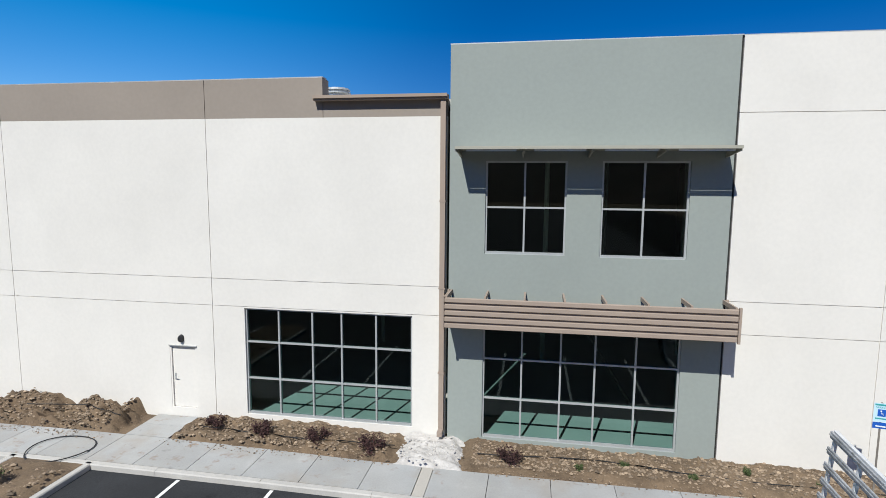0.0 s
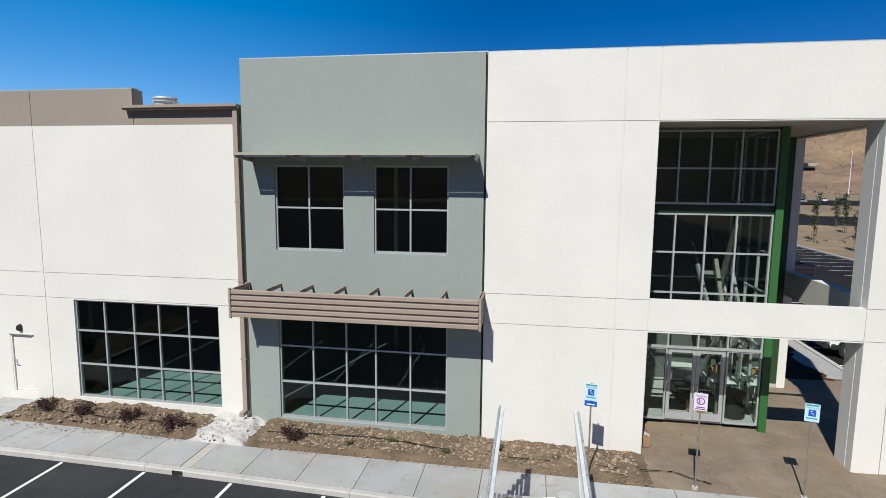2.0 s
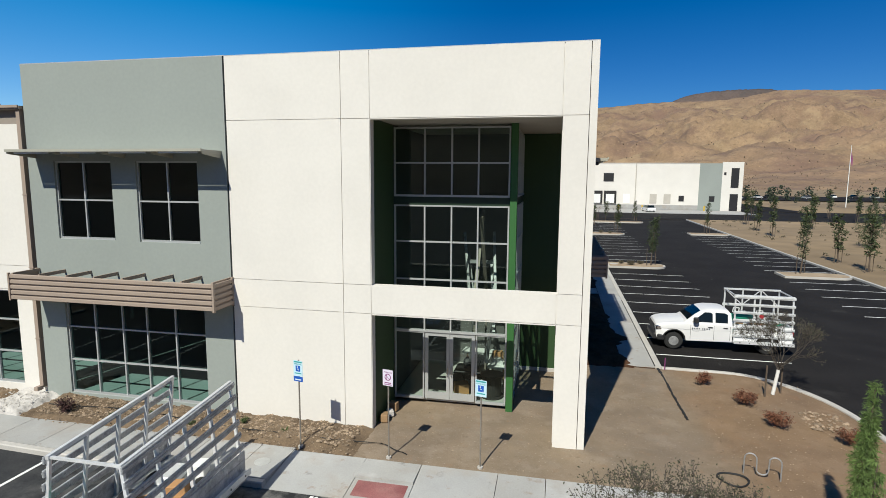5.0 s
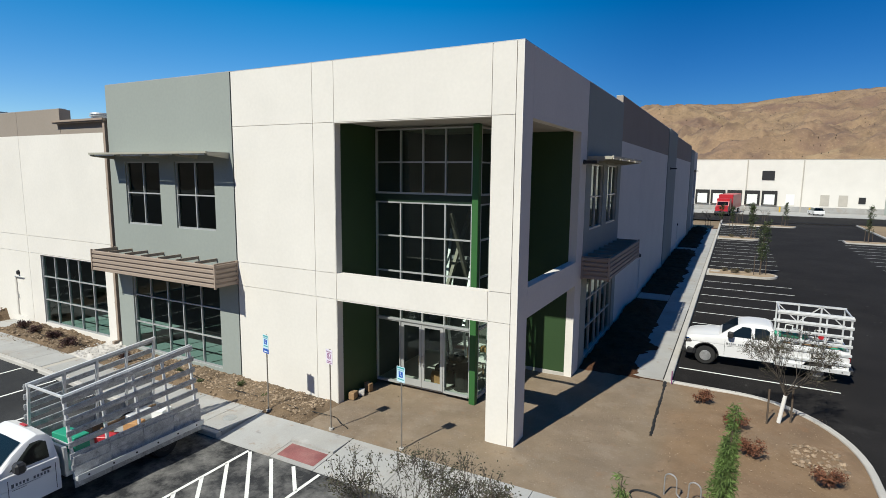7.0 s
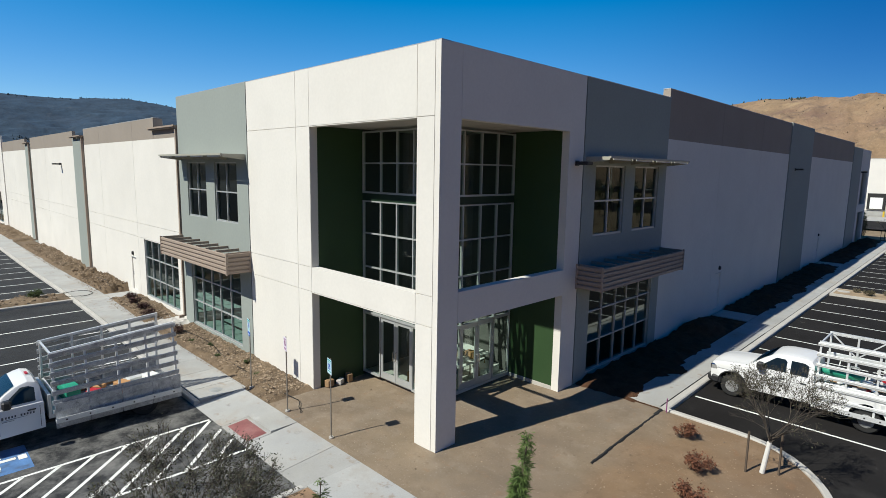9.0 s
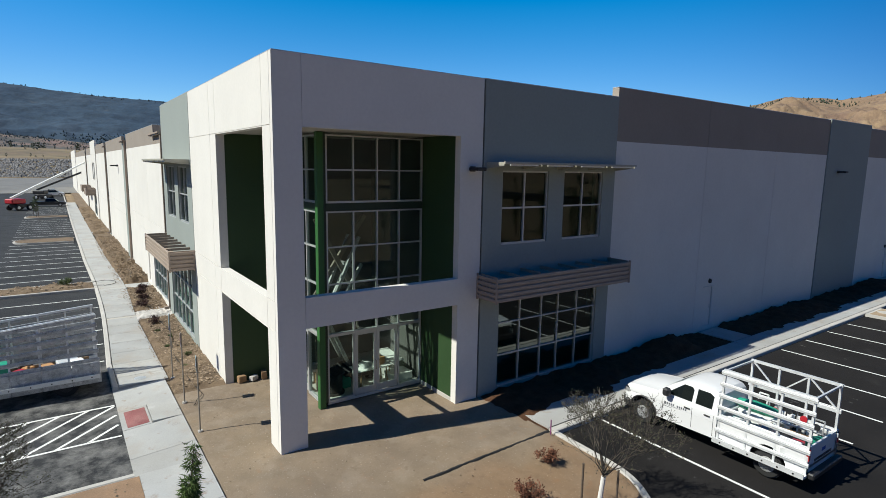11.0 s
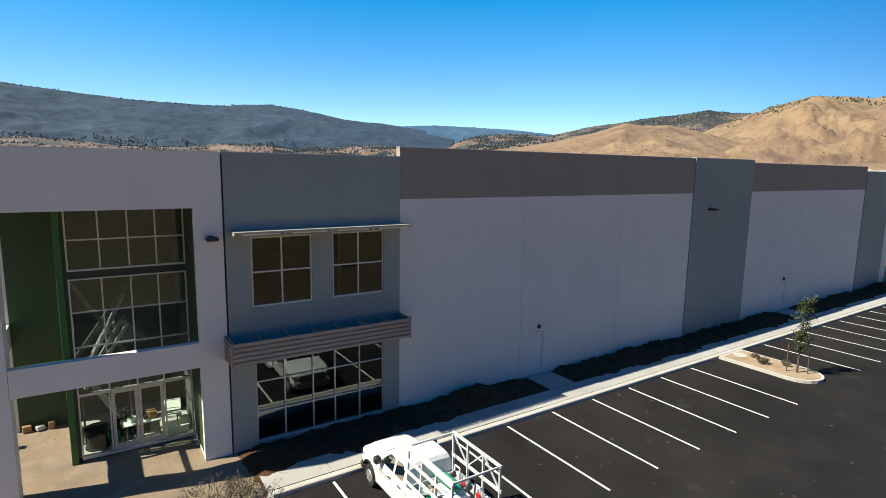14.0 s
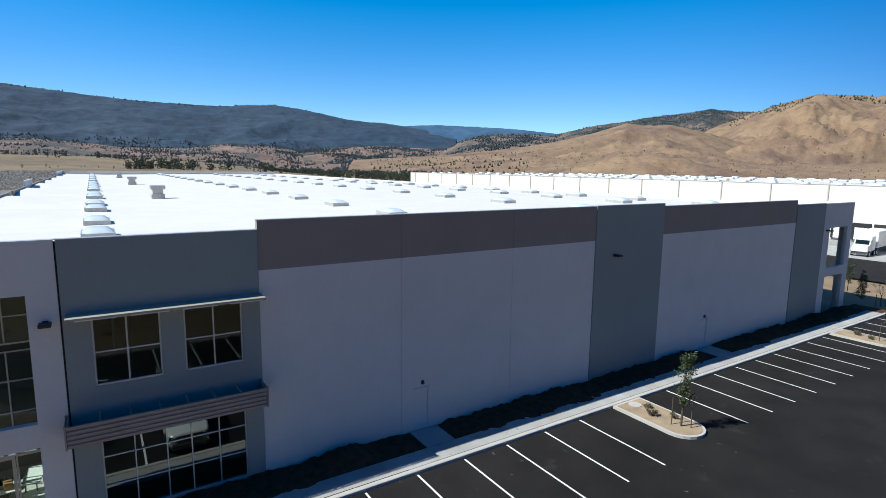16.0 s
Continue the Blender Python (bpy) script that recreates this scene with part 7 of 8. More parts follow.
for k, (x, y, h, lean, mt) in enumerate(((23.9, 28.78, 1.0, 6, "sign_w"), (24.35, 28.8, 0.85, -4, "dull_alu"), (24.75, 28.78, 1.05, 5, "dark"), (25.15, 28.8, 0.9, -6, "sign_w"), (25.5, 28.78, 0.75, 4, "dull_alu"))):
    fr = thing("glass_clamp", "upright clamp frame stowed against the rack", "clamp frame", "clamp frames", at=(x, y, ze))
    for a, b in (((-0.13, 0), (-0.13, h)), ((0.13, 0), (0.13, h)), ((-0.13, h), (0.13, h)), ((-0.13, h * 0.45), (0.13, h * 0.45))):
        bm = bmesh.new()
        beam(bm, (a[0] + a[1] * math.tan(radians(lean)), 0, a[1]), (b[0] + b[1] * math.tan(radians(lean)), 0, b[1]), 0.035, 0.035)
        part("bar", bm, mt, fr)
    bm = bmesh.new()
    tube(bm, (0, -0.06, h * 0.7), (0, -0.02, h * 0.7), 0.1, n=14)
    part("cup", bm, "red" if k % 2 else "dark", fr, "round rubber suction cup")
for k, (x, y, rot, ln, mt) in enumerate(((24.1, 27.75, 70, 1.0, "dull_alu"), (24.5, 27.95, 35, 1.2, "sign_w"), (24.9, 27.6, 120, 0.9, "alu"), (25.2, 28.0, 15, 1.1, "dull_alu"), (24.6, 27.5, 160, 0.8, "sign_w"))):
    load_box("loose_offcut", mt, x, y, ze + 0.44 + 0.06 * k, ln, 0.09, 0.05, rot, "pale metal offcut lying across the load", "offcut")
load_roll("teal_sheet", "teal", 25.62, 28.2, ze + 0.2, 0.8, 0.16, 60, "slack green sheet over the tailgate corner", "tarpaulin")
load_box("red_fuel_can", "red", 25.55, 27.45, ze, 0.3, 0.25, 0.5, 12, "red fuel can in the truck bed", "can")
load_box("tool_crate", "dark", 25.2, 27.7, ze, 0.6, 0.5, 0.4, 0, "dark tool crate in the truck bed", "crate")
load_box("white_bucket", "sign_w", 25.3, 27.3, ze, 0.28, 0.28, 0.3, 30, "white bucket in the truck bed", "bucket")


def small_car(label, mat, m, length=4.6, bed=False, name="parked_car"):
    root = thing(name, label, "car")
    h = length / 2
    bm = bmesh.new()
    extrude_profile(bm, [(-h, 0.35), *arch(-h + 0.85, 0.36, 0.35)[::-1], *arch(h - 0.9, 0.36, 0.35)[::-1], (h, 0.4), (h, 0.75), (h - 0.9, 0.95), (-h + 0.2, 0.98), (-h, 0.8)], -0.9, 0.9)
    part("body", bm, mat, root)
    bm = bmesh.new()
    a = -0.5 if bed else -h + 0.5
    extrude_profile(bm, [(a, 0.96), (h - 1.1, 0.95), (h - 1.8, 1.5), (a + 0.3, 1.52)], -0.85, 0.85, 0.2, (0.97, 1.5))
    part("cabin", bm, "car_glass", root, "dark glazed cabin")
    bm = bmesh.new()
    box(bm, a + 0.35, h - 1.85, -0.66, 0.66, 1.5, 1.54, 0.015)
    part("roof_panel", bm, mat, root)
    for x in (-h + 0.85, h - 0.9):
        for s in (-1, 1):
            wheel(root, x, s * 0.78, 0.34, 0.22)
    root.matrix_basis = m
    return root


small_car("dark pickup truck parked by the far wall", "dark", pose(-97.4, 9.9, 0.05, 0, 0, 90), 5.6, True, "pickup_truck")
small_car("white pickup truck parked by the far wall", "car", pose(-135, 10.2, 0.05, 0, 0, 90), 5.6, True, "pickup_truck")
small_car("grey pickup truck parked by the far wall", "steel", pose(-140, 10.0, 0.05, 0, 0, 90), 5.4, True, "pickup_truck")
for i, (x, y, mt, r) in enumerate(((95, 246, "car", 30), (103, 256, "dark", 30), (115, 249, "steel", 20), (131, 266, "car", 90), (139, 266, "dark", 90), (147, 266, "steel", 90), (155, 267, "car", 90), (84, 235, "steel", 0), (36, 134, "car", 100))):
    small_car("parked car beside the far warehouse", mt, pose(x, y, 0.75, 0, 0, r))


def semi(label, mat, mat2, m):
    """A tractor with its box trailer: nose at +x."""
    root = thing("semi_truck", label, "truck")
    for nm, a, mt in (("trailer", (-15.5, -3.4, -1.3, 1.3, 1.2, 4.0), mat2), ("sleeper", (-2.6, -0.6, -1.15, 1.15, 0.9, 3.3), mat), ("chassis", (-15, 1.2, -0.5, 0.5, 0.7, 1.15), "black"), ("bumper", (1.25, 1.4, -1.15, 1.15, 0.4, 0.9), "chrome")):
        bm = bmesh.new()
        box(bm, *a, 0.06)
        part(nm, bm, mt, root)
    bm = bmesh.new()
    extrude_profile(bm, [(-0.6, 0.8), (1.3, 0.8), (1.3, 1.75), (0.2, 1.95), (-0.1, 2.75), (-0.6, 2.85)], -1.1, 1.1)
    part("hood", bm, mat, root)
    bm = bmesh.new()
    quad(bm, [(0.18, -0.95, 2.0), (0.18, 0.95, 2.0), (-0.06, 0.95, 2.7), (-0.06, -0.95, 2.7)])
    for v in bm.verts:
        v.co.x += 0.03
    part("windscreen", bm, "car_glass", root)
    for x in (0.6, -2.2, -3.4, -13.0, -14.2):
        for s in (-1, 1):
            wheel(root, x, s * 1.1, 0.5, 0.3)
    root.matrix_basis = m


semi("red semi truck backed to a loading dock", "red", "red", pose(19.5, 121.5, 0.72, 0, 0, -97))
semi("white semi truck backed to a loading dock", "car", "sign_w", pose(2.2, 131.5, 0.72, 0, 0, -84))


def boom_lift(m, label="red boom lift with its long white boom raised to the wall", body="red", arm="sign_w"):
    root = thing("boom_lift", label, "boom lift", "boom lifts")
    bm = bmesh.new()
    box(bm, -1.2, 1.2, -1.0, 1.0, 0.5, 1.1, 0.05)
    part("chassis", bm, "dark", root)
    bm = bmesh.new()
    box(bm, -1.9, 0.6, -0.9, 0.9, 1.15, 2.0, 0.15)
    part("turret", bm, body, root)
    for x in (-1.0, 1.0):
        for s in (-1, 1):
            wheel(root, x, s * 1.0, 0.5, 0.35)
    bm = bmesh.new()
    beam(bm, (-1.4, 0, 2.1), (9.0, 0, 6.4), 0.34, 0.34)
    beam(bm, (9.0, 0, 6.4), (16.5, 0, 9.6), 0.24, 0.24)
    part("boom", bm, arm, root, "long telescopic boom")
    bm = bmesh.new()
    beam(bm, (16.4, 0, 9.6), (18.2, 0, 8.7), 0.16, 0.16)
    part("jib", bm, arm, root)
    for z in (8.2, 8.7, 9.3):
        for a, b in (((18.2, -0.9), (18.2, 0.9)), ((19.0, -0.9), (19.0, 0.9)), ((18.2, -0.9), (19.0, -0.9)), ((18.2, 0.9), (19.0, 0.9))):
            bm = bmesh.new()
            tube(bm, (a[0], a[1], z), (b[0], b[1], z), 0.03, n=6)
            part("basket_rail", bm, "dark", root)
    root.matrix_basis = m


boom_lift(pose(-89.4, 5.9, 0.03, 0, 0, 131))
boom_lift(pose(-122.0, 9.0, 0.03, 0, 0, 60), "dark boom lift at the far wall", "dark", "dark")


# ---- plants ----
def limb(vs, fs, p0, p1, r0, r1, n=5):
    b = len(vs)
    p0, p1 = Vector(p0), Vector(p1)
    q = (p1 - p0).to_track_quat("Z", "Y")
    for p, r in ((p0, r0), (p1, r1)):
        for i in range(n):
            vs.append(tuple(p + q @ Vector((r * math.cos(6.2832 * i / n), r * math.sin(6.2832 * i / n), 0))))
    for i in range(n):
        fs.append((b + i, b + (i + 1) % n, b + n + (i + 1) % n, b + n + i))


def grow(vs, fs, tips, p, d, length, r, depth, spread, bend=0.0):
    """Branches that fork until they are thin."""
    q = p
    for k in range(2):
        d = (d + Vector((random.gauss(0, 0.12), random.gauss(0, 0.12), bend + random.gauss(0, 0.08)))).normalized()
        e = q + d * length / 2
        limb(vs, fs, q, e, max(0.0042, r * (1 - 0.2 * k)), max(0.0034, r * (0.8 - 0.2 * k)), 5 if r > 0.012 else 3)
        q = e
        tips.append((q.copy(), d.copy()))
    if depth <= 0:
        return
    for _ in range(random.choice((2, 3, 3))):
        v = Vector((random.gauss(0, 1), random.gauss(0, 1), random.gauss(0.2, 0.6))).normalized()
        grow(vs, fs, tips, q, (d + v * spread).normalized(), length * random.uniform(0.62, 0.85), r * 0.55, depth - 1, spread, bend)


def leaf_cloud(vs, fs, tips, per, size, jitter):
    for p, d in tips:
        for _ in range(per):
            c = p + Vector((random.gauss(0, jitter), random.gauss(0, jitter), random.gauss(0, jitter)))
            u = Vector((random.gauss(0, 1), random.gauss(0, 1), random.gauss(0, 0.6))).normalized()
            w = u.cross(Vector((random.gauss(0, 1), random.gauss(0, 1), random.gauss(0, 1)))).normalized()
            s = size * random.uniform(0.6, 1.3)
            b = len(vs)
            vs += [tuple(c - u * s), tuple(c + w * s * 0.45), tuple(c + u * s), tuple(c - w * s * 0.45)]
            fs.append((b, b + 1, b + 2, b + 3))


def stakes(root, h=1.6, r=0.5, n=2):
    for k in range(n):
        a = k * 6.2832 / n + 0.6
        bm = bmesh.new()
        tube(bm, (r * math.cos(a), r * math.sin(a), -0.2), (r * math.cos(a), r * math.sin(a), h), 0.03, n=6)
        part("stake", bm, "bark", root, "dark wooden tree stake")


def bare_tree(x, y, h, seed, label, lean, wrap=False, limbs=8, depth=5, leafy=1):
    """A leafless young tree: short trunk, a wide haze of fine twigs."""
    random.seed(seed)
    root = thing("bare_tree", label, "tree", at=(x, y, gz(x, y)))
    vs, fs, tips = [], [], []
    top = h * 0.36
    up = Vector((lean[0], lean[1], 1)).normalized()
    limb(vs, fs, (0, 0, -0.1), up * top, 0.05, 0.034, 8)
    for k in range(limbs):
        a = k * 2.4 + random.uniform(-0.4, 0.4)
        out = 0.75 * random.uniform(0.6, 1.3)
        grow(vs, fs, tips, up * top * (0.8 + 0.2 * k / limbs), Vector((math.cos(a) * out + lean[0], math.sin(a) * out + lean[1], 0.9)).normalized(), h * random.uniform(0.16, 0.22), 0.02, depth - (k % 3 == 2), 0.6, 0.02)
    from_lists("trunk", vs, fs, "twig", root)
    lv, lf = [], []
    leaf_cloud(lv, lf, [t for t in tips if random.random() < 0.8], leafy, 0.026, 0.05)
    from_lists("crown", lv, lf, "dull_leaf", root)
    if wrap:
        bm = bmesh.new()
        tube(bm, (0, 0, 0), up * 0.95, 0.065, 0.058, n=10)
        part("trunk_wrap", bm, "wrap", root, "white plastic trunk guard")
    stakes(root, 1.15, 0.42)
    return root


def tree(x, y, h, seed, label="young narrow green tree with stakes", width=0.42, staked=True, leaves=6, size=0.07):
    """A young columnar tree: a straight stem with short steep limbs and small leaves."""
    random.seed(seed)
    root = thing("young_tree", label, "tree", "young trees", at=(x, y, gz(x, y)))
    vs, fs, tips = [], [], []
    lean = Vector((random.gauss(0, 0.03), random.gauss(0, 0.03), 1)).normalized()
    limb(vs, fs, (0, 0, -0.1), lean * h * 0.5, 0.045 * h / 3, 0.03 * h / 3, 7)
    limb(vs, fs, lean * h * 0.5, lean * h * 0.97, 0.03 * h / 3, 0.008, 6)
    for k in range(22):
        t = 0.25 + 0.68 * k / 21
        a = k * 2.4 + random.uniform(-0.5, 0.5)
        w = width * (0.55 + 1.5 * t * (1.1 - t)) * random.uniform(0.55, 1.3)
        grow(vs, fs, tips, lean * h * t, Vector((math.cos(a), math.sin(a), random.uniform(0.7, 1.4))).normalized(), w * 0.7, 0.012, 1, 0.5, 0.1)
    tips += [(lean * h * random.uniform(0.85, 1.0), lean) for _ in range(6)]
    from_lists("trunk", vs, fs, "bark", root)
    lv, lf = [], []
    leaf_cloud(lv, lf, tips, leaves, size, 0.07 * h / 3)
    from_lists("crown", lv, lf, "leaf", root)
    if staked:
        stakes(root)
    return root


bare_tree(23.35, 21.9, 3.2, 11, "bare young tree with a white trunk guard and stakes", (0.12, -0.02), True, limbs=11)
bare_tree(17.3, 9.1, 3.5, 12, "bare young tree with thin twigs", (0.02, 0.0), limbs=14, leafy=2)
spots = [(23.7, 51.5, 4.2), (23.6, 79.2, 4.0), (28.5, 99.7, 3.6), (35.1, 50.0, 4.7), (35.7, 81.6, 4.3), (21.5, 93.5, 3.0)]
for i, (x, y, h) in enumerate(spots):
    tree(x, y, h, 20 + i, width=0.5 if i < 2 else 0.42, leaves=9 if i < 2 else 6)
random.seed(77)
row = [(41.0, 57.1), (41.1, 52.1), (43.5, 80.4), (43.9, 87.6), (58.1, 104.7), (67.6, 121.0), (68.0, 111.3), (55.1, 125.3), (47.0, 49.0), (51.5, 58.0), (57.0, 68.0), (62.0, 80.0), (53.0, 92.0), (46.0, 99.0), (42.5, 68.5), (50.0, 41.0), (64.0, 95.0)]
for i, (x, y) in enumerate(row):
    tree(x, y, 4.3 + (i * 37 % 11) / 9, 40 + i, width=0.62, leaves=6, size=0.1)
for i, (x, y) in enumerate(((13.2, 98.5), (18.2, 93.4), (19.8, 98.0), (22.5, 104.0), (24.0, 103.0), (26.0, 104.5))):
    if i % 2 == 0:
        tree(x, y, 3.0, 70 + i, "young tree beyond the warehouse corner", 0.6, staked=False)
    else:
        bare_tree(x, y, 3.0, 70 + i, "bare tree beyond the warehouse corner", (0, 0), limbs=6, depth=3)
tree(-71.6, 8.6, 2.8, 81, width=0.6)


def conifer(x, y, h, w, seed, label, spiky=1.0, count=3400, tip=(0.0, 0.0), mat="conifer"):
    """A narrow evergreen: short limbs that hang out from the stem, with fine drooping sprays and gaps between them."""
    random.seed(seed)
    root = thing("evergreen", label, "tree", at=(x, y, gz(x, y)))
    vs, fs = [], []
    lv, lf = [], []
    for i in range(8):
        q0, q1 = i / 8, (i + 1) / 8
        limb(vs, fs, (tip[0] * q0 * q0, tip[1] * q0 * q0, h * q0 - 0.05), (tip[0] * q1 * q1, tip[1] * q1 * q1, h * q1 - 0.05), 0.045 * (1 - q0) + 0.006, 0.045 * (1 - q1) + 0.006, 6)
    n = count // 40
    for k in range(n):
        t = (k + random.random()) / n
        if t > 0.82 and random.random() < 0.72:
            continue
        a = k * 2.4 + random.uniform(-0.7, 0.7)
        lump = 0.72 + 0.5 * noise.noise(Vector((math.cos(a) * 1.3, math.sin(a) * 1.3, t * 7 + seed)))
        reach = max(0.06, (w * min(1.0, 5 * (t + 0.06)) * (1 - t) ** 0.62) * lump * random.uniform(0.75, 1.15))
        p0 = Vector((tip[0] * t * t, tip[1] * t * t, h * t - 0.05))
        out = Vector((math.cos(a), math.sin(a), 0))
        p1 = p0 + out * reach * 0.7 + Vector((0, 0, reach * 0.55))
        p2 = p0 + out * reach * 1.05 + Vector((0, 0, reach * 0.25))
        limb(vs, fs, p0, p1, 0.008, 0.004, 3)
        limb(vs, fs, p1, p2, 0.004, 0.002, 3)
        for _ in range(40):
            f = random.uniform(0.25, 1.0)
            c = (p0.lerp(p1, f / 0.6) if f < 0.6 else p1.lerp(p2, (f - 0.6) / 0.4)) + Vector((random.gauss(0, 0.03), random.gauss(0, 0.03), random.gauss(0, 0.03))) * spiky
            u = (out * random.uniform(0.1, 0.8) + Vector((random.gauss(0, 0.3), random.gauss(0, 0.3), random.uniform(-1.1, 0.35)))).normalized()
            v = u.cross(Vector((random.gauss(0, 1), random.gauss(0, 1), 0.3))).normalized()
            g = random.uniform(0.03, 0.08) * spiky
            j = len(lv)
            lv += [tuple(c), tuple(c + u * g + v * g * 0.13), tuple(c + u * g * 2.1), tuple(c + u * g - v * g * 0.13)]
            lf.append((j, j + 1, j + 2, j + 3))
    from_lists("trunk", vs, fs, "bark", root)
    from_lists("crown", lv, lf, mat, root)


conifer(21.72, 12.7, 3.75, 0.34, 91, "narrow bright green weeping evergreen", 0.9, 15200, (0.17, 0.2))
conifer(20.3, 9.7, 3.55, 0.34, 95, "narrow bright green weeping evergreen", 0.9, 12000, (0.1, 0.1))
conifer(49.7, 69.8, 5.4, 2.1, 92, "broad dark evergreen tree", 2.2, mat="leaf")
conifer(-19.0, 95.0, 3.5, 0.9, 93, "dark conical evergreen beyond the wall", 1.5, mat="leaf")
conifer(15.6, 95.8, 3.1, 0.75, 94, "dark conical evergreen beyond the wall", 1.5, mat="leaf")


def bush(x, y, r, seed, mat, label, name="dry_bush"):
    random.seed(seed)
    root = thing(name, label, "bush", "planted bushes", at=(x, y, gz(x, y) + 0.02))
    vs, fs, tips = [], [], []
    for k in range(9):
        a = random.uniform(0, 6.283)
        d = Vector((math.cos(a) * 0.7, math.sin(a) * 0.7, random.uniform(0.5, 1.2))).normalized()
        grow(vs, fs, tips, Vector((0, 0, 0)), d, r * 0.75, 0.008, 1, 0.5, 0.02)
    from_lists("stems", vs, fs, "twig", root)
    lv, lf = [], []
    leaf_cloud(lv, lf, tips, 15, 0.034 * r / 0.3, r * 0.17)
    from_lists("foliage", lv, lf, mat, root)


for i, (x, y, r) in enumerate(((21.05, 22.44, 0.3), (22.05, 20.72, 0.34), (22.53, 19.1, 0.35), (24.26, 18.25, 0.33))):
    bush(x, y, r, 100 + i, "shrub", "dry reddish brown shrub in the dirt")
for i, (x, y, r) in enumerate(((-9.6, 15.6, 0.3), (-7.9, 15.3, 0.34), (-6.1, 15.2, 0.34), (-4.4, 15.0, 0.34), (-0.5, 15.1, 0.3))):
    bush(x, y, r, 120 + i, "plum", "small dark dormant shrub in the dirt bed")
for i, (x, y, r) in enumerate(((1.4, 15.0, 0.13), (4.3, 15.0, 0.13), (5.8, 15.6, 0.13), (7.4, 15.2, 0.13), (2.6, 15.4, 0.13))):
    bush(x, y, r, 140 + i, "grass", "small green weed in the dirt bed", "weed")
for i, (x, y, r) in enumerate(((21.2, 51.9, 0.22), (22.0, 51.2, 0.3), (22.9, 52.0, 0.24), (21.5, 79.3, 0.3), (22.6, 79.0, 0.25))):
    bush(x, y, r, 170 + i, "sage", "small dry weed on the parking island", "weed")
bm = bmesh.new()
tube(bm, (20.55, 51.6, gz(20, 51) - 0.1), (20.55, 51.6, gz(20, 51) + 0.07), 0.38, n=20)
tagged(link_mesh("utility_cover", bm, "kerb"), "round pale concrete utility cover in the island", "cover", kind="structure")
bush(-13.4, 11.4, 0.4, 160, "grass", "dry green weed on the soil island", "weed")


# ---- signs ----
def lettering(words, height, x, y, z, mat, parent):
    """Flat raised words that face south, centred on x."""
    cu = bpy.data.curves.new("words", "FONT")
    cu.body, cu.size, cu.extrude, cu.align_x = words, height, 0.0008, "CENTER"
    tmp = bpy.data.objects.new("words", cu)
    me = bpy.data.meshes.new_from_object(tmp)
    bpy.data.objects.remove(tmp)
    bpy.data.curves.remove(cu)
    me.materials.clear()
    me.materials.append(M[mat])
    me.transform(Matrix.Translation((x, y, z)) @ Matrix.Rotation(radians(90), 4, "X"))
    ob = new("lettering", me)
    ob.parent = parent
    return ob


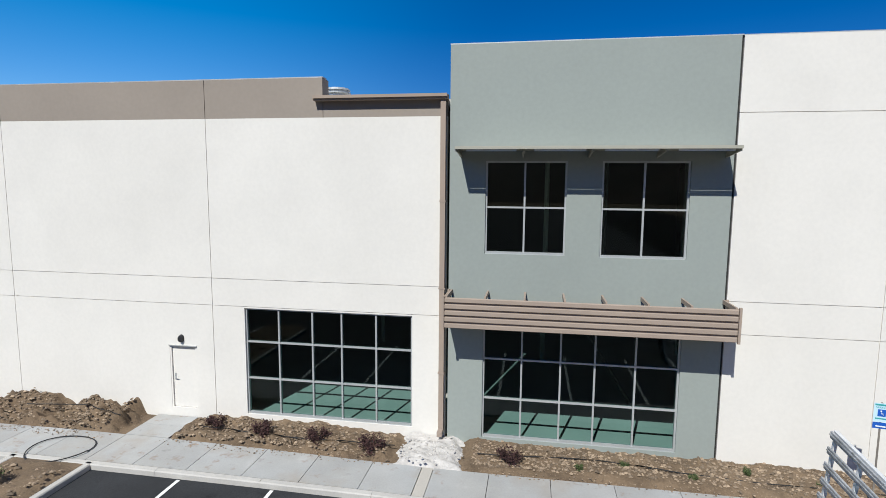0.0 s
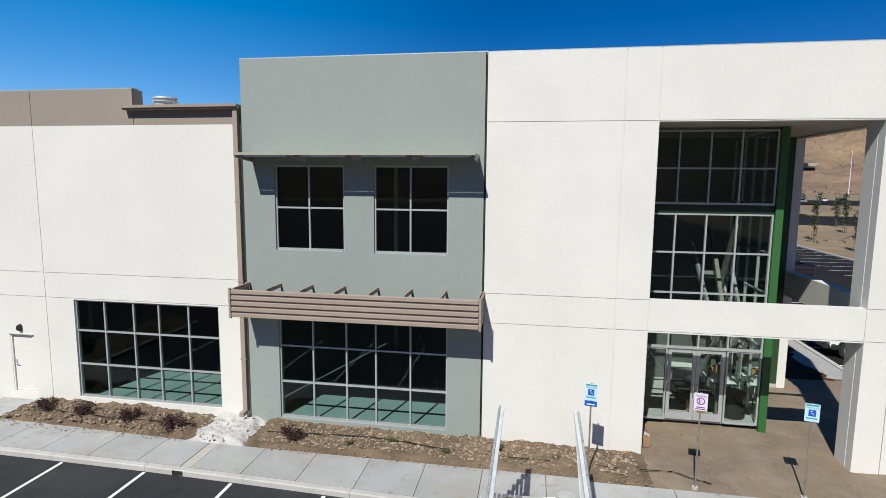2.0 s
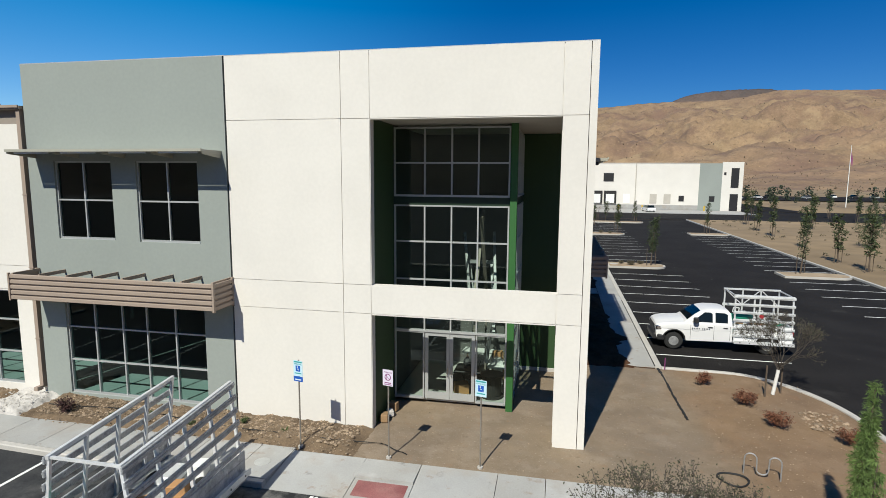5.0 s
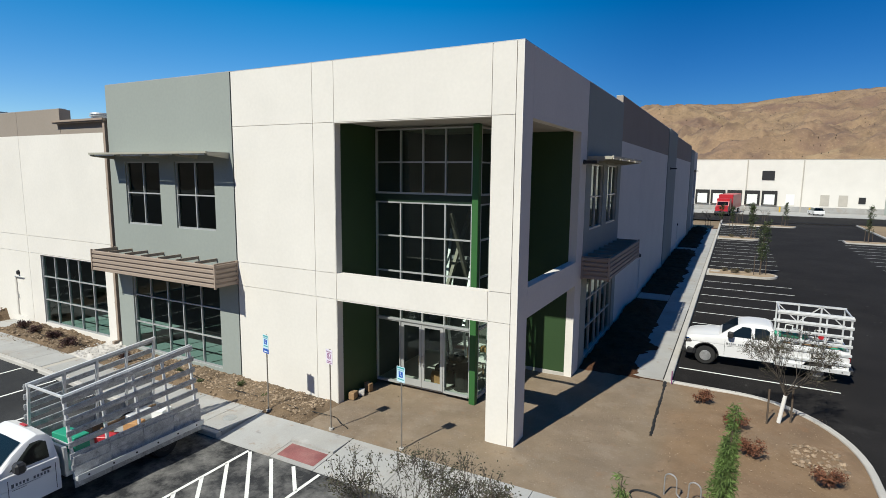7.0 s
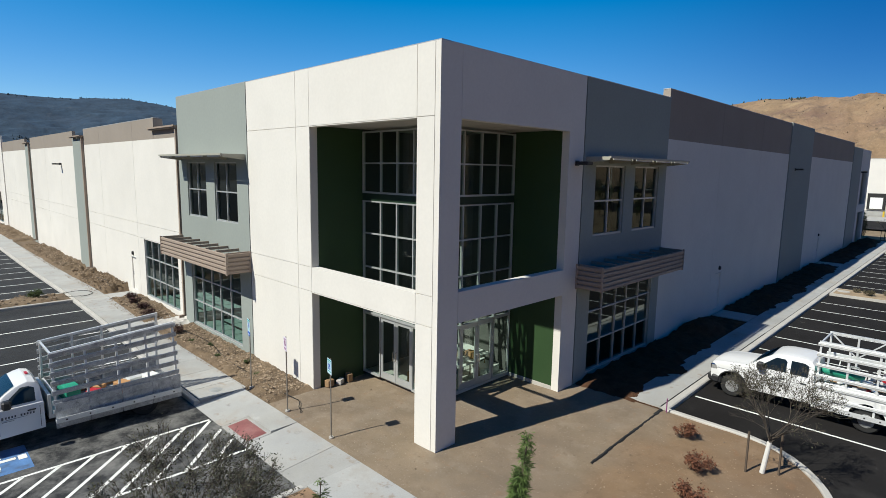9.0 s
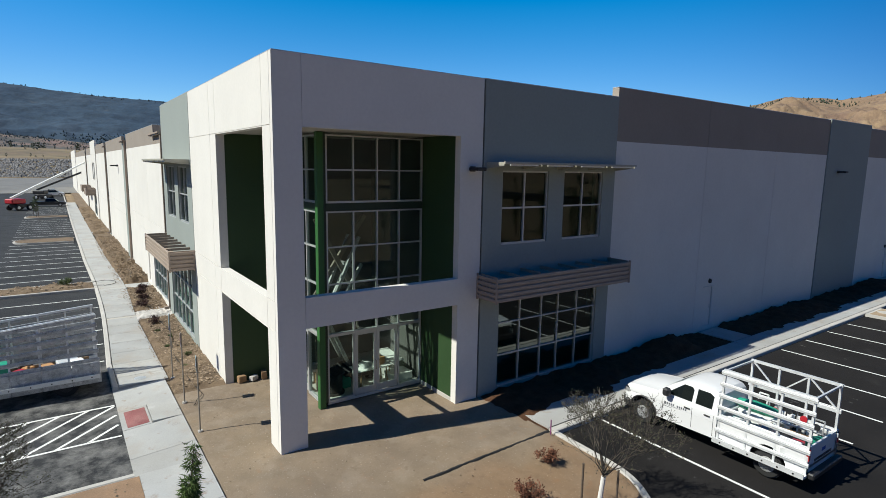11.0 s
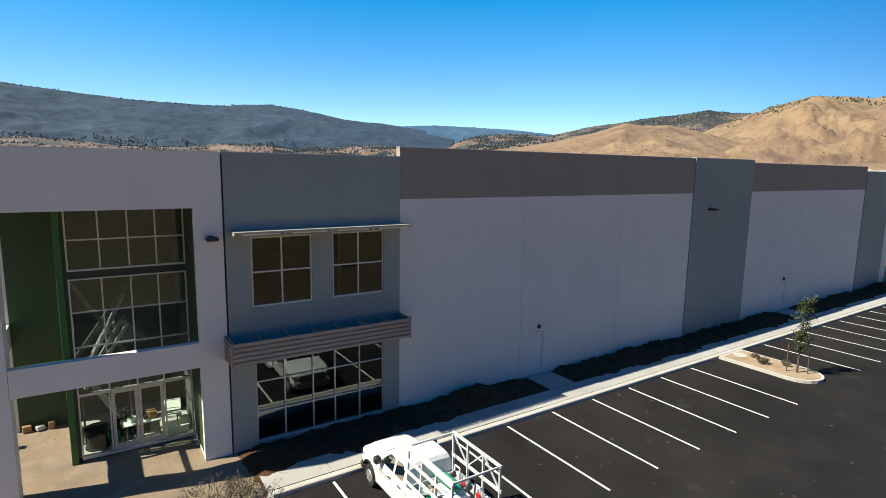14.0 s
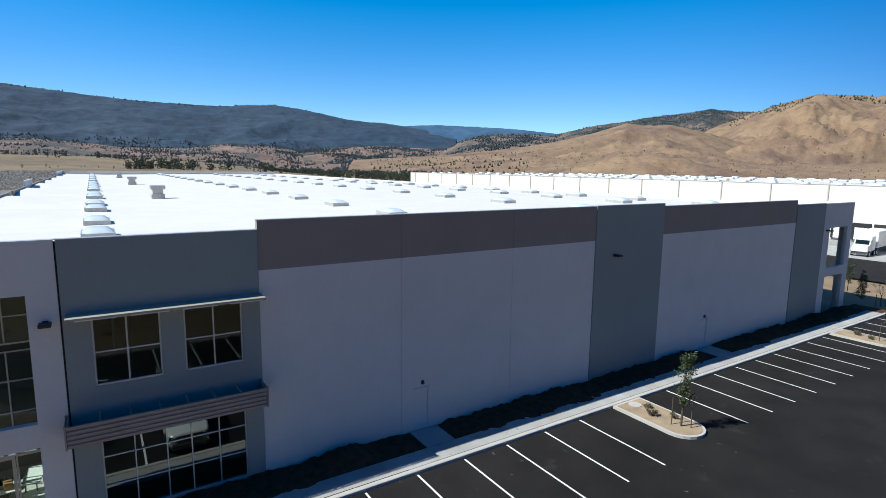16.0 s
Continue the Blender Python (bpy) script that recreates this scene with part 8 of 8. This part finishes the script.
def parking_sign(x, y, h, kind):
    root = thing("parking_sign", "white and blue accessible parking sign on a steel post" if kind == "blue" else "white no parking sign with purple print on a steel post", "sign", "parking signs", at=(x, y, gz(x, y)))
    root.rotation_euler = (0, 0, radians(-12))
    bm = bmesh.new()
    tube(bm, (0, 0, -0.2), (0, 0, h), 0.022, n=8)
    part("post", bm, "post", root)
    bm = bmesh.new()
    tube(bm, (0, 0, -0.1), (0, 0, 0.03), 0.075, n=12)
    part("footing", bm, "kerb", root)
    z1 = h - 0.01
    hh = 0.46
    bm = bmesh.new()
    box(bm, -0.16, 0.16, -0.032, -0.026, z1 - hh, z1, 0.0)
    plate = part("plate", bm, "sign_pale" if kind == "blue" else "sign_lilac", root)

    def bar(x0, x1, a, b, mat, nm="print"):
        bm = bmesh.new()
        box(bm, x0, x1, -0.036, -0.033, z1 - b, z1 - a)
        part(nm, bm, mat, plate)

    if kind == "blue":
        bar(-0.14, 0.14, 0.02, 0.06, "sign_g")
        lettering("PARKING", 0.062, 0.0, -0.0345, z1 - 0.125, "sign_g", plate)
        bar(-0.08, 0.08, 0.15, 0.32, "sign_b", "symbol_square")
        bar(-0.12, 0.12, 0.36, 0.39, "sign_g")
        if x < 9:
            bm = bmesh.new()
            box(bm, -0.16, 0.16, -0.032, -0.026, z1 - hh - 0.16, z1 - hh - 0.01)
            p = part("lower_plate", bm, "sign_b", root, "blue plate with white print")
            bm = bmesh.new()
            box(bm, -0.1, 0.1, -0.036, -0.033, z1 - hh - 0.12, z1 - hh - 0.09)
            part("print", bm, "sign_w", p)
        for ox, oz, rr in ((-0.015, 0.19, 0.018),):
            bm = bmesh.new()
            tube(bm, (ox, -0.039, z1 - oz), (ox, -0.0365, z1 - oz), rr, n=10)
            beam(bm, (ox, -0.038, z1 - 0.2), (ox + 0.005, -0.038, z1 - 0.255), 0.018, 0.003)
            beam(bm, (ox, -0.038, z1 - 0.25), (ox + 0.045, -0.038, z1 - 0.255), 0.003, 0.018)
            beam(bm, (ox + 0.04, -0.038, z1 - 0.25), (ox + 0.055, -0.038, z1 - 0.3), 0.018, 0.003)
            part("symbol", bm, "sign_w", plate, "white wheelchair symbol")
    else:
        lettering("PARKING", 0.06, 0.0, -0.0345, z1 - 0.095, "sign_r", plate)
        bar(-0.1, 0.1, 0.36, 0.385, "sign_r")
        bar(-0.12, 0.12, 0.41, 0.43, "sign_r")
        bm = bmesh.new()
        n = 20
        for i in range(n):
            a, b = 6.2832 * i / n, 6.2832 * (i + 1) / n
            quad(bm, [(0.1 * math.cos(a), -0.0345, z1 - 0.21 + 0.1 * math.sin(a)), (0.1 * math.cos(b), -0.0345, z1 - 0.21 + 0.1 * math.sin(b)), (0.075 * math.cos(b), -0.0345, z1 - 0.21 + 0.075 * math.sin(b)), (0.075 * math.cos(a), -0.0345, z1 - 0.21 + 0.075 * math.sin(a))])
        beam(bm, (-0.06, -0.0345, z1 - 0.15), (0.06, -0.0345, z1 - 0.27), 0.02, 0.002)
        box(bm, -0.04, -0.02, -0.036, -0.033, z1 - 0.27, z1 - 0.15)
        part("symbol", bm, "sign_r", plate, "crossed ring symbol")


parking_sign(8.22, 14.58, 2.62, "blue")
parking_sign(10.93, 14.53, 2.58, "no")
parking_sign(13.53, 14.53, 2.5, "blue")


# ---- small things ----
bm = bmesh.new()
wave = [(-0.62, 0, -0.05), (-0.62, 0, 0.6)]
for c, up in ((-0.41, 1), (0.0, -1), (0.41, 1)):
    base = 0.65 if up > 0 else 0.28
    for k in range(1, 9):
        a = math.pi * k / 8
        wave.append((c - 0.205 * math.cos(a), 0, base + up * 0.2 * math.sin(a)))
wave += [(0.62, 0, 0.6), (0.62, 0, -0.05)]
pipe(bm, wave, 0.027)
rack = thing("bike_rack", "galvanised wave bicycle rack in the gravel", "bike rack", at=(20.95, 15.72, gz(20.7, 15.7) - 0.02))
rack.rotation_euler = (0, 0, -0.25)
rack.scale = (0.7, 0.7, 0.7)
part("wave_pipe", bm, "tyre_rim", rack)


def ring(name, x, y, z, r, thick, label, turns=2, mat="black", tilt=0.0):
    bm = bmesh.new()
    pts = []
    n = 40 * turns
    for k in range(n + 1):
        a = 6.2832 * turns * k / n
        rr = r + 0.03 * math.sin(3 * a) + 0.02 * k / n
        pts.append((rr * math.cos(a), rr * math.sin(a) * 0.9, thick + tilt * math.sin(a) + 0.03 * k / n))
    pipe(bm, pts, thick, 6)
    ob = link_mesh(name, bm, mat, smooth=True)
    ob.location = (x, y, z)
    return tagged(ob, label, "hose")


ring("coiled_hose", 20.15, 15.35, gz(20, 15) - 0.02, 0.36, 0.02, "black irrigation hose coil on the gravel")
ring("loose_hose", -13.2, 13.55, gz(0, 0) + 0.03, 0.88, 0.016, "black irrigation hose loop over the sidewalk", 1, tilt=0.0)


def hose(name, pts, label, r=0.014):
    out = []
    for (x0, y0, z0), (x1, y1, z1) in zip(pts, pts[1:]):
        for k in range(6):
            t = k / 6
            out.append((x0 + (x1 - x0) * t, y0 + (y1 - y0) * t + 0.03 * math.sin(9 * (x0 + (x1 - x0) * t)), z0 + (z1 - z0) * t))
    out.append(pts[-1])
    bm = bmesh.new()
    pipe(bm, [(x, y, gz(x, y) + z) for x, y, z in out], r, 6)
    return tagged(link_mesh(name, bm, "black", smooth=True), label, "hose", "irrigation hoses")


hose("drip_hose", [(-9.9, 15.4, 0.17), (-7.0, 15.2, 0.16), (-3.8, 15.3, 0.14)], "black drip hose along the dirt bed")
hose("drip_hose", [(-1.4, 15.3, 0.11), (2.0, 15.5, 0.12), (5.0, 15.1, 0.11), (8.2, 15.0, 0.1), (10.5, 15.2, 0.03), (11.4, 14.75, 0.02)], "black drip hose along the dirt bed")
hose("drip_hose", [(-16.0, 15.2, 0.5), (-14.0, 15.4, 0.55), (-12.6, 15.2, 0.4)], "black drip hose along the dirt bed")
random.seed(31)
# raised black strip whose colour stands in for a shadowed ditch
bm = bmesh.new()
last = None
for k in range(41):
    t = k / 40
    x, y = 19.70 + 0.10 * t + 0.012 * math.sin(7 * t) + random.uniform(-0.012, 0.012), 23.9 - 4.95 * t
    w = random.uniform(0.03, 0.055) * (1.0 if t > 0.1 else 1.6)
    z = gz(x, y) - 0.016
    cur = [bm.verts.new((x - w, y, z)), bm.verts.new((x - w * 0.4, y, z + 0.03)), bm.verts.new((x + w * 0.5, y, z + 0.024)), bm.verts.new((x + w, y, z))]
    if last:
        for i in range(3):
            bm.faces.new((last[i], last[i + 1], cur[i + 1], cur[i]))
    last = cur
tagged(link_mesh("irrigation_trench", bm, "black"), "black strip standing in for a narrow shadowed trench", "trench")
bm = bmesh.new()
tube(bm, (19.93, 23.75, gz(20, 23.7)), (19.93, 23.75, gz(20, 23.7) + 0.5), 0.02, n=6)
tagged(link_mesh("survey_stake", bm, "sign_r"), "short red marked stake at the kerb", "stake")

# white broken concrete heap by the downspout
random.seed(5)
vs, fs = [], []
mound("rubble_washout", -3.6, -1.8, 14.45, 16.25, 0.07, "rubble", 0.06, "hardened white concrete washout between the beds", seed=8.8, rscale=1.6, spill=0.3, base=0.06)
for _ in range(130):
    a, r = random.uniform(0, 6.283), random.random() ** 0.6
    x, y = -2.7 + 0.95 * r * math.cos(a), 15.3 + 0.9 * r * math.sin(a)
    rock_fast(vs, fs, (x, y, gz(x, y) + 0.07 + mound_h(x, y, 0.07, 8.8, 1.6)), random.uniform(0.015, 0.06), 0.5)
tagged(from_lists("concrete_rubble", vs, fs, "rubble"), "heap of broken pale concrete by the wall", "rubble", kind="stuff")
# bricks and boxes against the porch wall
for i, (x, y, sx, sy, sz, r, mt) in enumerate(((10.1, 16.75, 0.22, 0.3, 0.26, 10, "wood"), (10.15, 17.2, 0.2, 0.3, 0.18, 30, "rubble"), (10.15, 17.6, 0.28, 0.2, 0.3, -10, "wood"))):
    load_box("carton", mt, x, y, gz(x, y), sx, sy, sz, r, "small carton against the green porch wall", "box")
# manhole cover in the walk
bm = bmesh.new()
tube(bm, (7.6, 13.5, gz(0, 0) + 0.0), (7.6, 13.5, gz(0, 0) + 0.026), 0.22, n=20)
tagged(link_mesh("manhole_cover", bm, "steel"), "round grey utility cover in the sidewalk", "cover", kind="structure")
# flagpole far off
bm = bmesh.new()
tube(bm, (0, 0, 0), (0, 0, 17.2), 0.13, 0.06, n=10)
pole = thing("flagpole", "tall white flagpole with a limp flag", "flagpole", at=(95, 175, 0.7))
part("pole", bm, "sign_w", pole)
bm = bmesh.new()
for k in range(8):
    box(bm, 0.1 + 0.07 * k, 0.17 + 0.07 * k, 0.09 * (k % 2), 0.09 * (k % 2) + 0.03, 12.9 - 0.24 * k, 15.6 - 0.3 * k)
part("flag", bm, "sign_r", pole)
